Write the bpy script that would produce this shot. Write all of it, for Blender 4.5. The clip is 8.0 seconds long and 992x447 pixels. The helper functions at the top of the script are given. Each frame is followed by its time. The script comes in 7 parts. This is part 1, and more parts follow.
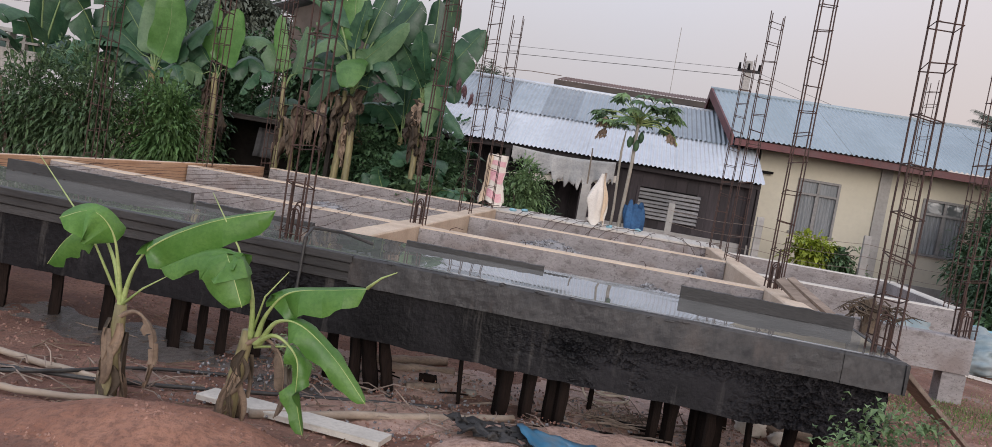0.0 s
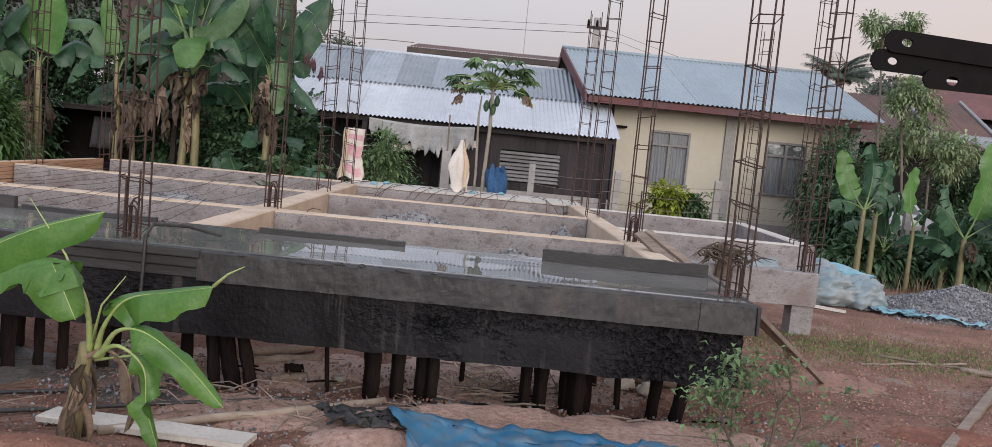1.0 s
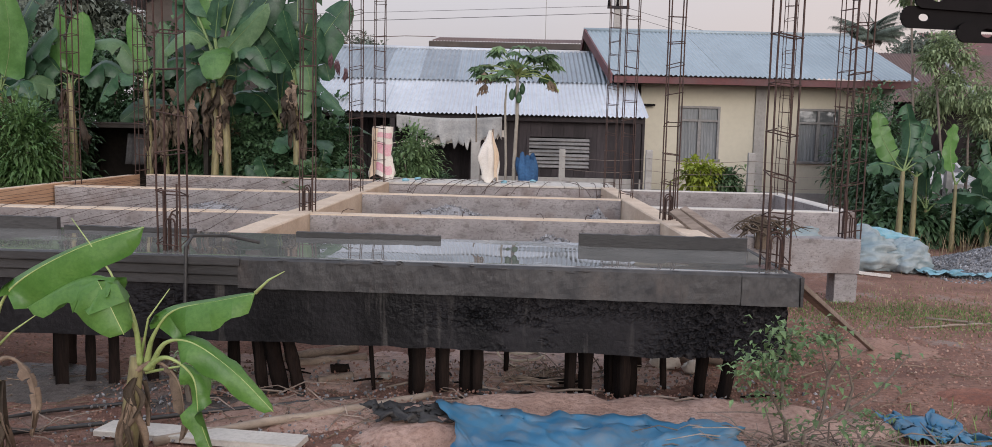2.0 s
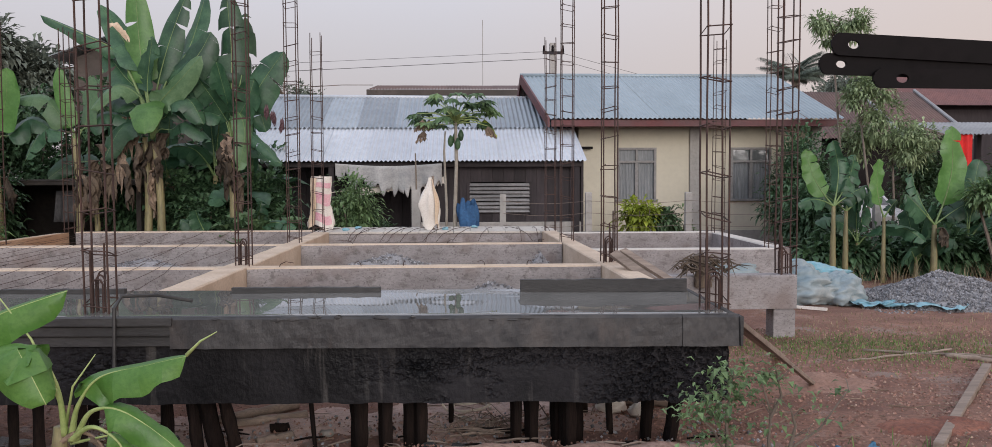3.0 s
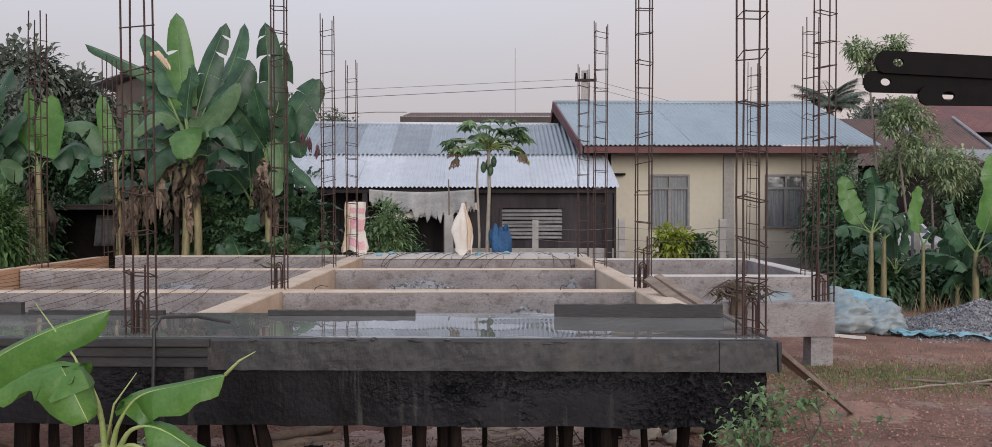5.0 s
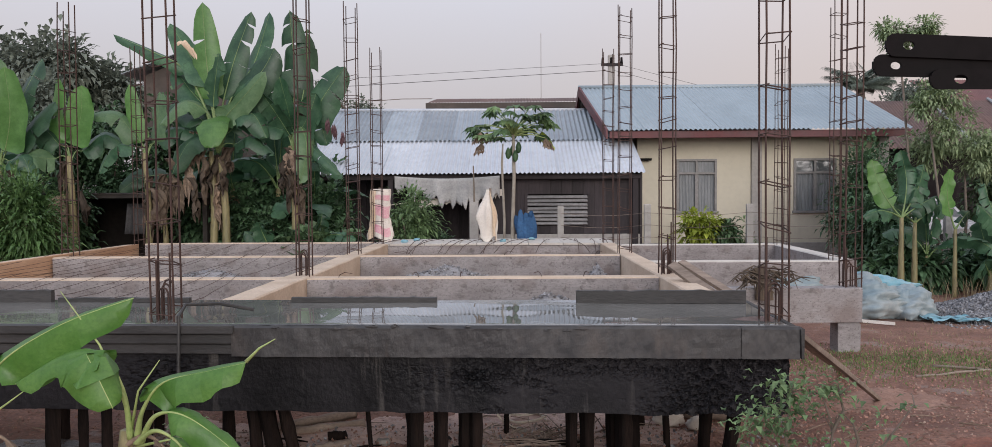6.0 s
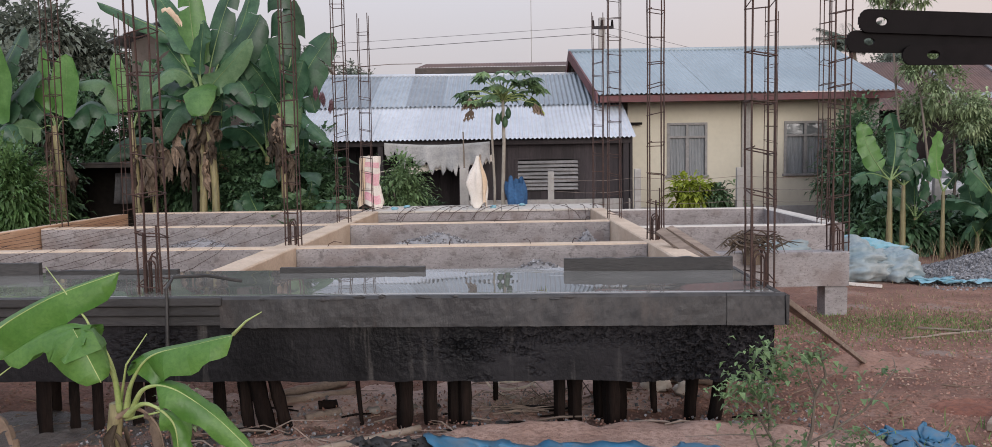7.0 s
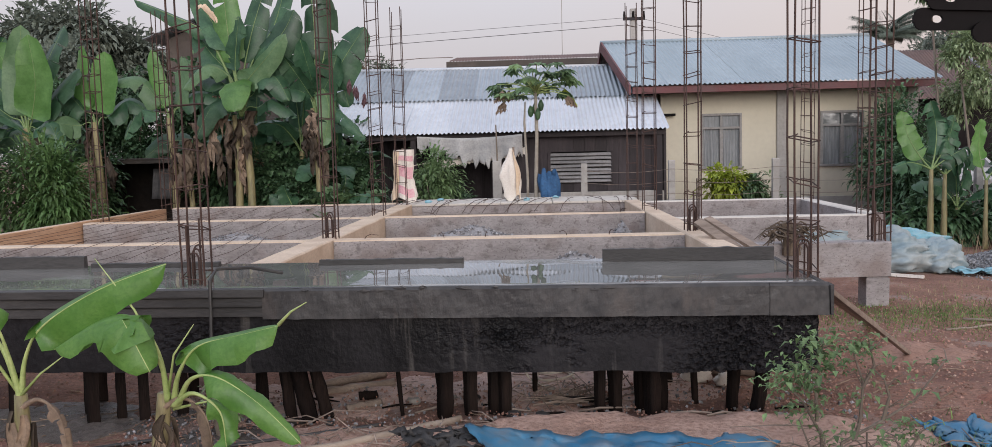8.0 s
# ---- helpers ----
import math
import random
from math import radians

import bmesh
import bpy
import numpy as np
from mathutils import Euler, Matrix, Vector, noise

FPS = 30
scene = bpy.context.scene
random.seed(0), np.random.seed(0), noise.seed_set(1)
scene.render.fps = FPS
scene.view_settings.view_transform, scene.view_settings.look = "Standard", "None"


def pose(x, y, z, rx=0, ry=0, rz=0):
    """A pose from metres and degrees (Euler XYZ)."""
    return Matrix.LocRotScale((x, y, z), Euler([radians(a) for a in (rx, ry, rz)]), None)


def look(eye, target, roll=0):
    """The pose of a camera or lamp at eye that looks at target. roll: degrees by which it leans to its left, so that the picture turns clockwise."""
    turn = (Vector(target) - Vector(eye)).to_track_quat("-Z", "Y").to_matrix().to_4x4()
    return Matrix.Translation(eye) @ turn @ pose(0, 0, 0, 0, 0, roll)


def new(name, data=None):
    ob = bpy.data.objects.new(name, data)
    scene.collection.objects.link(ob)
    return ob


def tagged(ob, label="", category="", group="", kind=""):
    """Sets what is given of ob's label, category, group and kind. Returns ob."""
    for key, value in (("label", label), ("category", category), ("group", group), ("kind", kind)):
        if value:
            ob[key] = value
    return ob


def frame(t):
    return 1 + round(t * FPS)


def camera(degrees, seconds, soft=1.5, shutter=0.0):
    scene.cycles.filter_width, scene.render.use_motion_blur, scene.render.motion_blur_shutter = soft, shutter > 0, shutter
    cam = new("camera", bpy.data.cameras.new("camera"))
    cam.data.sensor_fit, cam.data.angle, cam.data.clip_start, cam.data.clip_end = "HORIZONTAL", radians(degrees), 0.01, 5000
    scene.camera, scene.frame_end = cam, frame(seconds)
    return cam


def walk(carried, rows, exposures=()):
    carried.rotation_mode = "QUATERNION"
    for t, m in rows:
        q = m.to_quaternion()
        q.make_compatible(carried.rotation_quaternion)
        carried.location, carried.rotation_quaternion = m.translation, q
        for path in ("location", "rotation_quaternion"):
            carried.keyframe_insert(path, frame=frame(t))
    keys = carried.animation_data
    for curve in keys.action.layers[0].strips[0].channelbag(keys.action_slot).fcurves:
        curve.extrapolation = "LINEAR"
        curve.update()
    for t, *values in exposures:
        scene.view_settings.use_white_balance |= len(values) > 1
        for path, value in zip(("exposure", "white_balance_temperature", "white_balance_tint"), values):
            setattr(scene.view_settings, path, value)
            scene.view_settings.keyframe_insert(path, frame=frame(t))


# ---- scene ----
cam = camera(59.8, 8.0, soft=0.8)
PATH = [
    (0, (-0.089, -0.253, 1.445), (-0.35, 1.725, 1.306), 9.7),
    (0.2, (-0.072, -0.196, 1.455), (-0.168, 1.798, 1.332), 8.1),
    (0.5, (-0.025, -0.14, 1.482), (0.027, 1.854, 1.337), 7.8),
    (1, (-0.031, -0.145, 1.492), (0.018, 1.847, 1.317), 5.6),
    (2.5, (-0.028, -0.131, 1.494), (-0.035, 1.858, 1.284), -0.4),
    (3, (-0.005, -0.104, 1.512), (0.096, 1.89, 1.411), -0.2),
    (3.5, (-0.007, -0.098, 1.511), (0.116, 1.897, 1.443), 0.2),
    (4, (-0.018, -0.107, 1.512), (0.1, 1.889, 1.464), 0.2),
    (4.5, (-0.017, -0.113, 1.501), (0.078, 1.884, 1.461), 0.0),
    (5, (-0.028, -0.117, 1.492), (0.001, 1.883, 1.454), 0.0),
    (5.2, (-0.03, -0.12, 1.493), (-0.043, 1.88, 1.457), 0.0),
    (6.5, (0.049, -0.108, 1.508), (0.012, 1.888, 1.394), -0.4),
    (7, (0.053, -0.113, 1.526), (0.034, 1.881, 1.373), -0.9),
    (7.5, (0.022, -0.099, 1.513), (0.002, 1.894, 1.353), -1.5),
    (8, (-0.002, -0.109, 1.509), (-0.091, 1.882, 1.343), -1.4),
]
walk(cam, [(t, look(eye, to, roll)) for t, eye, to, roll in PATH],
     [(0, 0.05), (2.5, 0.10), (3.2, -0.04), (4.5, -0.08), (5.2, -0.06), (6.5, 0.07), (8, 0.12)])

# ---- world and light ----
world = bpy.data.worlds.new("hazy_evening_sky")
world.use_nodes = True
scene.world = world
wn, wl = world.node_tree.nodes, world.node_tree.links
wn.clear()
sky = wn.new("ShaderNodeTexSky")
sky.sky_type = "NISHITA"
sky.sun_disc = False
sky.sun_elevation = radians(12)
sky.sun_rotation = radians(169)
sky.air_density, sky.dust_density, sky.ozone_density = 1.6, 6.0, 1.0
tc = wn.new("ShaderNodeTexCoord")
sep = wn.new("ShaderNodeSeparateXYZ")
wl.new(tc.outputs["Generated"], sep.inputs[0])
haze = wn.new("ShaderNodeValToRGB")
haze.color_ramp.elements[0].position, haze.color_ramp.elements[0].color = 0.0, (0.525, 0.485, 0.505, 1)
haze.color_ramp.interpolation = "EASE"
haze.color_ramp.elements[1].position, haze.color_ramp.elements[1].color = 0.6, (0.92, 0.99, 1.20, 1)
wl.new(sep.outputs["Z"], haze.inputs[0])
warm = wn.new("ShaderNodeMapRange")
warm.inputs["From Min"].default_value, warm.inputs["From Max"].default_value = 0.0, 0.9
wl.new(sep.outputs["X"], warm.inputs["Value"])
tint = wn.new("ShaderNodeMix")
tint.data_type = "RGBA"
wl.new(warm.outputs[0], tint.inputs["Factor"])
wl.new(haze.outputs[0], tint.inputs[6])
tint.inputs[7].default_value = (0.73, 0.585, 0.525, 1)
bg_sky = wn.new("ShaderNodeBackground")
bg_sky.inputs["Strength"].default_value = 0.012
wl.new(sky.outputs[0], bg_sky.inputs["Color"])
bg_haze = wn.new("ShaderNodeBackground")
bg_haze.inputs["Strength"].default_value = 1.0
wl.new(tint.outputs[2], bg_haze.inputs["Color"])
both = wn.new("ShaderNodeAddShader")
wl.new(bg_sky.outputs[0], both.inputs[0])
wl.new(bg_haze.outputs[0], both.inputs[1])
wout = wn.new("ShaderNodeOutputWorld")
wl.new(both.outputs[0], wout.inputs["Surface"])

sun_data = bpy.data.lights.new("sun", "SUN")
sun_data.energy, sun_data.angle, sun_data.color = 1.8, radians(35), (1.0, 0.955, 0.945)
sun = new("sun", sun_data)
sun.matrix_world = look((3, -9, 3.4), (0, 6, 0.3))
scene.view_settings.exposure = 0.0

# ---- materials ----


def mat(name, c1, c2, c3=None, s1=3.0, s2=40.0, rough=0.8, rvar=0.1, bump=0.3, bdist=0.01, metal=0.0,
        stretch=(1, 1, 1), amount=0.5, rnd=0.0, island=0.0, translucent=0.0, spec=0.5, edge=0.12):
    """A surface of two tones at a coarse scale, a third in fine stains, with grain in relief."""
    m = bpy.data.materials.new(name)
    m.use_nodes = True
    n, l = m.node_tree.nodes, m.node_tree.links
    b = n["Principled BSDF"]
    co = n.new("ShaderNodeTexCoord")
    mp = n.new("ShaderNodeMapping")
    mp.inputs["Scale"].default_value = stretch
    l.new(co.outputs["Object"], mp.inputs["Vector"])
    n1, n2 = n.new("ShaderNodeTexNoise"), n.new("ShaderNodeTexNoise")
    for nd, sc, de in ((n1, s1, 5), (n2, s2, 7)):
        nd.inputs["Scale"].default_value, nd.inputs["Detail"].default_value = sc, de
        nd.inputs["Roughness"].default_value = 0.62
        l.new(mp.outputs[0], nd.inputs["Vector"])
    r1 = n.new("ShaderNodeValToRGB")
    e = r1.color_ramp.elements
    e[0].position, e[0].color = 0.5 - edge, (*c1, 1)
    e[1].position, e[1].color = 0.5 + edge, (*c2, 1)
    l.new(n1.outputs[0], r1.inputs[0])
    col = r1.outputs[0]
    r2 = n.new("ShaderNodeMapRange")
    r2.inputs["From Min"].default_value, r2.inputs["From Max"].default_value = 0.45, 0.68
    r2.inputs["To Max"].default_value = amount
    l.new(n2.outputs[0], r2.inputs["Value"])
    mx = n.new("ShaderNodeMix")
    mx.data_type = "RGBA"
    l.new(r2.outputs[0], mx.inputs["Factor"])
    l.new(col, mx.inputs[6])
    mx.inputs[7].default_value = (*(c3 or tuple(v * 0.6 for v in c1)), 1)
    col = mx.outputs[2]
    if rnd or island:
        hs = n.new("ShaderNodeHueSaturation")
        mr = n.new("ShaderNodeMapRange")
        amp = rnd or island
        mr.inputs["To Min"].default_value, mr.inputs["To Max"].default_value = 1 - amp, 1 + amp
        if rnd:
            l.new(n.new("ShaderNodeObjectInfo").outputs["Random"], mr.inputs["Value"])
        else:
            l.new(n.new("ShaderNodeNewGeometry").outputs["Random Per Island"], mr.inputs["Value"])
        l.new(mr.outputs[0], hs.inputs["Value"])
        l.new(col, hs.inputs["Color"])
        col = hs.outputs[0]
    l.new(col, b.inputs["Base Color"])
    b.inputs["Metallic"].default_value = metal
    b.inputs["Specular IOR Level"].default_value = spec
    rr = n.new("ShaderNodeMapRange")
    rr.inputs["From Min"].default_value, rr.inputs["From Max"].default_value = 0.3, 0.7
    rr.inputs["To Min"].default_value, rr.inputs["To Max"].default_value = max(0.02, rough - rvar), min(1, rough + rvar)
    l.new(n1.outputs[0], rr.inputs["Value"])
    l.new(rr.outputs[0], b.inputs["Roughness"])
    if bump:
        bp = n.new("ShaderNodeBump")
        bp.inputs["Strength"].default_value, bp.inputs["Distance"].default_value = bump, bdist
        l.new(n2.outputs[0], bp.inputs["Height"])
        l.new(bp.outputs[0], b.inputs["Normal"])
    if translucent:
        tr = n.new("ShaderNodeBsdfTranslucent")
        l.new(col, tr.inputs["Color"])
        ms = n.new("ShaderNodeMixShader")
        ms.inputs[0].default_value = translucent
        l.new(b.outputs[0], ms.inputs[1])
        l.new(tr.outputs[0], ms.inputs[2])
        l.new(ms.outputs[0], n["Material Output"].inputs["Surface"])
    return m


def add_streaks(m, color, scale, lo, hi, amount, stretch=(5, 1, 0.35)):
    """Pale or dark runs that dried on a face."""
    n, l = m.node_tree.nodes, m.node_tree.links
    b = n["Principled BSDF"]
    col = b.inputs["Base Color"].links[0].from_socket
    co = n.new("ShaderNodeTexCoord")
    mp = n.new("ShaderNodeMapping")
    mp.inputs["Scale"].default_value = stretch
    l.new(co.outputs["Object"], mp.inputs["Vector"])
    nz = n.new("ShaderNodeTexNoise")
    nz.inputs["Scale"].default_value, nz.inputs["Detail"].default_value, nz.inputs["Roughness"].default_value = scale, 6, 0.6
    l.new(mp.outputs[0], nz.inputs["Vector"])
    mr = n.new("ShaderNodeMapRange")
    mr.inputs["From Min"].default_value, mr.inputs["From Max"].default_value, mr.inputs["To Max"].default_value = lo, hi, amount
    l.new(nz.outputs[0], mr.inputs["Value"])
    mx = n.new("ShaderNodeMix")
    mx.data_type = "RGBA"
    l.new(mr.outputs[0], mx.inputs["Factor"])
    l.new(col, mx.inputs[6])
    mx.inputs[7].default_value = (*color, 1)
    l.new(mx.outputs[2], b.inputs["Base Color"])


def wet_slab_material():
    """Fresh screeded concrete with a shallow film of water standing in the low parts."""
    m = mat("wet_concrete", (0.17, 0.17, 0.16), (0.24, 0.235, 0.22), (0.13, 0.13, 0.12), 2.5, 60, bump=0.0)
    n, l = m.node_tree.nodes, m.node_tree.links
    b = n["Principled BSDF"]
    co = n.new("ShaderNodeTexCoord")
    mp = n.new("ShaderNodeMapping")
    mp.inputs["Scale"].default_value = (0.55, 1.6, 1)
    l.new(co.outputs["Object"], mp.inputs["Vector"])
    nz = n.new("ShaderNodeTexNoise")
    nz.inputs["Scale"].default_value, nz.inputs["Detail"].default_value = 1.6, 4
    l.new(mp.outputs[0], nz.inputs["Vector"])
    dry = n.new("ShaderNodeMapRange")
    dry.inputs["From Min"].default_value, dry.inputs["From Max"].default_value = 0.60, 0.70
    l.new(nz.outputs[0], dry.inputs["Value"])
    ro = n.new("ShaderNodeMapRange")
    ro.inputs["To Min"].default_value, ro.inputs["To Max"].default_value = 0.015, 0.26
    l.new(dry.outputs[0], ro.inputs["Value"])
    l.new(ro.outputs[0], b.inputs["Roughness"])
    fine = n.new("ShaderNodeTexNoise")
    fine.inputs["Scale"].default_value, fine.inputs["Detail"].default_value = 30, 6
    l.new(co.outputs["Object"], fine.inputs["Vector"])
    hm = n.new("ShaderNodeMath")
    hm.operation = "MULTIPLY"
    l.new(fine.outputs[0], hm.inputs[0])
    l.new(dry.outputs[0], hm.inputs[1])
    bp = n.new("ShaderNodeBump")
    bp.inputs["Strength"].default_value, bp.inputs["Distance"].default_value = 0.25, 0.006
    l.new(hm.outputs[0], bp.inputs["Height"])
    l.new(bp.outputs[0], b.inputs["Normal"])
    b.inputs["Specular IOR Level"].default_value = 0.75
    return m


M_SOIL = mat("red_clay_soil", (0.18, 0.085, 0.060), (0.325, 0.178, 0.128), (0.13, 0.072, 0.056), 1.5, 34, 0.88, 0.1, 1.0, 0.03, amount=0.85)


def add_mud(m):
    """Grey wet cement mud in broad irregular stains over the soil."""
    n, l = m.node_tree.nodes, m.node_tree.links
    b = n["Principled BSDF"]
    col = b.inputs["Base Color"].links[0].from_socket
    ro = b.inputs["Roughness"].links[0].from_socket
    co = n.new("ShaderNodeTexCoord")
    nz = n.new("ShaderNodeTexNoise")
    nz.inputs["Scale"].default_value, nz.inputs["Detail"].default_value, nz.inputs["Roughness"].default_value = 0.75, 9, 0.7
    l.new(co.outputs["Object"], nz.inputs["Vector"])
    mr = n.new("ShaderNodeMapRange")
    mr.inputs["From Min"].default_value, mr.inputs["From Max"].default_value = 0.55, 0.62
    mr.inputs["To Max"].default_value = 0.75
    l.new(nz.outputs[0], mr.inputs["Value"])
    mx = n.new("ShaderNodeMix")
    mx.data_type = "RGBA"
    l.new(mr.outputs[0], mx.inputs["Factor"])
    l.new(col, mx.inputs[6])
    mx.inputs[7].default_value = (0.23, 0.175, 0.15, 1)
    l.new(mx.outputs[2], b.inputs["Base Color"])
    mf = n.new("ShaderNodeMix")
    l.new(mr.outputs[0], mf.inputs["Factor"])
    l.new(ro, mf.inputs[2])
    mf.inputs[3].default_value = 0.35
    l.new(mf.outputs[0], b.inputs["Roughness"])


add_mud(M_SOIL)
M_WET_SLAB = wet_slab_material()
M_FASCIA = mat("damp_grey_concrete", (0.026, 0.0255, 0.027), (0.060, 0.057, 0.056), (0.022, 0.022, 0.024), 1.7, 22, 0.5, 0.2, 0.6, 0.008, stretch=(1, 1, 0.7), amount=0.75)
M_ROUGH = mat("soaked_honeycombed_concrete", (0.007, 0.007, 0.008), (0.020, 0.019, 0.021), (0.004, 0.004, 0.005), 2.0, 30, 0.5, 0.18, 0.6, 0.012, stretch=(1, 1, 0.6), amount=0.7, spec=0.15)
M_BEAM = mat("dry_grey_concrete", (0.235, 0.216, 0.214), (0.36, 0.337, 0.334), (0.14, 0.13, 0.13), 1.8, 46, 0.9, 0.05, 0.5, 0.008, stretch=(0.6, 1, 1.4))
M_CEMENT = mat("sandy_cement_render", (0.52, 0.405, 0.30), (0.63, 0.515, 0.40), (0.36, 0.28, 0.22), 2.5, 45, 0.9, 0.05, 0.3, 0.004)
M_PALE = mat("pale_cement_slab", (0.50, 0.47, 0.425), (0.60, 0.565, 0.515), (0.38, 0.355, 0.32), 2.0, 40, 0.85, 0.06, 0.3, 0.004)
M_REBAR = mat("rusty_steel", (0.055, 0.034, 0.030), (0.10, 0.058, 0.046), (0.035, 0.024, 0.023), 9, 90, 0.75, 0.1, 0.4, 0.002, metal=0.35)
M_WIRE = mat("grey_binding_steel", (0.16, 0.13, 0.115), (0.26, 0.21, 0.18), None, 9, 90, 0.7, 0.1, 0.2, 0.002, metal=0.3)
M_PILE = mat("near_black_wood", (0.007, 0.006, 0.006), (0.020, 0.014, 0.012), (0.005, 0.004, 0.004), 6, 40, 0.8, 0.15, 0.7, 0.01, stretch=(3, 3, 0.3), rnd=0.35, spec=0.06)
M_WOOD = mat("weathered_wood", (0.20, 0.155, 0.125), (0.31, 0.25, 0.205), (0.11, 0.085, 0.07), 4, 30, 0.85, 0.08, 0.5, 0.006, stretch=(0.4, 3, 3), rnd=0.2)
M_BOARD = mat("orange_formwork_board", (0.50, 0.30, 0.18), (0.62, 0.42, 0.28), (0.38, 0.24, 0.16), 2.5, 26, 0.8, 0.08, 0.3, 0.004, stretch=(3, 0.4, 3), rnd=0.12)
M_GREYWOOD = mat("muddy_plank", (0.028, 0.027, 0.027), (0.058, 0.055, 0.054), (0.018, 0.018, 0.018), 4, 30, 0.7, 0.15, 0.6, 0.008, stretch=(0.5, 2, 2))
M_BAMBOO = mat("dry_bamboo", (0.29, 0.23, 0.18), (0.41, 0.34, 0.27), (0.18, 0.14, 0.11), 5, 40, 0.7, 0.1, 0.3, 0.004, stretch=(0.4, 2, 2))
M_LEAF = mat("banana_leaf", (0.034, 0.090, 0.049), (0.075, 0.162, 0.084), (0.026, 0.070, 0.038), 4, 30, 0.45, 0.1, 0.3, 0.004, rnd=0.3, translucent=0.3)
M_LEAF_YOUNG = mat("young_banana_leaf", (0.085, 0.20, 0.05), (0.135, 0.28, 0.08), (0.07, 0.16, 0.045), 4, 26, 0.42, 0.1, 0.3, 0.003, rnd=0.12, translucent=0.3)
M_LEAF_PALE = mat("pale_banana_leaf", (0.095, 0.185, 0.085), (0.150, 0.255, 0.125), (0.075, 0.15, 0.07), 4, 26, 0.5, 0.1, 0.3, 0.003, rnd=0.15, translucent=0.3)
M_PURPLE = mat("purple_bract", (0.06, 0.028, 0.036), (0.13, 0.065, 0.072), None, 9, 40, 0.6, 0.1, 0.2, 0.003)
M_RIB_DULL = mat("dull_green_midrib", (0.14, 0.22, 0.08), (0.20, 0.28, 0.11), None, 8, 40, 0.5, 0.1, 0.1, 0.003)
M_LEAF_FRONT = mat("fresh_banana_leaf", (0.080, 0.210, 0.038), (0.145, 0.305, 0.066), (0.062, 0.165, 0.034), 5, 60, 0.42, 0.1, 0.5, 0.003, rnd=0.12, translucent=0.3)
M_RIB = mat("pale_green_midrib", (0.30, 0.40, 0.14), (0.42, 0.50, 0.2), None, 8, 40, 0.5, 0.1, 0.1, 0.003)
M_STEM = mat("banana_stem", (0.185, 0.17, 0.08), (0.29, 0.25, 0.125), (0.11, 0.085, 0.055), 5, 22, 0.6, 0.1, 0.4, 0.008, stretch=(2, 2, 0.35), amount=0.8)
M_TWIG = mat("dry_twig", (0.17, 0.13, 0.105), (0.28, 0.225, 0.19), None, 8, 40, 0.9, 0.05, 0.3, 0.003, rnd=0.35)
M_DEAD_DARK = mat("rotting_dead_leaf", (0.068, 0.051, 0.037), (0.125, 0.094, 0.066), (0.038, 0.029, 0.023), 6, 40, 0.9, 0.05, 0.6, 0.008, rnd=0.4, translucent=0.08)
M_FRAMEDARK = mat("soot_grey_cloth", (0.085, 0.085, 0.09), (0.13, 0.13, 0.135), None, 5, 30, 0.9, 0.05, 0.2, 0.004)
M_DEAD = mat("dead_leaf", (0.18, 0.13, 0.095), (0.31, 0.23, 0.165), (0.09, 0.065, 0.05), 8, 40, 0.9, 0.05, 0.5, 0.006, rnd=0.3, translucent=0.1)
M_FOLIAGE = mat("dark_foliage", (0.050, 0.106, 0.053), (0.102, 0.188, 0.088), None, 3, 20, 0.55, 0.1, 0.0, island=0.55, translucent=0.25)
M_YARDGREEN = mat("mid_green_foliage", (0.075, 0.155, 0.05), (0.135, 0.235, 0.085), None, 3, 20, 0.55, 0.1, 0.0, island=0.45, translucent=0.3)
M_YELLOWGREEN = mat("yellow_green_foliage", (0.20, 0.27, 0.03), (0.36, 0.42, 0.06), None, 3, 20, 0.5, 0.1, 0.0, island=0.4, translucent=0.3)
M_GREYGREEN = mat("dusty_green_foliage", (0.12, 0.20, 0.09), (0.20, 0.30, 0.13), None, 3, 20, 0.6, 0.1, 0.0, island=0.4, translucent=0.3)
M_MIDGREEN = mat("dull_green_foliage", (0.065, 0.12, 0.055), (0.115, 0.185, 0.085), None, 3, 20, 0.6, 0.1, 0.0, island=0.5, translucent=0.25)
M_DUSTY = mat("dusty_pale_foliage", (0.23, 0.315, 0.165), (0.36, 0.44, 0.25), None, 3, 20, 0.7, 0.1, 0.0, island=0.45, translucent=0.25)
# Distance haze is mixed into the pale colours of far trees and palm.
M_FAR = mat("haze_tinted_foliage", (0.145, 0.175, 0.145), (0.21, 0.245, 0.195), None, 1, 8, 0.8, 0.1, 0.0, island=0.3, translucent=0.2)
M_PALM = mat("haze_tinted_palm_fronds", (0.085, 0.115, 0.095), (0.13, 0.165, 0.13), None, 1, 8, 0.7, 0.1, 0.0, island=0.3, translucent=0.2)
M_BARK = mat("bark", (0.13, 0.105, 0.085), (0.22, 0.185, 0.15), None, 5, 30, 0.9, 0.05, 0.6, 0.01, stretch=(2, 2, 0.5))
M_PAPAYA = mat("papaya_trunk", (0.26, 0.235, 0.20), (0.36, 0.33, 0.28), (0.22, 0.19, 0.15), 5, 18, 0.85, 0.05, 0.4, 0.008)
M_ZINC_NEW = mat("bright_zinc_sheet", (0.50, 0.53, 0.57), (0.60, 0.63, 0.67), (0.40, 0.42, 0.45), 0.6, 5, 0.5, 0.08, 0.05, 0.002, metal=0.2, rnd=0.07)
M_ZINC_OLD = mat("dull_blue_grey_zinc_sheet", (0.26, 0.30, 0.335), (0.36, 0.40, 0.435), (0.21, 0.23, 0.25), 0.6, 5, 0.5, 0.08, 0.05, 0.002, metal=0.3, rnd=0.16)
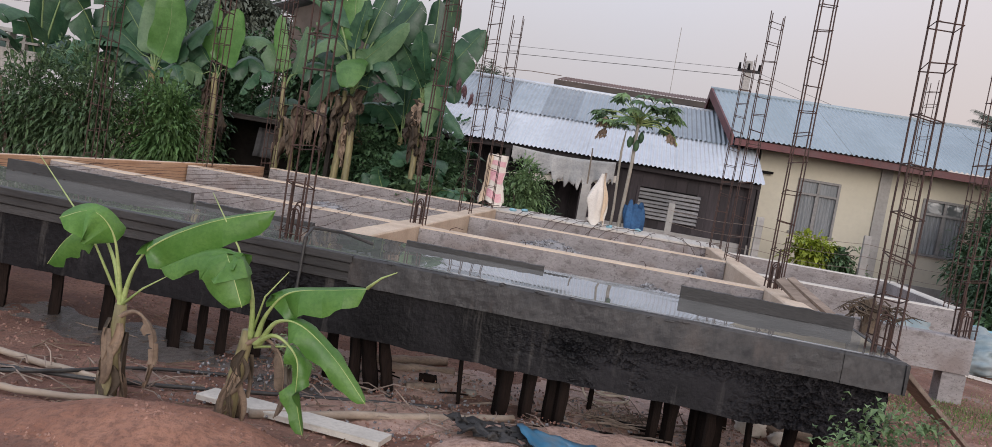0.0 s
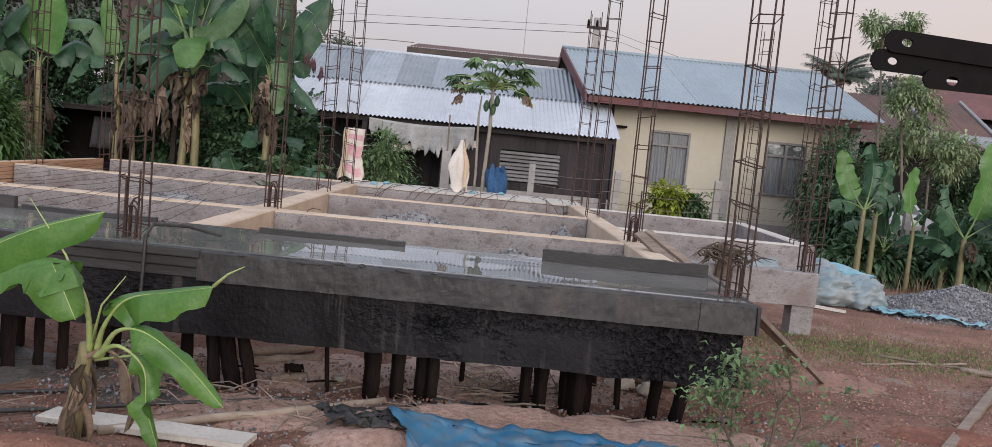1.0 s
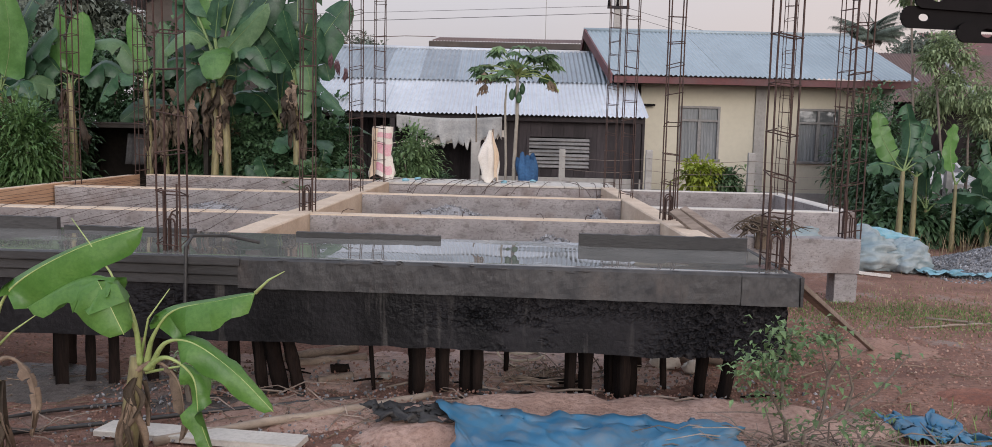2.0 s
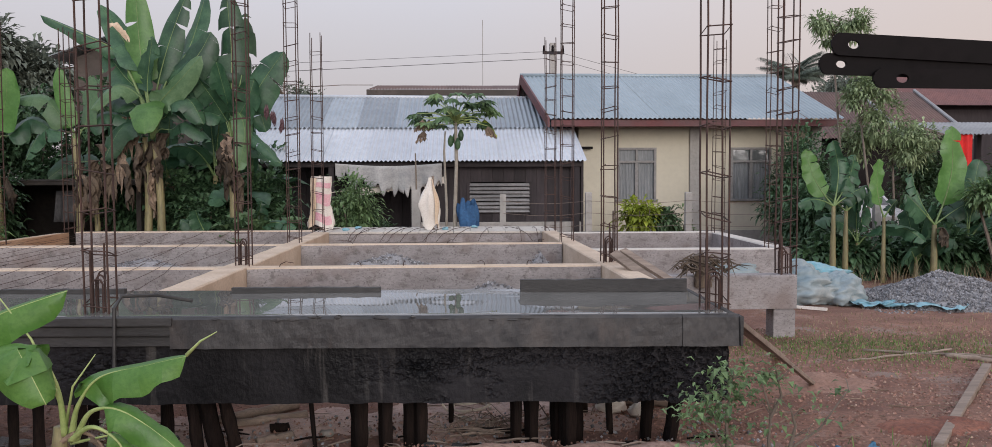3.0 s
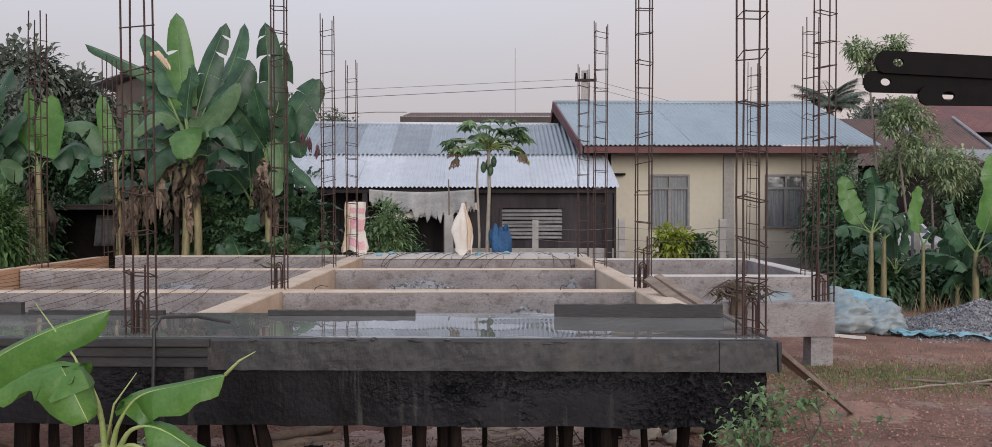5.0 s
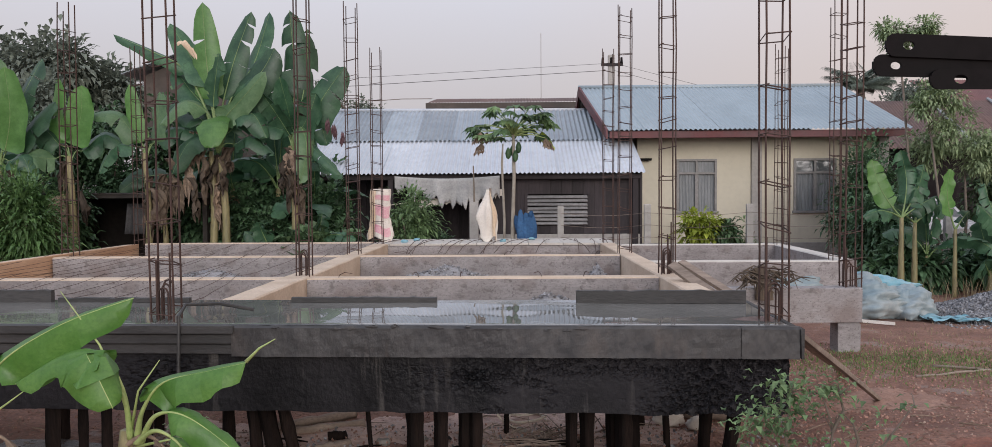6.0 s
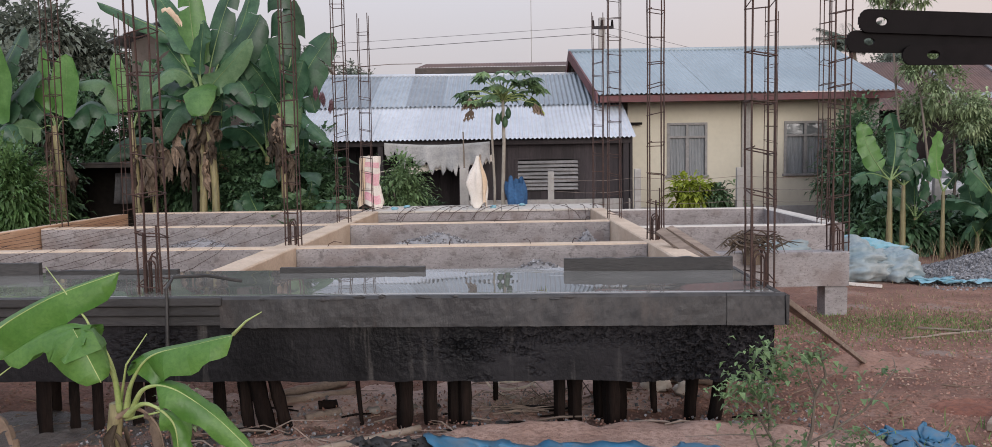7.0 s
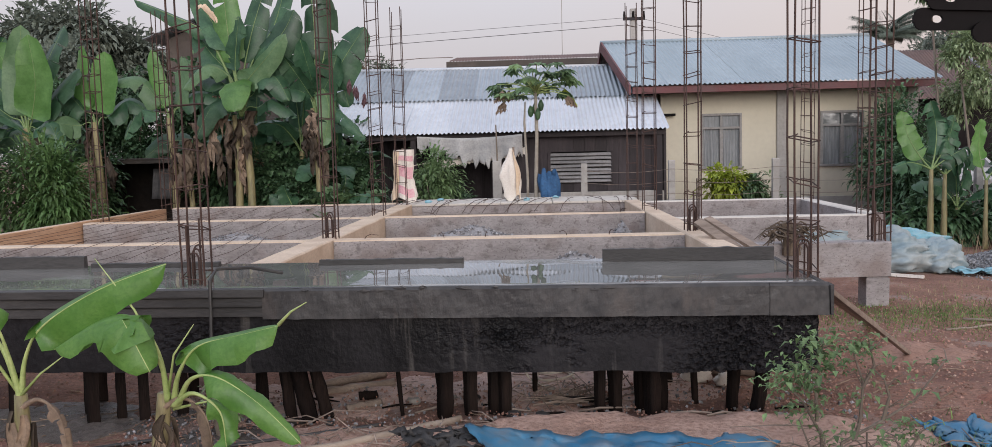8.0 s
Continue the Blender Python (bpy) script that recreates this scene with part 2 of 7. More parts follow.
M_ZINC_HOUSE = mat("blue_grey_zinc_sheet", (0.265, 0.325, 0.36), (0.335, 0.395, 0.43), (0.24, 0.285, 0.31), 0.5, 4, 0.5, 0.08, 0.05, 0.002, metal=0.2, rnd=0.04)
M_RUST = mat("rusted_brown_roof_sheet", (0.085, 0.047, 0.040), (0.135, 0.078, 0.066), (0.18, 0.115, 0.095), 0.8, 5, 0.8, 0.1, 0.1, 0.003, rnd=0.15)
M_REDROOF = mat("red_roof_sheet", (0.15, 0.065, 0.060), (0.20, 0.09, 0.08), None, 0.8, 5, 0.7, 0.1, 0.1, 0.003)
M_CREAM = mat("cream_painted_plaster", (0.54, 0.505, 0.405), (0.605, 0.565, 0.46), (0.47, 0.44, 0.365), 0.5, 9, 0.85, 0.05, 0.15, 0.003, amount=0.35)
M_PLASTER = mat("grey_cement_plaster", (0.32, 0.31, 0.29), (0.42, 0.40, 0.38), (0.24, 0.23, 0.22), 1.5, 16, 0.9, 0.05, 0.3, 0.005)
M_MAROON = mat("maroon_painted_board", (0.095, 0.030, 0.034), (0.14, 0.042, 0.044), None, 2, 20, 0.6, 0.1, 0.1, 0.003)
M_CARPORT = mat("dull_grey_roof_sheet", (0.24, 0.245, 0.25), (0.32, 0.325, 0.33), (0.18, 0.18, 0.185), 0.6, 5, 0.6, 0.08, 0.05, 0.002, rnd=0.1)
M_RED = mat("red_cloth", (0.62, 0.02, 0.02), (0.75, 0.03, 0.025), None, 2, 20, 0.8, 0.1, 0.1, 0.003)
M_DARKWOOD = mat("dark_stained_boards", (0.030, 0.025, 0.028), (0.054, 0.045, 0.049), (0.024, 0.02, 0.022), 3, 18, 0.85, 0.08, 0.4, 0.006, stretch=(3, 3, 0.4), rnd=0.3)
M_BROWNROOF = mat("brown_roof_board", (0.062, 0.052, 0.046), (0.105, 0.086, 0.075), None, 1, 8, 0.85, 0.08, 0.2, 0.006)
M_CLOTH = mat("grey_white_cloth", (0.33, 0.335, 0.34), (0.46, 0.455, 0.45), (0.22, 0.22, 0.22), 4, 30, 0.85, 0.06, 0.3, 0.004)
M_SLAT = mat("grey_louvre_slat", (0.22, 0.22, 0.225), (0.32, 0.315, 0.32), None, 3, 20, 0.7, 0.1, 0.2, 0.003)
M_FRAME = mat("grey_window_frame", (0.21, 0.205, 0.20), (0.28, 0.27, 0.265), None, 3, 20, 0.6, 0.1, 0.1, 0.003)
M_CURTAIN = mat("grey_curtain", (0.20, 0.215, 0.225), (0.29, 0.305, 0.315), None, 6, 30, 0.9, 0.05, 0.1, 0.003, stretch=(6, 1, 0.3))
M_GLASS = mat("window_glass", (0.10, 0.11, 0.115), (0.13, 0.14, 0.145), None, 1, 4, 0.08, 0.03, 0.0, spec=0.8)
M_TARP_WHITE = mat("pale_blue_white_tarpaulin", (0.20, 0.27, 0.30), (0.32, 0.355, 0.36), (0.13, 0.19, 0.22), 1.9, 12, 0.45, 0.1, 0.3, 0.008)
M_TARP_BLUE = mat("sky_blue_tarpaulin", (0.13, 0.33, 0.42), (0.24, 0.43, 0.50), (0.30, 0.38, 0.41), 2, 16, 0.5, 0.1, 0.3, 0.008)
M_TARP_DEEP = mat("deep_blue_shade_cloth", (0.025, 0.14, 0.26), (0.06, 0.20, 0.32), (0.15, 0.17, 0.19), 2.2, 9, 0.5, 0.1, 0.4, 0.008, amount=0.7)
M_NETTING = mat("blue_nylon_net", (0.02, 0.07, 0.17), (0.04, 0.12, 0.26), None, 6, 30, 0.8, 0.1, 0.4, 0.006)
M_SACK = mat("white_woven_sack", (0.66, 0.61, 0.55), (0.76, 0.72, 0.66), (0.52, 0.45, 0.38), 3, 50, 0.8, 0.08, 0.3, 0.003)
M_SACK_TAN = mat("tan_stained_sack", (0.60, 0.46, 0.32), (0.70, 0.56, 0.42), (0.48, 0.34, 0.24), 3, 40, 0.85, 0.06, 0.3, 0.003)
M_PINK = mat("pink_sack_print", (0.60, 0.28, 0.34), (0.72, 0.42, 0.46), (0.70, 0.6, 0.56), 5, 40, 0.8, 0.08, 0.2, 0.003)
M_STONE = mat("crushed_grey_stone", (0.17, 0.17, 0.18), (0.30, 0.30, 0.31), None, 8, 60, 0.9, 0.05, 0.2, 0.003, island=0.5)
M_PEBBLE = mat("earthy_pebbles", (0.27, 0.18, 0.135), (0.37, 0.27, 0.21), None, 8, 60, 0.9, 0.05, 0.2, 0.003, island=0.5)
M_CRUMB = mat("red_soil_crumbs", (0.24, 0.13, 0.10), (0.36, 0.215, 0.165), None, 8, 60, 0.95, 0.05, 0.2, 0.003, island=0.35)
M_RUBBLE = mat("broken_concrete", (0.20, 0.185, 0.17), (0.30, 0.28, 0.255), (0.14, 0.125, 0.11), 4, 30, 0.9, 0.05, 0.6, 0.01)
M_ROPE = mat("pale_plastic_rope", (0.60, 0.54, 0.46), (0.70, 0.64, 0.56), None, 6, 40, 0.8, 0.1, 0.3, 0.003)
M_HOSE = mat("black_rubber_hose", (0.025, 0.025, 0.026), (0.05, 0.048, 0.046), None, 6, 40, 0.5, 0.1, 0.1, 0.003)
M_BLACK = mat("black_painted_iron", (0.005, 0.0042, 0.0045), (0.010, 0.008, 0.0085), None, 4, 40, 0.75, 0.1, 0.2, 0.003, spec=0.15)
M_GRASS = mat("short_grass", (0.12, 0.20, 0.06), (0.20, 0.29, 0.09), None, 2, 10, 0.7, 0.1, 0.0, island=0.45, translucent=0.3)
M_DRYGRASS = mat("dry_grass", (0.24, 0.19, 0.11), (0.34, 0.27, 0.17), None, 2, 10, 0.8, 0.1, 0.0, island=0.4, translucent=0.2)
M_CAR = mat("white_car_paint", (0.66, 0.66, 0.66), (0.70, 0.70, 0.70), None, 1, 5, 0.25, 0.05, 0.0)
M_TYRE = mat("black_tyre", (0.02, 0.02, 0.02), (0.035, 0.035, 0.035), None, 4, 30, 0.8, 0.1, 0.2, 0.003)
# Near-black board colour carries the shade inside the shed and the hut.
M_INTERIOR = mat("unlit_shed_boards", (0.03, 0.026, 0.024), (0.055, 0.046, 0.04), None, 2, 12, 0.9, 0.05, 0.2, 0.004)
M_SAND = mat("pale_sandy_clay", (0.36, 0.23, 0.18), (0.48, 0.33, 0.27), (0.25, 0.15, 0.115), 2.2, 30, 0.9, 0.05, 1.0, 0.03, amount=0.9)
# Red mud with its colour raised to make up for the slab's shade.
M_MUD = mat("lightened_red_mud", (0.41, 0.255, 0.20), (0.54, 0.375, 0.31), (0.17, 0.12, 0.105), 4.5, 22, 0.5, 0.25, 1.0, 0.03, amount=0.5)

M_SLURRY = mat("wet_cement_slurry", (0.075, 0.064, 0.059), (0.155, 0.132, 0.118), (0.045, 0.038, 0.034), 3.0, 24, 0.35, 0.2, 0.9, 0.02, amount=0.85)
M_WORN = mat("trodden_soil", (0.25, 0.145, 0.107), (0.37, 0.225, 0.17), (0.19, 0.105, 0.078), 2.5, 30, 0.92, 0.05, 0.9, 0.02, amount=0.8, edge=0.18)
M_MOUND = mat("fresh_orange_soil", (0.25, 0.115, 0.075), (0.37, 0.19, 0.13), (0.16, 0.08, 0.058), 2.2, 30, 0.92, 0.05, 1.0, 0.03, amount=0.8)
M_REDSOIL = mat("fresh_red_soil", (0.20, 0.075, 0.05), (0.32, 0.14, 0.095), (0.13, 0.06, 0.045), 3.0, 30, 0.92, 0.05, 1.0, 0.03, amount=0.8)
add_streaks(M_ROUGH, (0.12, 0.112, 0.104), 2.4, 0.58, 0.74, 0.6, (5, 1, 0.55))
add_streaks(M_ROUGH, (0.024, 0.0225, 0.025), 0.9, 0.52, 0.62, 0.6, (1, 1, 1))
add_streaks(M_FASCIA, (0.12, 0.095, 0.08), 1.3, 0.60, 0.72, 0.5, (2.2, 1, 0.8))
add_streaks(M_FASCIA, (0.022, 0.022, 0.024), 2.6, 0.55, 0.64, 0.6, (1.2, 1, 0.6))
add_streaks(M_BEAM, (0.19, 0.15, 0.138), 2.2, 0.52, 0.68, 0.75, (1, 1, 1.2))
add_streaks(M_BEAM, (0.11, 0.095, 0.092), 9.0, 0.57, 0.66, 0.6, (1, 1, 1.3))
add_streaks(M_BEAM, (0.085, 0.075, 0.072), 55.0, 0.585, 0.64, 0.6, (1, 1, 1))
add_streaks(M_CREAM, (0.50, 0.46, 0.38), 1.2, 0.60, 0.78, 0.5, (3, 1, 0.25))
add_streaks(M_PLASTER, (0.20, 0.19, 0.18), 1.6, 0.55, 0.72, 0.6, (2, 1, 0.5))

# ---- mesh tools ----


class Mesh:
    """Vertices and faces of one mesh, with a material slot for each face."""

    def __init__(self):
        self.v, self.f, self.s = [], [], []

    def add(self, verts, faces, slot=0):
        k = len(self.v)
        self.v.extend([tuple(p) for p in verts])
        self.f.extend([tuple(k + i for i in f) for f in faces])
        self.s.extend([slot] * len(faces))

    def box(self, lo, hi, slot=0, jitter=0.0, m=None):
        """A box with its long edges worn a little."""
        (x0, y0, z0), (x1, y1, z1) = lo, hi
        b = min(x1 - x0, y1 - y0, z1 - z0) * 0.08
        vs = []
        for z, e in ((z0, b), (z0 + b, 0), (z1 - b, 0), (z1, b)):
            for sx, sy in ((0, 0), (1, 0), (1, 1), (0, 1)):
                p = Vector((x1 - e if sx else x0 + e, y1 - e if sy else y0 + e, z))
                if jitter:
                    p += Vector([random.uniform(-jitter, jitter) for _ in range(3)])
                vs.append(m @ p if m else p)
        fs = [(3, 2, 1, 0), (12, 13, 14, 15)]
        for r in range(3):
            for i in range(4):
                j = (i + 1) % 4
                fs.append((4 * r + i, 4 * r + j, 4 * r + 4 + j, 4 * r + 4 + i))
        self.add(vs, fs, slot)

    def tube(self, pts, radii, n=6, slot=0, caps=True, wobble=0.0):
        pts = [Vector(p) for p in pts]
        if not isinstance(radii, (list, tuple)):
            radii = [radii] * len(pts)
        vs, fs = [], []
        side = None
        for i, p in enumerate(pts):
            d = (pts[min(i + 1, len(pts) - 1)] - pts[max(i - 1, 0)]).normalized()
            if side is None:
                side = d.cross(Vector((0.3, 0.9, 0.31))).normalized()
            side = (side - d * side.dot(d)).normalized()
            up = d.cross(side)
            for k in range(n):
                a = 2 * math.pi * k / n
                r = radii[i] * (1 + random.uniform(-wobble, wobble))
                vs.append(p + side * math.cos(a) * r + up * math.sin(a) * r)
        for i in range(len(pts) - 1):
            for k in range(n):
                j = (k + 1) % n
                fs.append((i * n + k, i * n + j, i * n + n + j, i * n + n + k))
        if caps:
            fs.append(tuple(range(n - 1, -1, -1)))
            fs.append(tuple((len(pts) - 1) * n + k for k in range(n)))
        self.add(vs, fs, slot)

    def grid(self, fn, nu, nv, slot=0):
        """A sheet: fn(u, v) gives a point for u, v from 0 to 1."""
        vs = [fn(i / nu, j / nv) for j in range(nv + 1) for i in range(nu + 1)]
        fs = [(j * (nu + 1) + i, j * (nu + 1) + i + 1, (j + 1) * (nu + 1) + i + 1, (j + 1) * (nu + 1) + i)
              for j in range(nv) for i in range(nu)]
        self.add(vs, fs, slot)

    def leaf(self, p, d, length, width, fold=0.25, droop=0.3, slot=0):
        """A small pointed leaf, folded along its rib."""
        d = Vector(d).normalized()
        side = d.cross(Vector((0, 0, 1)))
        side = side.normalized() if side.length > 0.05 else Vector((1, 0, 0))
        up = side.cross(d)
        a = Vector(p)
        mid = a + d * length * 0.5 + up * length * 0.04
        tip = a + d * length - Vector((0, 0, droop * length))
        l = mid + side * width / 2 + up * fold * width
        r = mid - side * width / 2 + up * fold * width
        self.add([a, r, mid, l, tip], [(0, 1, 2), (0, 2, 3), (1, 4, 2), (2, 4, 3)], slot)

    def make(self, name, mats, parent=None, at=(0, 0, 0), smooth=False, label=""):
        at = Vector(at)
        me = bpy.data.meshes.new(name)
        me.from_pydata([tuple(Vector(p) - at) for p in self.v], [], self.f)
        for m in (mats if isinstance(mats, (list, tuple)) else [mats]):
            me.materials.append(m)
        me.polygons.foreach_set("material_index", self.s)
        if smooth:
            me.polygons.foreach_set("use_smooth", [True] * len(self.f))
        me.update()
        ob = new(name, me)
        if parent:
            ob.parent = parent
        else:
            ob.location = at
        if label:
            ob["label"] = label
        return ob


def empty(name, at, label, category, group="", kind=""):
    ob = new(name)
    ob.location = at
    return tagged(ob, label, category, group, kind)


def fbm(x, y, s, octaves=3):
    return noise.fractal(Vector((x * s, y * s, 0.37)), 0.9, 2.0, octaves)


def ease(a, b, v):
    e = min(1.0, max(0.0, (v - a) / (b - a)))
    return e * e * (3 - 2 * e)


def gz(x, y):
    """Height of the ground: lower by the porch, with backfill between the beams."""
    e = min(1.0, max(0.0, (y - 5.5) / 2.0))
    z = -0.09 * (1 - e * e * (3 - 2 * e)) + 0.02 * fbm(x, y, 0.9) + 0.014 * fbm(x, y, 3.5) + 0.006 * fbm(x, y, 11)
    z += 0.20 * math.exp(-((x + 1.86) / 0.75) ** 2 - ((y - 3.22) / 0.40) ** 2)
    z += 0.05 * math.exp(-((x - 0.4) / 1.6) ** 2 - ((y - 4.72) / 0.2) ** 2)
    z += 0.10 * math.exp(-((x - 3.3) / 1.3) ** 2 - ((y - 5.0) / 1.1) ** 2)
    z += 0.10 * math.exp(-((x - 1.3) / 0.6) ** 2 - ((y - 3.7) / 0.4) ** 2)
    z += 0.26 * ease(6.7, 7.5, y) * ease(-5.7, -5.3, x) * (1 - ease(1.0, 1.6, x)) * (1 - ease(12.6, 13.4, y))
    z -= 0.05 * math.exp(-((x + 3.0) / 1.4) ** 2 - ((y - 5.6) / 0.9) ** 2)
    return z


def on(x, y, up=0.0):
    return (x, y, gz(x, y) + up)

# ---- ground ----


def axis(lo, hi, step, far_lo, far_hi):
    a = list(np.arange(lo, hi + step / 2, step))
    s, out = step, [hi]
    while out[-1] < far_hi:
        s *= 1.35
        out.append(out[-1] + s)
    s, back = step, [lo]
    while back[-1] > far_lo:
        s *= 1.35
        back.append(back[-1] - s)
    return list(reversed(back[1:])) + a + out[1:]


def build_ground():
    xs, ys = axis(-5.0, 6.0, 0.05, -900, 900), axis(2.8, 9.0, 0.05, -900, 1500)
    g = Mesh()
    g.v = [(x, y, gz(x, y)) for y in ys for x in xs]
    w = len(xs)
    g.f = [(j * w + i, j * w + i + 1, (j + 1) * w + i + 1, (j + 1) * w + i) for j in range(len(ys) - 1) for i in range(w - 1)]
    g.s = [0] * len(g.f)
    tagged(g.make("ground", M_SOIL, smooth=True), "bare red clay ground with mud and pebbles", "ground", kind="structure")


build_ground()

# ---- concrete foundation ----


PORCH_TURN = -0.04


def porch_y(x, y):
    """The porch slab stands slightly askew to the beams behind it."""
    return y + math.tan(PORCH_TURN) * x


def front_slab():
    """The long wet porch beam: a flat wet top, form-smooth faces and a rough soaked beam below."""
    th = empty("porch_slab", (0, 5.3, 0.25), "long dark wet concrete porch beam raised on wooden props", "concrete slab")
    th.rotation_euler.z = PORCH_TURN
    at = th.location
    top = Mesh()
    def surf(u, v):
        x, y = -6.0 + 7.62 * u, 4.77 + 1.18 * v
        return (x, y, 0.742 + 0.003 * fbm(x, y, 1.2, 2) - 0.006 * (v < 0.01))
    top.grid(surf, 150, 24)
    top.make("slab_top", M_WET_SLAB, th, at, True, "wet screeded concrete top with standing water")
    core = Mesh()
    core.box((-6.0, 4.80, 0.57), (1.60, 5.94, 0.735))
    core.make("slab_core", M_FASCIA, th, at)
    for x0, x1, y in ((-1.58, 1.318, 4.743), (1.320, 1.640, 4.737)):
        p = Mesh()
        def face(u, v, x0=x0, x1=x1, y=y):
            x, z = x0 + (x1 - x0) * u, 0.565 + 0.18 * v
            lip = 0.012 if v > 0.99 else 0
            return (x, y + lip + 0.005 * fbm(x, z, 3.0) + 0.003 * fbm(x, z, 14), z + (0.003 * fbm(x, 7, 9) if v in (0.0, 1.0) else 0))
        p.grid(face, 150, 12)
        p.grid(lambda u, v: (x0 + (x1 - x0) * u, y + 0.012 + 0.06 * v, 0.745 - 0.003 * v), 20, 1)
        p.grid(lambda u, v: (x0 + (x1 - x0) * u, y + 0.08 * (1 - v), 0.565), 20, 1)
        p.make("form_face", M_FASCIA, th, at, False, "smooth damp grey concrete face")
    for z0, z1, y in ((0.695, 0.742, 4.73), (0.635, 0.690, 4.755), (0.572, 0.630, 4.775)):
        p = Mesh()
        p.box((-6.0, y, z0), (-1.565, 4.82, z1), 0, 0.002)
        p.make("edge_board", M_GREYWOOD, th, at, False, "stacked muddy form board")
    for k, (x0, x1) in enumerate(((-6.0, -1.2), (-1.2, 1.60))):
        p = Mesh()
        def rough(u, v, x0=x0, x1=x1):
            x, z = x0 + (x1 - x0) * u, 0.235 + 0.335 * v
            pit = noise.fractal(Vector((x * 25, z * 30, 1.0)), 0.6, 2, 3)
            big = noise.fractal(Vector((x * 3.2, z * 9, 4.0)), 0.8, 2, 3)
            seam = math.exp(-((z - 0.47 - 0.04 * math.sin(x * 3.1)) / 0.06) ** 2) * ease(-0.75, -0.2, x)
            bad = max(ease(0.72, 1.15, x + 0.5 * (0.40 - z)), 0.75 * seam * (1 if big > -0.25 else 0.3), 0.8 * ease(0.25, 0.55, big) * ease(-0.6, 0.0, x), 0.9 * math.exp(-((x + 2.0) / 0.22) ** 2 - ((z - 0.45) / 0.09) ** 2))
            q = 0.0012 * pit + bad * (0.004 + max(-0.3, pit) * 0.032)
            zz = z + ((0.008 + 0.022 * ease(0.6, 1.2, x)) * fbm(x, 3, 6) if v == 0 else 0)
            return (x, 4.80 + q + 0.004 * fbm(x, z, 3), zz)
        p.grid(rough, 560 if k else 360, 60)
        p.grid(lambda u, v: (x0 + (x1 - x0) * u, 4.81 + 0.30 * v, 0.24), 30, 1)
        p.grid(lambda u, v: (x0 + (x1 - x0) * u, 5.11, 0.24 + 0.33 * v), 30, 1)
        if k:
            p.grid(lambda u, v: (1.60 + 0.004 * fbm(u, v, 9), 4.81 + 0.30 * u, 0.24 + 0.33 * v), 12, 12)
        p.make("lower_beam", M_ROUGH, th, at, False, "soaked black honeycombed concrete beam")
    for _ in range(12):
        x, z = random.uniform(-1.5, 1.6), 0.742 - abs(random.gauss(0, 0.012))
        d = Mesh()
        w, h = random.uniform(0.012, 0.04), random.uniform(0.004, 0.010)
        d.grid(lambda u, v: (x + w * math.cos(6.283 * u) * math.sin(3.14 * v) * (1 + 0.5 * math.sin(u * 17 + x * 9)), 4.741 + 0.005 * math.sin(6.283 * u) * math.sin(3.14 * v), z + h * math.cos(3.14 * v) * (1 + 0.6 * math.sin(u * 11 + x * 7))), 12, 6)
        d.make("cement_smear", M_FASCIA, th, at)
    e = Mesh()
    e.box((1.60, 4.80, 0.57), (1.63, 5.94, 0.744), 0, 0.002)
    e.make("end_board", M_GREYWOOD, th, at)
    e = Mesh()
    e.box((1.642, 4.72, 0.57), (1.662, 4.84, 0.735), 0, 0.004)
    e.make("end_cleat", M_GREYWOOD, th, at)


front_slab()


def tie_beam(x0, y0, x1, y1, z, w=0.2, h=0.4, side=M_BEAM, top=M_CEMENT, name="tie_beam", label="grey concrete tie beam with a pale sandy top"):
    """A straight foundation beam with uneven faces and a paler top."""
    a, b = Vector((x0, y0, 0)), Vector((x1, y1, 0))
    d = (b - a).normalized()
    sd = Vector((-d.y, d.x, 0))
    n = max(6, int((b - a).length / 0.15))
    m = Mesh()
    prof = [(-w / 2, z - h), (-w / 2, z - 0.012), (-w / 2 + 0.012, z), (w / 2 - 0.012, z), (w / 2, z - 0.012), (w / 2, z - h)]
    vs = []
    for i in range(n + 1):
        c = a.lerp(b, i / n)
        for s, zz in prof:
            wob = 0.006 * noise.noise(Vector((c.x * 3, c.y * 3, zz * 5 + s * 20)))
            vs.append(c + sd * (s + wob) + Vector((0, 0, zz + (0.5 * wob if zz > z - 0.1 else 0))))
    k = len(prof)
    m.v = [tuple(p) for p in vs]
    for i in range(n):
        for j in range(k):
            jj = (j + 1) % k
            m.f.append((i * k + j, (i + 1) * k + j, (i + 1) * k + jj, i * k + jj))
            m.s.append(1 if 1 <= j <= 3 else 0)
    m.f += [tuple(range(k)), tuple(n * k + j for j in range(k - 1, -1, -1))]
    m.s += [0, 0]
    ob = m.make(name, [side, top], None, ((x0 + x1) / 2, (y0 + y1) / 2, z - h))
    return tagged(ob, label, "concrete beam", "foundation beams")


ZT = 0.735
tie_beam(-1.98, 5.88, -1.98, 13.0, ZT, 0.23, 0.36, M_CEMENT)
tie_beam(1.47, 5.88, 1.47, 13.0, ZT, 0.21, 0.36, M_CEMENT)
for y, z in ((7.85, ZT - 0.01), (10.65, ZT - 0.01)):
    tie_beam(-5.72, y, -2.10, y, z)
    tie_beam(-1.86, y, 1.36, y, z)
tie_beam(-5.6, 13.1, -2.10, 13.1, 0.755)
tie_beam(1.6, 13.1, 4.15, 13.1, 0.70, top=M_PALE)
tie_beam(1.58, 10.15, 3.86, 10.15, 0.68, top=M_PALE)
tie_beam(3.96, 10.05, 4.10, 13.0, 0.69, 0.2, 0.3, top=M_PALE)
tie_beam(1.6, 8.0, 3.26, 8.0, 0.60, 0.22, 0.32, top=M_BEAM)
pier = Mesh()
pier.box((3.04, 7.90, -0.1), (3.25, 8.10, 0.275), 0, 0.004)
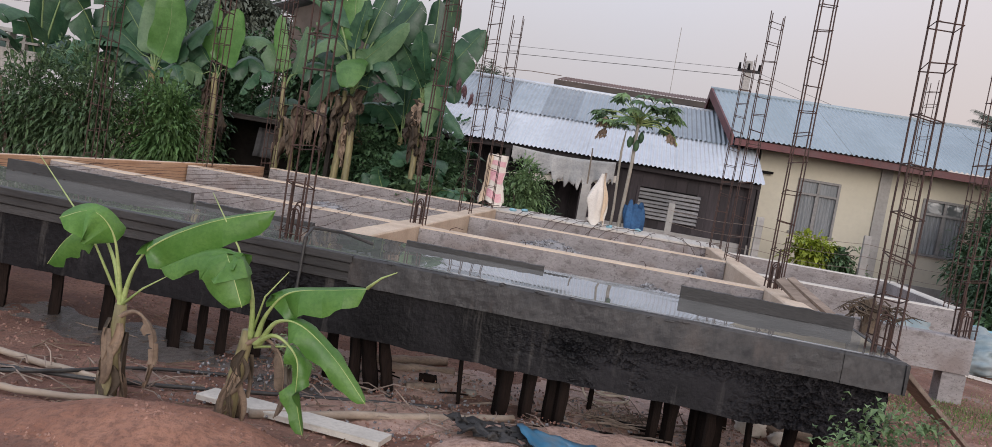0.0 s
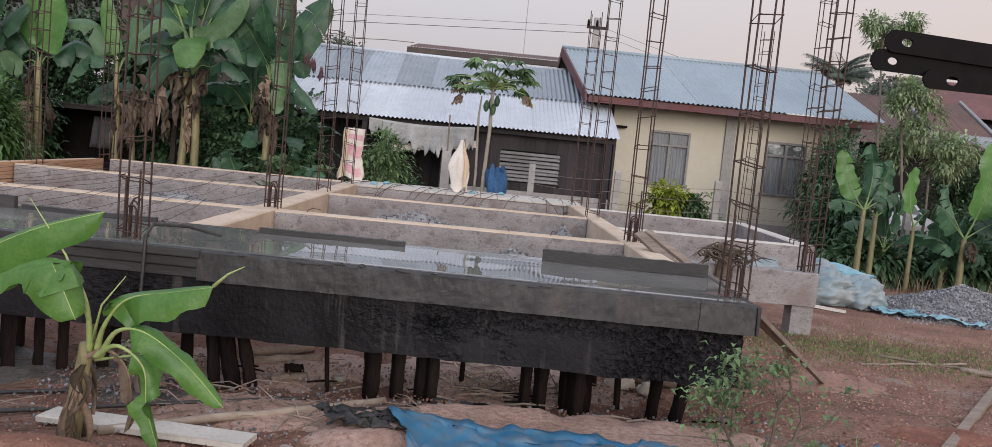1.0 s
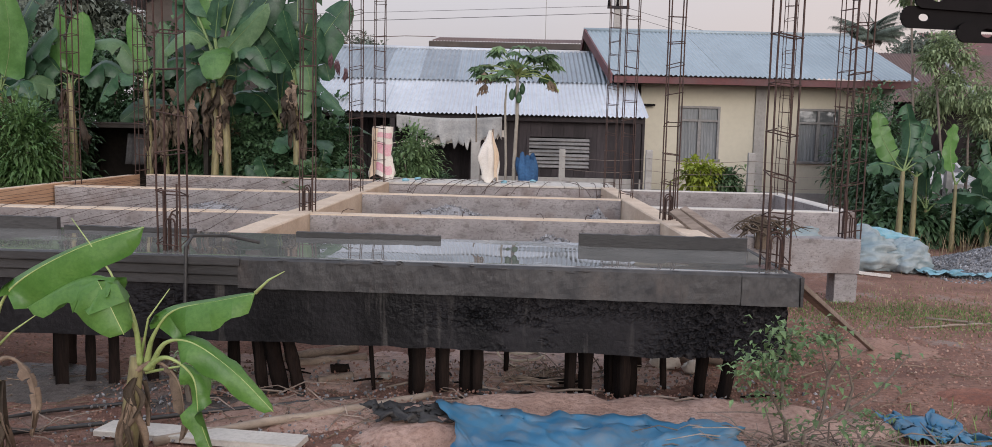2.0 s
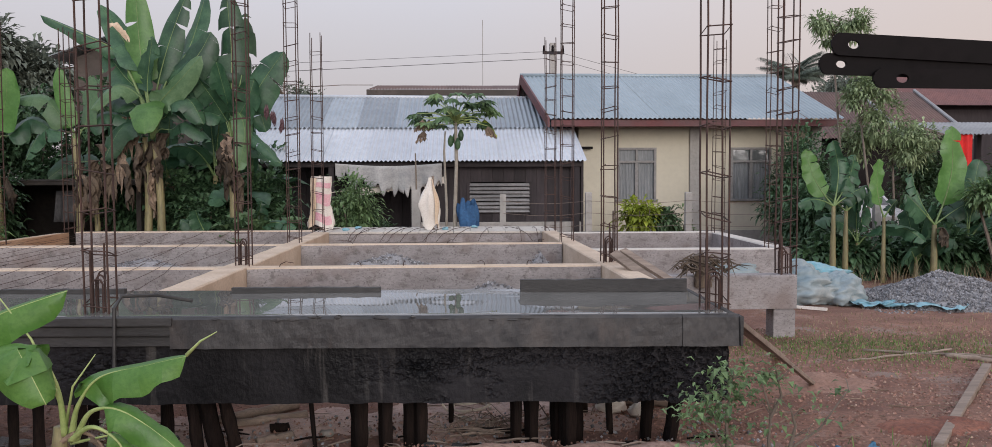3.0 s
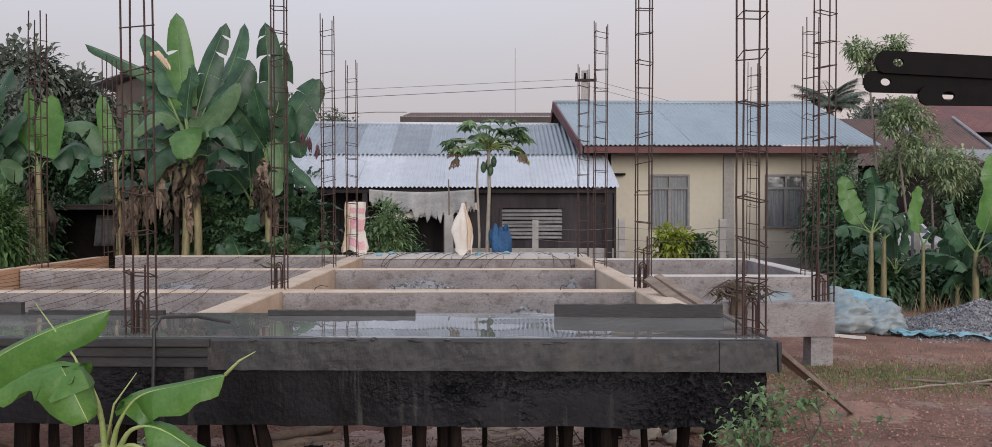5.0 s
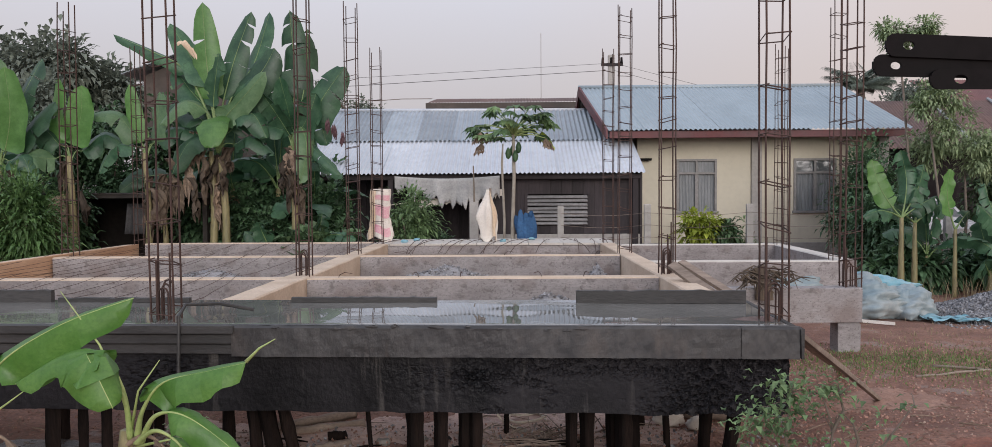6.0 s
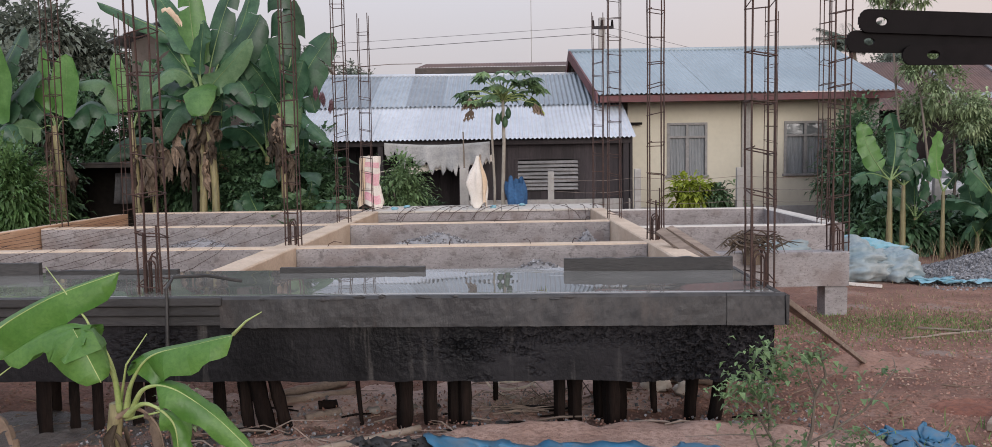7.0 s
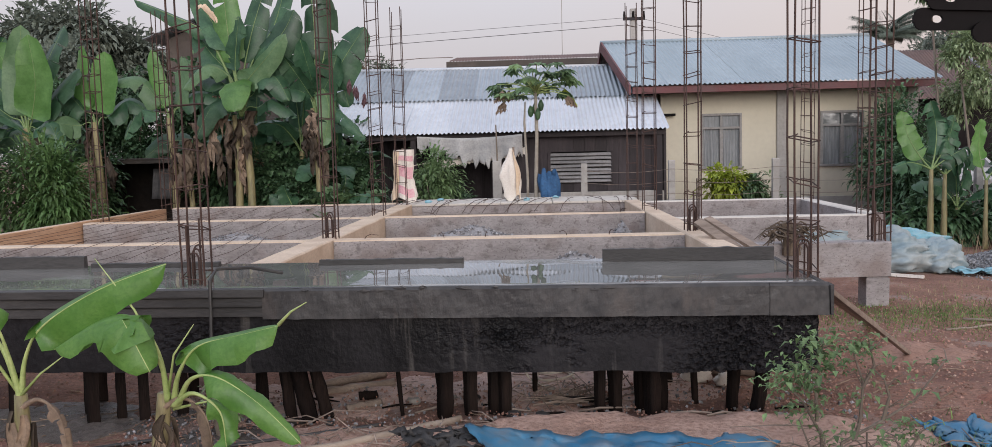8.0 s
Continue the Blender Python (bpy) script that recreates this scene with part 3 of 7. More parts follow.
tagged(pier.make("footing_pier", M_BEAM, None, (3.25, 8, 0)), "short square grey concrete pier under a beam", "pier")
for x, y in ((-1.98, 8.0), (-1.98, 10.8), (1.47, 8.0), (1.47, 10.8), (-1.98, 12.9), (1.47, 12.9), (3.95, 10.15), (4.08, 13.1), (-5.75, 7.9), (-5.75, 10.7), (-5.7, 13.1), (-5.8, 5.6)):
    p = Mesh()
    p.box((x - 0.1, y - 0.1, -0.15), (x + 0.1, y + 0.1, 0.40), 0, 0.004)
    tagged(p.make("footing_pier", M_BEAM, None, (x, y, 0)), "short square grey concrete pier under a beam", "pier", "footing piers")


def left_formwork():
    th = empty("edge_formwork", (-5.85, 9, 0.3), "orange wooden form boards along the foundation edge", "formwork")
    for k, (y0, y1) in enumerate(((6.0, 8.5), (8.52, 11.0), (11.02, 13.1))):
        for z0, z1 in ((0.32, 0.53), (0.535, 0.745)):
            m = Mesh()
            m.box((-5.78, y0, z0), (-5.74, y1, z1), 0, 0.003)
            m.make("board", M_BOARD, th, th.location)
    c = Mesh()
    c.box((-5.98, 6.0, 0.0), (-5.79, 13.2, 0.735), 0, 0.004)
    c.make("concrete_core", [M_CEMENT], th, th.location)


left_formwork()


def rear_platform():
    """The paler slab at the back, cast over the last bay."""
    th = empty("rear_slab", (-0.25, 13.6, 0.4), "pale dry concrete slab with starter bars", "concrete slab")
    b = Mesh()
    b.box((-2.05, 12.99, 0.56), (1.58, 14.25, 0.70), 0, 0.002)
    b.make("slab_base", M_BEAM, th, th.location)
    n = 14
    for i in range(n):
        x0 = -2.10 + 3.70 * i / n
        p = Mesh()
        p.box((x0 + 0.004, 12.98, 0.703), (x0 + 3.70 / n - 0.004, 14.28, 0.735 + random.uniform(-0.002, 0.002)))
        p.make("plank", M_PALE, th, th.location)
    for i in range(17):
        x = -1.85 + 3.3 * i / 16 + random.uniform(-0.05, 0.05)
        l = random.uniform(-0.50, -0.15) if i < 13 else random.uniform(-0.1, 0.35)
        p = Mesh()
        p.tube([(x, 13.75, 0.742), (x + l * 0.15, 13.4, 0.775), (x + l * 0.45, 13.05, 0.765), (x + l * 0.8, 12.82, 0.70), (x + l, 12.72, 0.60)], 0.0045, 5)
        p.make("starter_bar", M_REBAR, th, th.location)
    w = Mesh()
    w.box((-2.0, 14.2, -0.1), (1.5, 14.3, 0.62))
    w.make("rear_beam", M_BEAM, th, th.location)
    for x in (-1.9, 1.4):
        w = Mesh()
        w.box((x - 0.1, 13.05, -0.1), (x + 0.1, 13.25, 0.62))
        w.make("support", M_BEAM, th, th.location)


rear_platform()

# thin bars laid askew over the side bays


def loose_bars():
    for i in range(15):
        x = -5.5 + i * 0.235
        for y0, y1 in ((5.95, 8.1), (7.75, 10.9), (10.5, 13.1)):
            m = Mesh()
            lean = random.uniform(-0.45, -0.10)
            a = x + random.uniform(-0.05, 0.05)
            pts = [(a + lean * k / 6, y0 + (y1 - y0) * k / 6, 0.745 - 0.03 * math.sin(math.pi * k / 6) + random.uniform(0, 0.012)) for k in range(7)]
            m.tube(pts, 0.0023, 4)
            tagged(m.make("steel_rod", M_REBAR, None, pts[0]), "thin rusty steel rod laid across foundation beams", "steel rod", "rods over the beams")
    for i in range(8):
        x = -1.6 + i * 0.38
        y = random.choice((7.85, 10.65))
        dx = random.uniform(-0.35, 0.35)
        m = Mesh()
        m.tube([(x, y, 0.70), (x + dx * 0.10, y - 0.02, 0.75), (x + dx * 0.3, y - 0.05, 0.775), (x + dx * 0.6, y - 0.12, 0.77)], 0.0035, 4)
        tagged(m.make("starter_bar", M_REBAR, None, (x, y, 0.70)), "bent rusty starter bar rising from a concrete beam", "steel bar", "starter bars")


loose_bars()

# ---- column cages ----


def cage(x, y, z0, z1, w, bars=4, pitch=0.24, r=0.0065, hooks=False):
    th = empty("rebar_cage", (x, y, z0), "tall rusty reinforcement cage standing on the foundation", "rebar cage", "column cages")
    at = th.location
    lean = (random.uniform(-0.006, 0.006), random.uniform(-0.006, 0.006))
    h = w / 2
    spots = [(-h, -h), (h, -h), (h, h), (-h, h)]
    if bars > 4:
        spots += [(0, -h), (0, h)]
    for sx, sy in spots:
        top = z1 - random.uniform(0, 0.12)
        pts = []
        for k in range(9):
            u = k / 8
            z = z0 - 0.02 + (top - z0 + 0.02) * u
            pts.append((x + sx + lean[0] * (z - z0) + random.uniform(-0.004, 0.004), y + sy + lean[1] * (z - z0) + random.uniform(-0.004, 0.004), z))
        m = Mesh()
        m.tube(pts, r, 5)
        m.make("vertical_bar", M_REBAR, th, at)
    z = z0 + 0.06
    while z < z1 - 0.15:
        t = random.uniform(-0.02, 0.02), random.uniform(-0.02, 0.02)
        g = h + r
        c = [Vector((x + lean[0] * (z - z0) + a * g, y + lean[1] * (z - z0) + b * g, z + a * t[0] + b * t[1])) for a, b in ((-1, -1), (1, -1), (1, 1), (-1, 1), (-1, -1))]
        m = Mesh()
        m.tube(c + [c[0] + Vector((0.03, 0.03, 0.01))], r * 0.62, 4)
        m.make("stirrup", M_REBAR, th, at)
        z += pitch * random.uniform(0.8, 1.15)
    if hooks:
        for k in range(3):
            yy = y - h * 0.6 + h * 0.6 * k
            a, b = x - h * random.uniform(0.4, 0.7), x + h * random.uniform(0.2, 0.6)
            ht = z0 + 0.20 + 0.02 * k
            m = Mesh()
            m.tube([(a, yy, z0), (a, yy, ht - 0.03), (a + 0.012, yy, ht - 0.008), ((a + b) / 2, yy, ht), (b - 0.012, yy, ht - 0.008), (b, yy, ht - 0.03), (b, yy, z0)], r * 0.9, 5)
            m.make("starter_hook", M_REBAR, th, at)
        for k in range(3):
            a = random.uniform(0, 6.28)
            m = Mesh()
            m.tube([(x + h * 0.8 * math.cos(a), y + h * 0.8 * math.sin(a), z0), (x + h * 0.8 * math.cos(a), y + h * 0.8 * math.sin(a), z0 + random.uniform(0.3, 0.5))], r, 5)
            m.make("starter_bar", M_REBAR, th, at)
    return th


cage(-2.075, 5.06, 0.742, 4.1, 0.135, 4, 0.27, 0.0065, True)
cage(1.555, 4.95, 0.742, 4.1, 0.135, 4, 0.27, 0.0065, True)
cage(-1.93, 7.95, 0.735, 4.2, 0.12, 4, 0.25, 0.007, True)
cage(1.47, 7.95, 0.735, 4.2, 0.13, 4, 0.25, 0.007, True)
cage(-1.98, 10.8, 0.735, 3.93, 0.145, 4, 0.22, 0.0065)
cage(1.45, 10.8, 0.735, 3.87, 0.15, 4, 0.22, 0.0065)
cage(-2.02, 13.0, 0.74, 3.74, 0.15, 4, 0.24, 0.0065)
cage(1.49, 13.0, 0.735, 3.70, 0.15, 4, 0.24, 0.0065)
cage(4.09, 13.0, 0.69, 3.72, 0.15, 4, 0.24, 0.0065)
cage(3.87, 10.15, 0.68, 3.75, 0.14, 4, 0.24, 0.0065)
cage(3.19, 8.0, 0.60, 4.0, 0.15, 4, 0.24, 0.0075, True)
cage(-5.72, 11.0, 0.735, 4.0, 0.15, 4, 0.24, 0.008)
cage(-5.68, 13.05, 0.755, 3.8, 0.15, 4, 0.24, 0.008)
cage(-5.88, 8.7, 0.72, 3.9, 0.14, 4, 0.24, 0.0065)

# ---- curbs, boards and litter on the slab ----


def curb(x0, x1, y, h, d=0.05):
    tilt = porch_y(x1, y) - porch_y(x0, y)
    y = porch_y(x0, y)
    m = Mesh()
    n = 60
    def ring(u, v):
        x = x0 + (x1 - x0) * u
        prof = [(0, 0), (0, h), (d, h), (d, 0), (0, 0)][round(v * 4)]
        return (x, y + prof[0] + tilt * u, 0.742 + prof[1] * (1 + 0.06 * fbm(x, 2, 5)) + 0.005 * fbm(x, 5, 11) * (prof[1] > 0))
    m.grid(ring, n, 4)
    m.add([(x0, y, 0.74), (x0, y + d, 0.74), (x0, y + d, 0.742 + h), (x0, y, 0.742 + h)], [(0, 1, 2, 3)])
    m.add([(x1, y + tilt, 0.74), (x1, y + d + tilt, 0.74), (x1, y + d + tilt, 0.742 + h), (x1, y + tilt, 0.742 + h)], [(3, 2, 1, 0)])
    tagged(m.make("form_plank", M_GREYWOOD, None, ((x0 + x1) / 2, y, 0.742)), "muddy wooden form plank lying on the wet slab", "plank", "form planks")


curb(-1.52, -0.50, 5.80, 0.036)
curb(0.46, 1.60, 5.78, 0.085)
curb(-4.85, -3.25, 5.80, 0.085)
curb(-3.2, -2.25, 5.80, 0.03)


def plank(a, b, w, t, material=M_WOOD, label="weathered wooden plank leaning on a beam", name="plank", roll=0.0, group=""):
    a, b = Vector(a), Vector(b)
    d = b - a
    q = d.to_track_quat("X", "Z").to_matrix().to_4x4()
    m = Mesh()
    mt = Matrix.Translation(a) @ q @ Matrix.Rotation(roll, 4, "X")
    m.box((0, -w / 2, -t / 2), (d.length, w / 2, t / 2), 0, 0.003, mt)
    return tagged(m.make(name, material, None, a), label, "plank", group)


plank((1.40, 7.35, 0.87), (1.66, 7.0, 0.66), 0.085, 0.03, roll=0.5, group="leaning planks")
plank((1.49, 7.40, 0.89), (1.82, 7.0, 0.66), 0.075, 0.03, roll=0.3, group="leaning planks")
plank((1.67, 4.9, 0.68), on(2.70, 6.2, 0.01), 0.035, 0.03, M_WOOD, "thin wooden brace leaning from the slab end to the soil", "brace")
plank((1.67, 5.1, 0.68), on(2.75, 7.0, 0.02), 0.10, 0.025, M_WOOD, "wooden board leaning from the slab end to the soil", "brace")
pipe = Mesh()
pipe.tube([(-1.90, 4.77, 0.30), (-1.90, 4.79, 0.60), (-1.90, 4.80, 0.80), (-1.88, 4.86, 0.86), (-1.72, 4.98, 0.85), (-1.55, 5.08, 0.80)], 0.011, 7)
tagged(pipe.make("bent_pipe", M_HOSE, None, (-1.86, 4.7, 0.3)), "bent dark iron pipe hooked over the slab edge", "pipe")


def dead_root(cx, cy, z):
    th = empty("dry_root_clump", (cx, cy, z), "tangled brown dry roots and straw on a beam", "dead roots")
    for k in range(80):
        a = random.uniform(0, 6.28)
        l = random.uniform(0.08, 0.34)
        m = Mesh()
        base = Vector((cx + random.uniform(-0.22, 0.22), cy + random.uniform(-0.1, 0.1), z + random.uniform(0.08, 0.22)))
        tip = base + Vector((math.cos(a) * l, math.sin(a) * l * 0.4, random.uniform(-0.14, 0.05)))
        mid = base.lerp(tip, 0.5) + Vector((0, 0, 0.04))
        m.tube([base, mid, tip], [0.010, 0.007, 0.002], 4)
        m.make("root", M_DEAD_DARK, th, th.location)
    m = Mesh()
    m.tube([(cx, cy, z - 0.05), (cx, cy, z + 0.15), (cx - 0.05, cy, z + 0.26)], [0.09, 0.07, 0.05], 8, wobble=0.25)
    m.make("stump", M_DEAD_DARK, th, th.location)


dead_root(2.34, 7.85, 0.55)

# ---- sandy berm and wet mud by the props ----


def lump(name, c, size, material, label, category, seed=0, n=10, power=1.0, group=""):
    """A lumpy closed form that sits on the ground."""
    m = Mesh()
    c = Vector(c)
    def f(u, v):
        a, b = u * 2 * math.pi, (v - 0.5) * math.pi
        d = Vector((math.cos(b) * math.cos(a), math.cos(b) * math.sin(a), math.sin(b)))
        k = 1 + 0.30 * noise.fractal(d * 1.7 + Vector((seed, 0, 0)), 0.8, 2, 3)
        return c + Vector((d.x * size[0] * k, d.y * size[1] * k, d.z * size[2] * k))
    m.grid(f, n * 2 if n > 5 else 7, n if n > 5 else 4)
    return tagged(m.make(name, material, None, c - Vector((0, 0, size[2])), n > 5), label, category, group)


def spread(name, cx, cy, rx, ry, h, material, label, seed):
    """A low uneven spread of loose earth that runs out into the ground."""
    m = Mesh()
    def f(u, v):
        x, y = cx + rx * (2 * u - 1), cy + ry * (2 * v - 1)
        d = math.hypot(2 * u - 1, 2 * v - 1) + 0.35 * fbm(x + seed, y, 1.6)
        return (x, y, gz(x, y) - 0.02 + (h + 0.02) * (1 - ease(0.45, 1.0, d)) + 0.012 * fbm(x, y + seed, 5) * (1 - ease(0.6, 1.0, d)))
    m.grid(f, 90, 40)
    tagged(m.make(name, material, None, (cx, cy, gz(cx, cy)), True), label, "soil", kind="stuff")


spread("sandy_berm", 0.35, 4.42, 2.0, 0.48, 0.085, M_SAND, "low bank of pale sandy clay before the props", 1.0)
spread("sandy_berm", -1.15, 4.55, 0.7, 0.45, 0.02, M_SAND, "low bank of pale sandy clay before the props", 4.0)
# The mud sheets are paled so the shaded ground under the slab reads brighter.
spread("wet_mud", 0.1, 5.55, 1.7, 0.75, 0.012, M_MUD, "wet reddish mud trodden under the slab, paled against its shade", 2.0)
spread("wet_mud", -1.6, 5.5, 1.4, 0.7, 0.012, M_MUD, "wet reddish mud trodden under the slab, paled against its shade", 5.0)
spread("cement_slurry", -3.1, 5.15, 1.5, 0.55, 0.014, M_SLURRY, "wet grey cement slurry spilled on the soil", 7.0)
spread("cement_slurry", -1.75, 4.7, 0.5, 0.3, 0.012, M_SLURRY, "wet grey cement slurry spilled on the soil", 3.0)
spread("red_mound", -1.86, 3.25, 1.1, 0.42, 0.03, M_MOUND, "mound of fresh orange-red soil round the banana stems", 11.0)
spread("worn_soil", 2.75, 6.15, 0.75, 0.5, 0.012, M_WORN, "pale trodden soil beside the slab end", 6.0)
spread("red_soil_patch", 3.05, 4.95, 0.55, 0.32, 0.02, M_REDSOIL, "fresh dark red soil on the yard", 8.0)
for k in range(34):
    x, y, r = random.uniform(-1.9, 1.5), random.uniform(4.75, 5.6), random.uniform(0.02, 0.055)
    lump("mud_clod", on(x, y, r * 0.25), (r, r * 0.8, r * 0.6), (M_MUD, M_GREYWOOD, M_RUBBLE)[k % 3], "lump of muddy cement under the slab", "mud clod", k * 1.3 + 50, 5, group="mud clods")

for k in range(22):
    x, y, a, l = random.uniform(-1.8, 1.5), random.uniform(4.6, 5.5), random.uniform(-0.5, 0.5), random.uniform(0.10, 0.32)
    st = Mesh()
    e = (x + l * math.cos(a), y + l * math.sin(a))
    st.tube([on(x, y, 0.03), on((x + e[0]) / 2, (y + e[1]) / 2, 0.04), on(*e, 0.03)], [0.006, 0.008, 0.005], 5)
    tagged(st.make("broken_stick", (M_PILE, M_WOOD)[k % 2], None, (x, y, gz(x, y))), "broken stick lying in mud under the slab", "stick", "broken sticks")

# ---- props, logs and litter on the ground ----


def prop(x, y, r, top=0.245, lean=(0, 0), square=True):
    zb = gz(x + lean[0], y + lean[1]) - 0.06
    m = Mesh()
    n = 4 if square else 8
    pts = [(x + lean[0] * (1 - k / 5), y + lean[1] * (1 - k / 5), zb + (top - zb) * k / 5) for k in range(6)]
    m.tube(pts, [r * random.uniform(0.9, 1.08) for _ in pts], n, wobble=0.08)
    tagged(m.make("timber_prop", M_PILE, None, (x, y, zb)), "short dark timber prop under the concrete beam", "prop", "props under the beam")


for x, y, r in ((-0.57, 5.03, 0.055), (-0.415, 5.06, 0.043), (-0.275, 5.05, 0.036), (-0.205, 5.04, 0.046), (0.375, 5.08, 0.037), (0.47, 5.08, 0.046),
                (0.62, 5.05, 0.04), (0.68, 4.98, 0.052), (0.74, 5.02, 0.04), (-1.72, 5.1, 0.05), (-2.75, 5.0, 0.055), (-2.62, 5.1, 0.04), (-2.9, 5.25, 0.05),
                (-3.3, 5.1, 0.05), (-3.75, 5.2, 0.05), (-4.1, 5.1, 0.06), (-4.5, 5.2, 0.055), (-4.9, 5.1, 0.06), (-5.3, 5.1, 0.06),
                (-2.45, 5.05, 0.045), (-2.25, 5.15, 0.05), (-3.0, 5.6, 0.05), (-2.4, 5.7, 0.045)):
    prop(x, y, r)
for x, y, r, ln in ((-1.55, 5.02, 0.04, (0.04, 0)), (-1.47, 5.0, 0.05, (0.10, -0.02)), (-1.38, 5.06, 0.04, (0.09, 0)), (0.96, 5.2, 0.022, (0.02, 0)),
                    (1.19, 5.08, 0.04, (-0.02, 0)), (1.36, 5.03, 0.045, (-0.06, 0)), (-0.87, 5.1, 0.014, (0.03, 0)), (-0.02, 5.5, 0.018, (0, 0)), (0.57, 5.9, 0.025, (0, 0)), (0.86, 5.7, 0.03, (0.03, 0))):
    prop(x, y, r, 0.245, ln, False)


def log(a, b, r, material=M_WOOD, label="rough cut wooden log lying on the soil", name="log", n=9, nodes=0):
    a, b = Vector(on(*a, r * 0.8)), Vector(on(*b, r * 0.8))
    m = Mesh()
    k = 14
    pts = [a.lerp(b, i / k) + Vector((0, 0, 0.01 * fbm(i, r * 90, 0.4))) for i in range(k + 1)]
    rr = [r * (1 + 0.06 * fbm(i, a.x, 0.6)) * (1.08 if nodes and i % nodes == 0 else 1) for i in range(k + 1)]
    m.tube(pts, rr, n, wobble=0.05)
    return tagged(m.make(name, material, None, a, True), label, "log")


log((-1.55, 5.62), (-1.10, 5.95), 0.035)
log((-1.43, 5.52), (-1.0, 5.75), 0.03)
log((-1.18, 5.42), (-1.06, 5.44), 0.032, M_PILE, "short dark log stub on the mud")
log((-1.2, 5.15), (-1.02, 5.32), 0.025)
log((1.0, 6.0), (1.55, 5.75), 0.055)
log((-1.75, 3.95), (-0.46, 4.85), 0.024, M_BAMBOO, "dry bamboo pole lying across the soil", "bamboo_pole", 9, 4)
log((-3.3, 3.55), (-2.35, 3.66), 0.018, M_BAMBOO, "dry bamboo pole lying across the soil", "bamboo_pole", 9, 4)
log((-4.6, 4.4), (-2.6, 4.0), 0.02, M_BAMBOO, "dry bamboo pole lying across the soil", "bamboo_pole", 9, 4)
plank(on(2.72, 4.55, 0.03), on(4.31, 6.6, 0.03), 0.06, 0.05, M_WOOD, "pale grey squared timber lying on the soil", "timber")
log((3.6, 7.25), (5.6, 6.7), 0.012, M_WOOD, "thin branch lying on the soil", "branch")
log((4.2, 7.0), (4.7, 6.75), 0.022, M_WOOD, "thin branch lying on the soil", "branch")
log((3.3, 6.9), (4.4, 7.25), 0.010, M_WOOD, "thin branch lying on the soil", "branch")
plank(on(-2.08, 4.12, 0.04), on(-1.02, 3.96, 0.04), 0.17, 0.03, M_PALE, "pale flat board lying on the soil", "board")
plank(on(0.0, 5.3, 0.03), on(0.5, 5.25, 0.03), 0.04, 0.03, M_PILE, "dark wet batten lying on the soil", "batten")


def hose(pts, r, material, label, name):
    m = Mesh()
    out = []
    for i in range(len(pts) - 1):
        for k in range(6):
            u = k / 6
            p0, p1, p2, p3 = [Vector(pts[max(0, min(len(pts) - 1, i + j))]) for j in (-1, 0, 1, 2)]
            out.append(0.5 * ((2 * p1) + (p2 - p0) * u + (2 * p0 - 5 * p1 + 4 * p2 - p3) * u * u + (3 * p1 - p0 - 3 * p2 + p3) * u ** 3))
    out.append(Vector(pts[-1]))
    m.tube(out, r, 6)
    tagged(m.make(name, material, None, pts[0], True), label, name.split("_")[-1])


hose([on(0.12 + 0.13 * math.cos(a), 5.75 + 0.16 * math.sin(a), 0.02 + 0.008 * a) for a in np.arange(0, 13, 0.8)], 0.009, M_ROPE, "loose coil of pale rope on the soil", "coiled_rope")
hose([on(-0.1, 5.5, 0.2), on(-0.06, 5.55, 0.1), on(0.05, 5.6, 0.015), on(0.3, 5.5, 0.015)], 0.008, M_ROPE, "pale rope end hanging by a prop", "rope")
hose([on(-4.2, 4.15, 0.02), on(-3.4, 3.9, 0.03), on(-2.8, 3.95, 0.03), on(-2.4, 4.1, 0.02), on(-1.6, 4.5, 0.02), on(-0.9, 4.75, 0.02)], 0.013, M_HOSE, "black rubber hose lying over the mud", "hose")
hose([on(-3.6, 3.5, 0.02), on(-2.9, 3.85, 0.05), on(-2.5, 4.4, 0.02), on(-1.4, 4.9, 0.02)], 0.012, M_HOSE, "black rubber hose lying over the mud", "hose")


lump("plastic_bag", on(1.08, 5.75, 0.05), (0.12, 0.08, 0.06), M_SACK, "crumpled white plastic bag under the beam", "bag", 3)
lump("plastic_bag", on(1.25, 5.6, 0.04), (0.07, 0.06, 0.05), M_SACK, "crumpled white plastic bag under the beam", "bag", 8)
for k, (x, y, s) in enumerate(((1.02, 3.72, 0.10), (1.15, 3.60, 0.09), (1.5, 3.45, 0.11), (1.75, 3.7, 0.07), (2.2, 3.9, 0.08), (1.3, 3.8, 0.06), (-0.75, 3.75, 0.05), (-0.85, 4.0, 0.04), (1.72, 4.55, 0.06), (2.3, 4.15, 0.06))):
    lump("concrete_chunk", on(x, y, s * 0.3), (s, s * 0.7, s * 0.7), M_RUBBLE, "broken grey concrete chunk on the soil", "rubble", k * 2.1, 5, group="broken chunks")

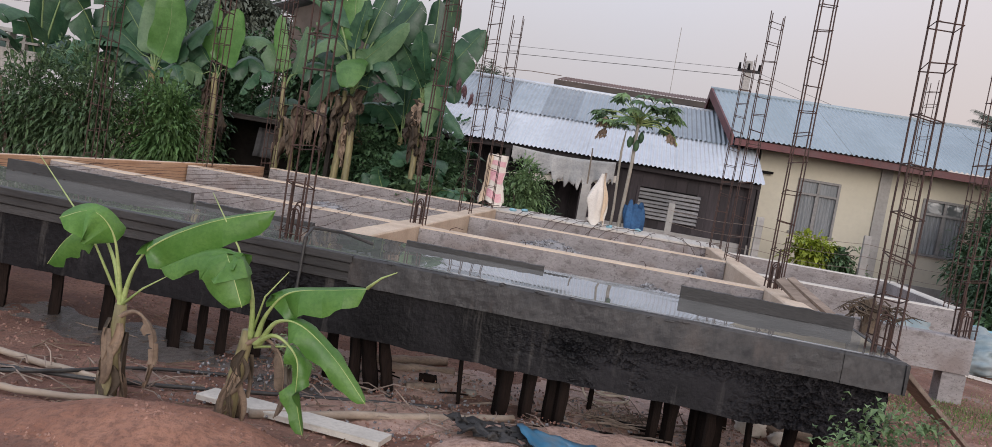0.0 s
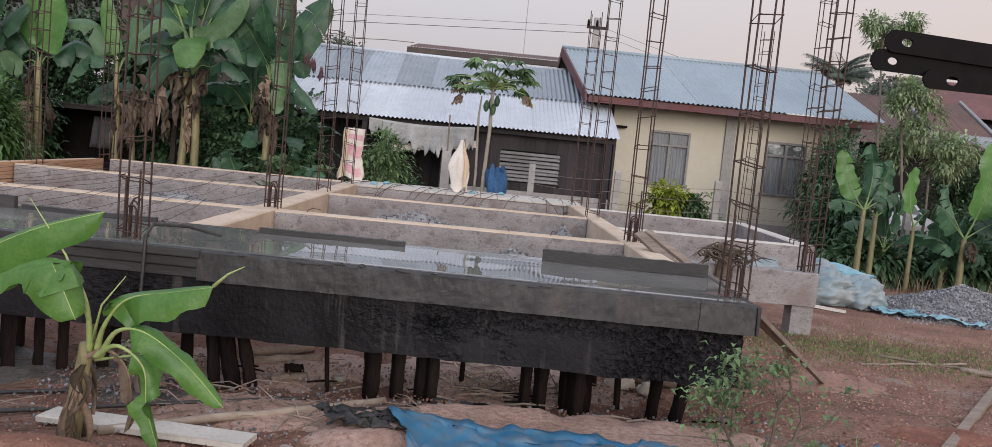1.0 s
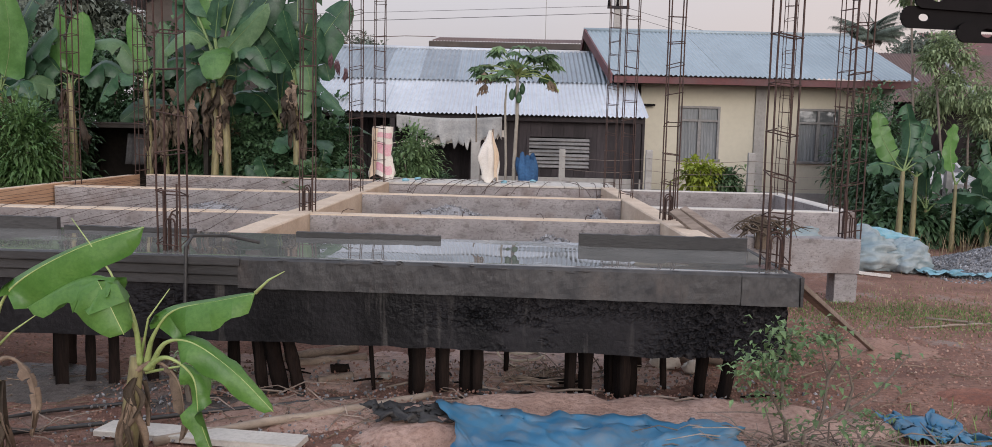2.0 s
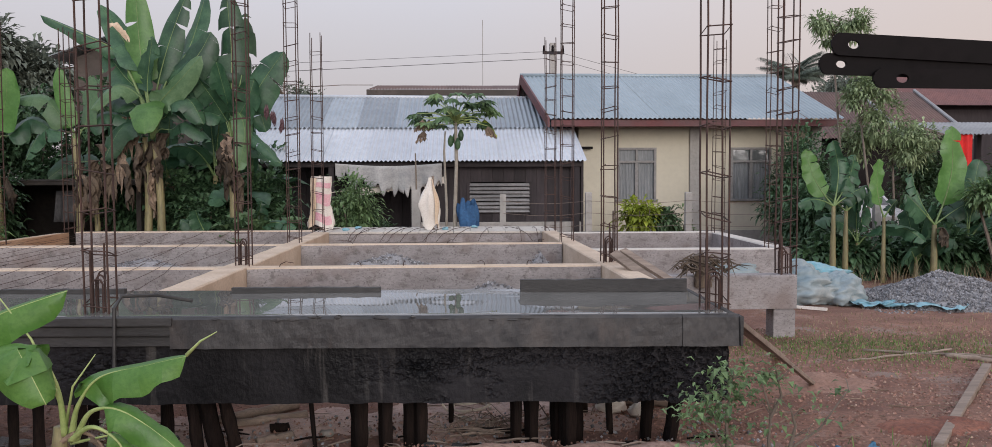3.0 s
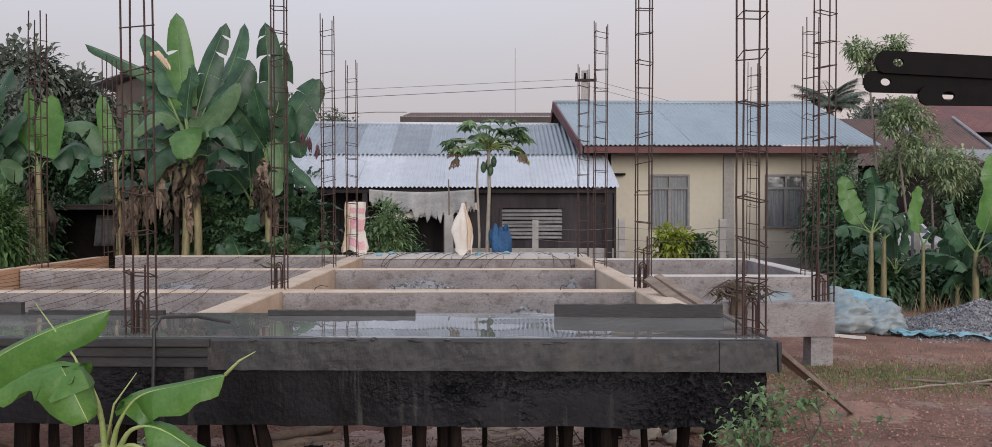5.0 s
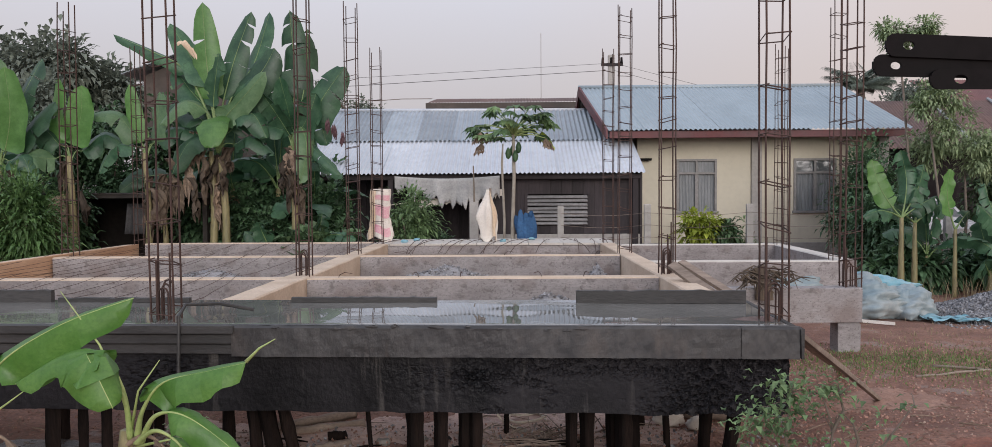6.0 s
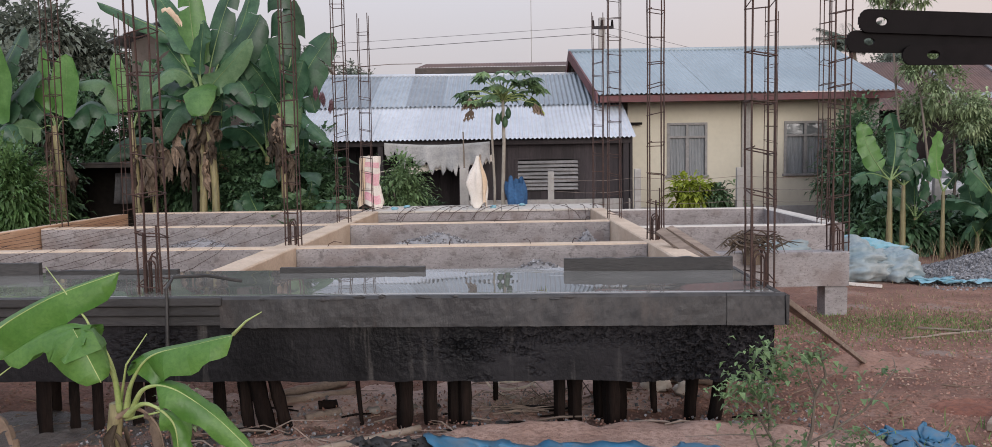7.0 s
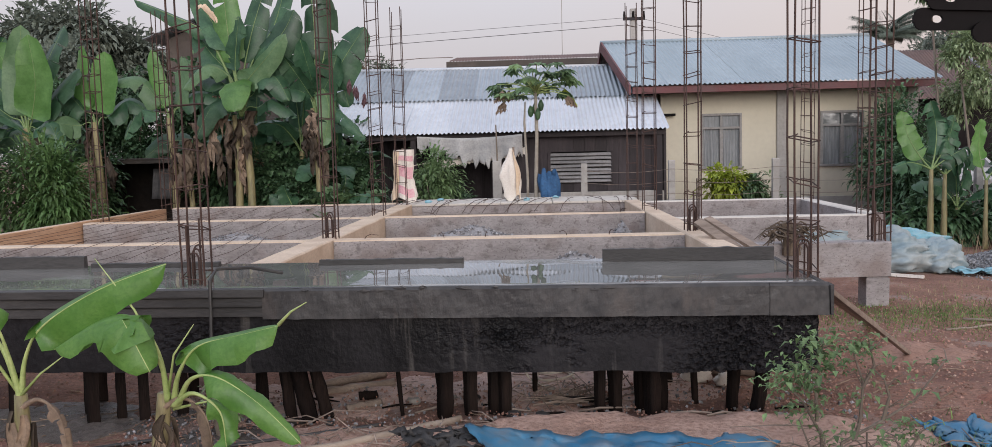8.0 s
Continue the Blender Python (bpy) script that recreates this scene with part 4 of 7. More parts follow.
def sheet(name, corners, material, label, folds=0.04, seed=0.0, nu=60, nv=24, base=0.012, category="tarpaulin"):
    """A crumpled cloth that lies over the ground between four plan corners."""
    a, b, c, d = [Vector((*p, 0)) for p in corners]
    m = Mesh()
    def f(u, v):
        p = a.lerp(b, u).lerp(d.lerp(c, u), v)
        e = Vector((fbm(u * 3 + seed, v * 2, 1.3), fbm(v * 3, u * 3 + seed, 1.5), 0)) * 0.10
        p = p + e
        w = abs(fbm(u * 7 + seed, v * 2.2, 1.0)) * folds + abs(fbm(u * 17, v * 9 + seed, 1.0)) * folds * 0.35
        return Vector((p.x, p.y, gz(p.x, p.y) + base + w))
    m.grid(f, nu, nv)
    ob = m.make(name, material, None, (*((a + c) / 2).xy, 0), True)
    so = ob.modifiers.new("thickness", "SOLIDIFY")
    so.thickness = 0.003
    return tagged(ob, label, category)


sheet("blue_tarpaulin", ((-0.42, 4.50), (1.18, 4.10), (1.0, 3.5), (-0.15, 3.45)), M_TARP_DEEP, "muddy deep blue tarpaulin crumpled on the red soil", 0.05, 2.0, base=0.095)
sheet("dark_netting", ((-0.78, 4.46), (-0.38, 4.50), (-0.28, 4.22), (-0.66, 4.18)), M_GREYWOOD, "muddy grey netting bunched on the soil", 0.045, 5.0, 30, 12, 0.075, category="netting")
sheet("blue_tarpaulin", ((2.05, 4.60), (2.40, 4.50), (2.48, 4.15), (2.15, 4.25)), M_TARP_DEEP, "muddy deep blue tarpaulin crumpled on the red soil", 0.06, 7.0, 30, 16)
sheet("sky_blue_tarpaulin", ((4.72, 10.05), (5.98, 9.55), (5.75, 9.25), (4.75, 9.70)), M_TARP_BLUE, "light blue tarpaulin trailing over the gravel edge", 0.06, 9.0, 44, 16, 0.03)


def tarp_bundle(c, size, seed, material, label):
    """A loosely wrapped bundle: a sagging form with sharp creases that run along it."""
    m = Mesh()
    c = Vector(c)
    def f(u, v):
        a, b = u * 2 * math.pi, (v - 0.5) * math.pi
        d = Vector((math.cos(b) * math.cos(a), math.cos(b) * math.sin(a), math.sin(b)))
        k = 1 + 0.22 * noise.fractal(d * 1.3 + Vector((seed, 0, 0)), 0.8, 2, 2)
        for q, amp in ((1.6, 0.18), (3.4, 0.11), (7.3, 0.045)):
            w = noise.noise(Vector((d.x * q * 0.7 + seed * 2, d.y * q + d.z * q * 1.4, q)))
            k += amp * (abs(w) * 2 - 0.5)
        p = c + Vector((d.x * size[0] * k, d.y * size[1] * k, d.z * size[2] * k))
        floor = gz(p.x, p.y) + 0.004
        if p.z < floor:
            p = Vector((c.x + (p.x - c.x) * 1.06, c.y + (p.y - c.y) * 1.06, floor))
        return p
    m.grid(f, 96, 44)
    tagged(m.make("tarpaulin_cover", material, None, (c.x, c.y, gz(c.x, c.y)), True), label, "tarpaulin", "covered heaps")


PALE = "pale grey-blue tarpaulin wrapped round a heap"
tarp_bundle((4.25, 10.18, 0.17), (0.46, 0.34, 0.27), 1.0, M_TARP_WHITE, PALE)
tarp_bundle((4.68, 10.12, 0.13), (0.30, 0.28, 0.24), 4.0, M_TARP_WHITE, PALE)
tarp_bundle((3.35, 10.25, 0.28), (0.60, 0.34, 0.27), 7.0, M_TARP_WHITE, PALE)
tarp_bundle((4.38, 10.42, 0.30), (0.50, 0.26, 0.19), 9.0, M_TARP_BLUE, "light blue tarpaulin draped over a heap")
plank(on(3.95, 9.75, 0.03), on(4.25, 9.45, 0.03), 0.04, 0.03, M_SACK, "pale stick on the soil", "stick")


def stones(name, count, place, smin, smax, material, label, category):
    m = Mesh()
    for _ in range(count):
        x, y, z = place()
        s = random.uniform(smin, smax)
        vs = [Vector(p) * s * random.uniform(0.65, 1.1) for p in ((1, 0, 0), (0, 1, 0), (-1, 0, 0), (0, -1, 0), (0, 0, 0.8), (0, 0, -0.8))]
        q = Euler((random.uniform(0, 6), random.uniform(0, 6), random.uniform(0, 6))).to_matrix()
        c = Vector((x, y, z))
        m.add([c + q @ p for p in vs], [(0, 1, 4), (1, 2, 4), (2, 3, 4), (3, 0, 4), (1, 0, 5), (2, 1, 5), (3, 2, 5), (0, 3, 5)])
    return tagged(m.make(name, material), label, category, kind="stuff")


def pile_height(x, y):
    d = math.hypot((x - 5.95) / (1.0 if x < 5.95 else 1.6), (y - 10.2) / 0.95)
    return gz(x, y) + max(0.0, 0.36 * (1 - d) + 0.04 * fbm(x, y, 3))


pm = Mesh()
pm.grid(lambda u, v: (4.8 + 2.9 * u, 9.2 + 2.0 * v, pile_height(4.8 + 2.9 * u, 9.2 + 2.0 * v) - 0.012), 80, 50)
tagged(pm.make("gravel_heap", M_STONE, None, (5.95, 10.2, 0), True), "heap of crushed grey gravel on bare ground", "gravel", kind="stuff")


def on_pile():
    while True:
        x, y = random.uniform(4.8, 7.7), random.uniform(9.2, 11.1)
        if pile_height(x, y) > gz(x, y) + 0.01 or random.random() < 0.15:
            return x, y, pile_height(x, y)


stones("gravel", 7000, on_pile, 0.010, 0.024, M_STONE, "loose crushed grey stones", "gravel")


def on_soil():
    x, y = random.uniform(-4, 5.5), random.uniform(2.9, 8.2)
    return x, y, gz(x, y)


stones("pebbles", 5000, on_soil, 0.003, 0.011, M_PEBBLE, "scattered small pebbles and soil crumbs", "pebbles")
stones("soil_crumbs", 10000, on_soil, 0.004, 0.018, M_CRUMB, "loose red soil crumbs and clods", "soil")
def on_yard():
    x, y = random.uniform(1.7, 5.4), random.uniform(3.8, 8.4)
    return x, y, gz(x, y)


stones("yard_grit", 1800, on_yard, 0.005, 0.016, M_PEBBLE, "pale grit strewn over the red yard", "pebbles")
stones("yard_clods", 2600, on_yard, 0.006, 0.022, M_CRUMB, "loose red clods on the yard", "soil")


def on_mound():
    a, q = random.uniform(0, 6.28), random.random() ** 0.5
    x, y = -1.86 + 0.95 * q * math.cos(a), 3.25 + 0.36 * q * math.sin(a)
    return x, y, gz(x, y) + 0.028 * (1 - q)


stones("mound_clods", 1500, on_mound, 0.004, 0.016, M_CRUMB, "loose red clods on the soil mound", "soil")


def on_mud():
    x, y = random.uniform(-2.4, 2.0), random.uniform(3.9, 5.7)
    return x, y, gz(x, y) + 0.022


stones("mud_crumbs", 2400, on_mud, 0.004, 0.013, M_CRUMB, "loose red clods trodden into the mud", "soil")
stones("mud_gravel", 900, on_mud, 0.006, 0.018, M_STONE, "grey grit spilled over the mud", "gravel")
stones("inner_gravel", 1500, lambda: (random.uniform(-5.5, 1.3), random.uniform(8.0, 10.5), gz(0, 9) + 0.02), 0.01, 0.03, M_STONE, "loose grey gravel between the beams", "gravel")


def bay_heap(cx, cy, rx, ry, top, count):
    base = gz(cx, cy)
    h = lambda x, y: base + max(0.0, (top - base) * (1 - math.hypot((x - cx) / rx, (y - cy) / ry)) + 0.02 * fbm(x, y, 4))
    m = Mesh()
    m.grid(lambda u, v: (cx + rx * (2 * u - 1), cy + ry * (2 * v - 1), h(cx + rx * (2 * u - 1), cy + ry * (2 * v - 1)) - 0.01), 30, 20)
    tagged(m.make("gravel_heap", M_STONE, None, (cx, cy, base), True), "small heap of grey gravel between the beams", "gravel", kind="stuff")
    def spot():
        a, r = random.uniform(0, 6.28), random.random() ** 0.5
        x, y = cx + rx * r * math.cos(a), cy + ry * r * math.sin(a)
        return x, y, h(x, y)
    stones("gravel", count, spot, 0.012, 0.028, M_STONE, "loose grey gravel between the beams", "gravel")


bay_heap(-0.75, 10.15, 1.2, 0.36, 0.66, 1200)
bay_heap(0.35, 7.45, 0.8, 0.26, 0.63, 800)
bay_heap(-3.6, 10.15, 1.3, 0.36, 0.62, 1000)
bay_heap(1.05, 10.2, 0.3, 0.3, 0.66, 300)


def twigs():
    for _ in range(150):
        x, y = random.uniform(-3.8, 3.2), random.uniform(3.3, 6.0)
        a, l = random.uniform(0, 6.28), random.uniform(0.1, 0.4)
        m = Mesh()
        p = [on(x + math.cos(a) * l * u, y + math.sin(a) * l * u, 0.008 + 0.03 * u * random.random()) for u in (0, 0.4, 0.7, 1)]
        m.tube(p, [0.005, 0.004, 0.003, 0.002], 4)
        tagged(m.make("twig", M_DEAD, None, p[0]), "dry brown twig on the soil", "twig", "twigs")


twigs()


def litter():
    m = Mesh()
    for _ in range(1500):
        x, y = random.uniform(-4, 3.5), random.uniform(3.2, 6.2)
        a, l = random.uniform(0, 6.28), random.uniform(0.015, 0.06)
        m.leaf(on(x, y, 0.006), (math.cos(a), math.sin(a), random.uniform(-0.05, 0.4)), l, l * 0.35, 0.3, 0.1)
    tagged(m.make("leaf_litter", M_DEAD), "scattered dry brown leaf scraps", "leaf litter", kind="stuff")


litter()


def brushwood(cx, cy, n, rx, ry, h, seed):
    rnd = random.Random(seed)
    th = empty("brushwood_heap", on(cx, cy), "tangle of dry grey-brown twigs on the soil", "brushwood")
    for _ in range(n):
        x, y = cx + rnd.gauss(0, rx), cy + rnd.gauss(0, ry)
        a, l = rnd.uniform(0, 6.28), rnd.uniform(0.12, 0.45)
        z = gz(x, y) + 0.01 + abs(rnd.gauss(0, h))
        e = (x + math.cos(a) * l, y + math.sin(a) * l * 0.6)
        ez = max(gz(*e) + 0.01, z + rnd.uniform(-0.12, 0.10))
        m = Mesh()
        m.tube([(x, y, z), ((x + e[0]) / 2 + rnd.uniform(-0.03, 0.03), (y + e[1]) / 2, (z + ez) / 2 + rnd.uniform(0, 0.05)), (*e, ez)], [0.005, 0.004, 0.002], 4)
        m.make("twig", M_TWIG, th, th.location)


brushwood(1.35, 3.75, 120, 0.30, 0.14, 0.06, 3)
brushwood(1.75, 3.95, 60, 0.30, 0.12, 0.04, 4)
brushwood(-1.0, 4.55, 40, 0.35, 0.10, 0.02, 5)
brushwood(0.22, 5.35, 70, 0.22, 0.12, 0.02, 7)
brushwood(-3.2, 3.95, 50, 0.5, 0.15, 0.03, 6)


def grass(name, count, place, h, material, label):
    m = Mesh()
    for _ in range(count):
        x, y = place()
        a, l = random.uniform(0, 6.28), h * random.uniform(0.5, 1.3)
        b = Vector(on(x, y, -0.005))
        t = b + Vector((math.cos(a) * l * 0.5, math.sin(a) * l * 0.5, l))
        s = Vector((-math.sin(a), math.cos(a), 0)) * 0.004
        md = b.lerp(t, 0.5) + Vector((0, 0, l * 0.1))
        m.add([b - s, b + s, md + s * 0.7, md - s * 0.7, t], [(0, 1, 2, 3), (3, 2, 4)])
    tagged(m.make(name, material), label, "grass", kind="stuff")


grass("grass", 4800, lambda: (random.gauss(3.7, 0.85), random.gauss(7.4, 0.36)), 0.032, M_GRASS, "strip of short green grass")
grass("dry_grass", 2200, lambda: (random.uniform(3.4, 7.5), random.gauss(7.9, 0.9)), 0.04, M_DRYGRASS, "thin dry yellow grass")
grass("tall_dry_grass", 320, lambda: (random.uniform(5.2, 8.5), random.gauss(11.4, 0.4)), 0.3, M_DRYGRASS, "tall dry grass below banana plants")
grass("weeds", 900, lambda: (random.gauss(2.5, 0.35), random.gauss(3.9, 0.3)), 0.07, M_GRASS, "low green weeds")

# ---- buildings ----


def corrugated(parent, x0, x1, low, high, material, name="roof_sheet", width=0.75, pitch=0.085, amp=0.012, skew=0.0):
    """Corrugated sheets laid side by side; low and high are (y, z) of the eave and the upper edge."""
    at = parent.location
    n = max(1, round((x1 - x0) / width))
    for i in range(n):
        a, b = x0 + (x1 - x0) * i / n, x0 + (x1 - x0) * (i + 1) / n + 0.02
        k = int((b - a) / pitch * 6)
        m = Mesh()
        up = 0.003 * (i % 2) + random.uniform(0, 0.002)
        e = random.uniform(-0.03, 0.03)
        def f(u, v):
            x = a + (b - a) * u
            y, z = low[0] + (high[0] - low[0]) * v + e * (1 - v), low[1] + (high[1] - low[1]) * v
            return (x + skew * v, y, z + up + amp * math.sin(2 * math.pi * x / pitch))
        m.grid(f, k, 3)
        m.make(name, material, parent, at, True)


def box_part(name, lo, hi, material, parent, label="", jitter=0.0):
    m = Mesh()
    m.box(lo, hi, 0, jitter)
    return m.make(name, material, parent, parent.location, False, label)


def wall_with_openings(name, x0, x1, z0, z1, y, t, holes, material, parent):
    """A wall along x with rectangular holes (xa, xb, za, zb)."""
    m = Mesh()
    xs = sorted({x0, x1, *[v for h in holes for v in h[:2]]})
    zs = sorted({z0, z1, *[v for h in holes for v in h[2:]]})
    nx, nz = len(xs), len(zs)
    m.v = [(x, yy, z) for yy in (y, y + t) for z in zs for x in xs]

    def solid(i, j):
        if not (0 <= i < nx - 1 and 0 <= j < nz - 1):
            return False
        cx, cz = (xs[i] + xs[i + 1]) / 2, (zs[j] + zs[j + 1]) / 2
        return not any(h[0] < cx < h[1] and h[2] < cz < h[3] for h in holes)

    b = nx * nz
    for j in range(nz - 1):
        for i in range(nx - 1):
            if not solid(i, j):
                continue
            p, q, r, w = j * nx + i, j * nx + i + 1, (j + 1) * nx + i + 1, (j + 1) * nx + i
            m.f += [(p, q, r, w), (b + w, b + r, b + q, b + p)]
            for di, dj, e, f in ((0, -1, p, q), (1, 0, q, r), (0, 1, r, w), (-1, 0, w, p)):
                if not solid(i + di, j + dj):
                    m.f.append((e, b + e, b + f, f))
    m.s = [0] * len(m.f)
    return m.make(name, material, parent, parent.location)


def window(parent, x0, x1, z0, z1, y, dark_top):
    w = new("window")
    w.parent = parent
    at = parent.location
    def bit(name, lo, hi, mt, label=""):
        m = Mesh()
        m.box(lo, hi)
        return m.make(name, mt, w, at, False, label)
    f = 0.05
    bit("frame_side", (x0, y - 0.03, z0), (x0 + f, y + 0.06, z1), M_FRAME)
    bit("frame_side", (x1 - f, y - 0.03, z0), (x1, y + 0.06, z1), M_FRAME)
    bit("frame_head", (x0 + f, y - 0.03, z1 - f), (x1 - f, y + 0.06, z1), M_FRAME)
    bit("sill", (x0 - 0.03, y - 0.07, z0 - 0.04), (x1 + 0.03, y + 0.05, z0 + 0.012), M_FRAME)
    zm = z1 - (z1 - z0) * 0.27
    xm = (x0 + x1) / 2
    bit("transom", (x0 + f, y - 0.025, zm - 0.025), (x1 - f, y + 0.05, zm + 0.025), M_FRAME)
    bit("mullion", (xm - 0.025, y - 0.024, zm + 0.025), (xm + 0.025, y + 0.05, z1 - f), M_FRAME)
    bit("mullion", (xm - 0.035, y - 0.024, z0 + 0.012), (xm + 0.035, y + 0.05, zm - 0.025), M_FRAME)
    for a, b in ((x0 + f, xm - 0.025), (xm + 0.025, x1 - f)):
        bit("pane", (a, y + 0.02, zm + 0.025), (b, y + 0.03, z1 - f), M_GLASS if dark_top else M_CURTAIN)
        m = Mesh()
        def fold(u, v, a=a, b=b):
            return (a + (b - a) * u, y + 0.035 + 0.012 * math.sin(u * 34 + 2 * v), z0 + 0.012 + (zm - 0.025 - z0 - 0.012) * v)
        m.grid(fold, 36, 3)
        m.make("curtain", M_CURTAIN, w, at, True)


def cream_house():
    th = empty("cream_house", (5.5, 20.5, 0), "cream plastered bungalow with a blue-grey corrugated roof", "house")
    y = 18.5
    wall_with_openings("front_wall", 2.66, 8.0, -0.2, 2.86, y, 0.15, ((3.5, 4.36, 1.12, 2.25), (6.0, 6.90, 1.12, 2.25)), M_CREAM, th)
    box_part("side_wall", (2.66, y + 0.15, -0.2), (2.80, 22.6, 2.9), M_CREAM, th)
    box_part("side_wall", (7.86, y + 0.15, -0.2), (8.0, 22.6, 2.9), M_CREAM, th)
    box_part("rear_wall", (2.8, 22.45, -0.2), (7.86, 22.6, 2.9), M_CREAM, th)
    window(th, 3.5, 4.36, 1.12, 2.25, y, False)
    window(th, 6.0, 6.90, 1.12, 2.25, y, True)
    for x in (5.2, 7.89):
        box_part("pillar", (x - 0.11, y - 0.06, -0.2), (x + 0.11, y - 0.003, 2.8), M_PLASTER, th, "grey cement pillar")
    box_part("plinth", (2.6, y - 0.05, -0.2), (8.04, y - 0.004, 0.45), M_PLASTER, th, "grey cement plinth")
    box_part("fascia", (1.98, 17.72, 2.66), (8.12, 17.76, 2.80), M_MAROON, th, "maroon fascia board")
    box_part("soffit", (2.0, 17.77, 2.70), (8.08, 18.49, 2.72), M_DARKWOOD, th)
    corrugated(th, 1.93, 8.12, (17.66, 2.82), (20.6, 4.04), M_ZINC_HOUSE, pitch=0.1, amp=0.015, skew=-0.34)
    corrugated(th, 1.6, 7.8, (23.5, 2.82), (20.6, 4.04), M_ZINC_HOUSE)
    cap = Mesh()
    cap.tube([(1.56, 20.6, 4.05), (7.78, 20.6, 4.05)], 0.05, 8)
    cap.make("ridge_cap", M_ZINC_HOUSE, th, th.location, True)
    for s in (-1, 1):
        g = Mesh()
        d = 2.94 * s
        e = 1.90 if s < 0 else 1.56
        g.add([(1.56, 20.6, 4.08), (e, 20.6 + d, 2.84), (e, 20.6 + d, 2.64), (1.56, 20.6, 3.84), (1.60, 20.6, 4.08), (e + 0.04, 20.6 + d, 2.84), (e + 0.04, 20.6 + d, 2.64), (1.60, 20.6, 3.84)],
              [(0, 1, 2, 3), (7, 6, 5, 4), (0, 4, 5, 1), (3, 2, 6, 7), (1, 5, 6, 2)])
        g.make("barge_board", M_MAROON, th, th.location, False, "maroon barge board")
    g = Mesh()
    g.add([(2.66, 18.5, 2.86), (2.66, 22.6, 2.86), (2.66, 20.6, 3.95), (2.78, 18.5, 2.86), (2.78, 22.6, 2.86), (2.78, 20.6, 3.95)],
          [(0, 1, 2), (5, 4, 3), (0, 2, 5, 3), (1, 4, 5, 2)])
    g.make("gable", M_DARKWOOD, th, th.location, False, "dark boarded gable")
    box_part("bracket", (2.45, 18.36, 2.22), (2.95, 18.42, 2.27), M_BLACK, th)
    th.location += Vector((0.07, 0, -0.05))


cream_house()


def lean_to():
    th = empty("open_shed", (-0.9, 18.5, 0), "long open shed with a two-tone corrugated zinc roof", "shed")
    corrugated(th, -4.15, 2.55, (16.3, 1.87), (18.25, 2.62), M_ZINC_NEW, "lower_roof_sheet", 0.8, 0.085, 0.014)
    corrugated(th, -4.3, 2.62, (18.15, 2.60), (20.2, 3.44), M_ZINC_OLD, "upper_roof_sheet", 0.8, 0.1, 0.019)
    cap = Mesh()
    cap.tube([(-4.3, 20.2, 3.46), (2.6, 20.2, 3.42)], 0.045, 7)
    cap.make("ridge_cap", M_ZINC_NEW, th, th.location, True)
    box_part("eave_beam", (-4.1, 16.45, 1.76), (2.5, 16.55, 1.85), M_DARKWOOD, th)
    n = 14
    for i in range(n):
        x0 = -4.3 + 3.5 * i / n
        box_part("board", (x0 + 0.004, 18.15, -0.1), (x0 + 3.5 / n - 0.004, 18.19, 2.55), M_DARKWOOD, th)
    n = 15
    for i in range(n):
        x0 = -0.72 + 3.22 * i / n
        x1 = x0 + 3.22 / n - 0.004
        if 0.35 < x0 + 0.1 < 1.5:
            box_part("board", (x0, 16.66, 0.70), (x1, 16.69, 0.86), M_DARKWOOD, th)
            box_part("board", (x0, 16.66, 1.47), (x1, 16.69, 1.84), M_DARKWOOD, th)
        else:
            box_part("board", (x0, 16.66, 0.70), (x1, 16.69, 1.84), M_DARKWOOD, th)
    for i in range(8):
        z = 0.89 + 0.073 * i
        m = Mesh()
        sag = 0.008 * math.sin(i * 2.7)
        m.add([(0.33, 16.60, z + sag), (1.50, 16.60, z - sag), (1.50, 16.65, z - sag + 0.045), (0.33, 16.65, z + sag + 0.045), (0.33, 16.61, z + sag - 0.012), (1.50, 16.61, z - sag - 0.012), (1.50, 16.66, z - sag + 0.033), (0.33, 16.66, z + sag + 0.033)],
              [(0, 1, 2, 3), (7, 6, 5, 4), (0, 4, 5, 1), (3, 2, 6, 7)])
        m.make("louvre_slat", M_SLAT, th, th.location)
    for x in (0.31, 1.52):
        box_part("louvre_frame", (x - 0.025, 16.61, 0.84), (x + 0.025, 16.658, 1.48), M_DARKWOOD, th)
    for x in (-4.0, -2.3, -0.75, 2.4):
        box_part("post", (x - 0.05, 16.45, -0.1), (x + 0.05, 16.55, 1.76), M_DARKWOOD, th)
    box_part("low_wall", (-0.72, 16.58, -0.1), (2.5, 16.70, 0.695), M_PLASTER, th, "low grey cement wall")
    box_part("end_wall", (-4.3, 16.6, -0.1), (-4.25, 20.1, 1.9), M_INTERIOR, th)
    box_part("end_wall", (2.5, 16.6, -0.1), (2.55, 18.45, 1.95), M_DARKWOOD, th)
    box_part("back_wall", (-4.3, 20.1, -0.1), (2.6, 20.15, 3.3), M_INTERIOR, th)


lean_to()


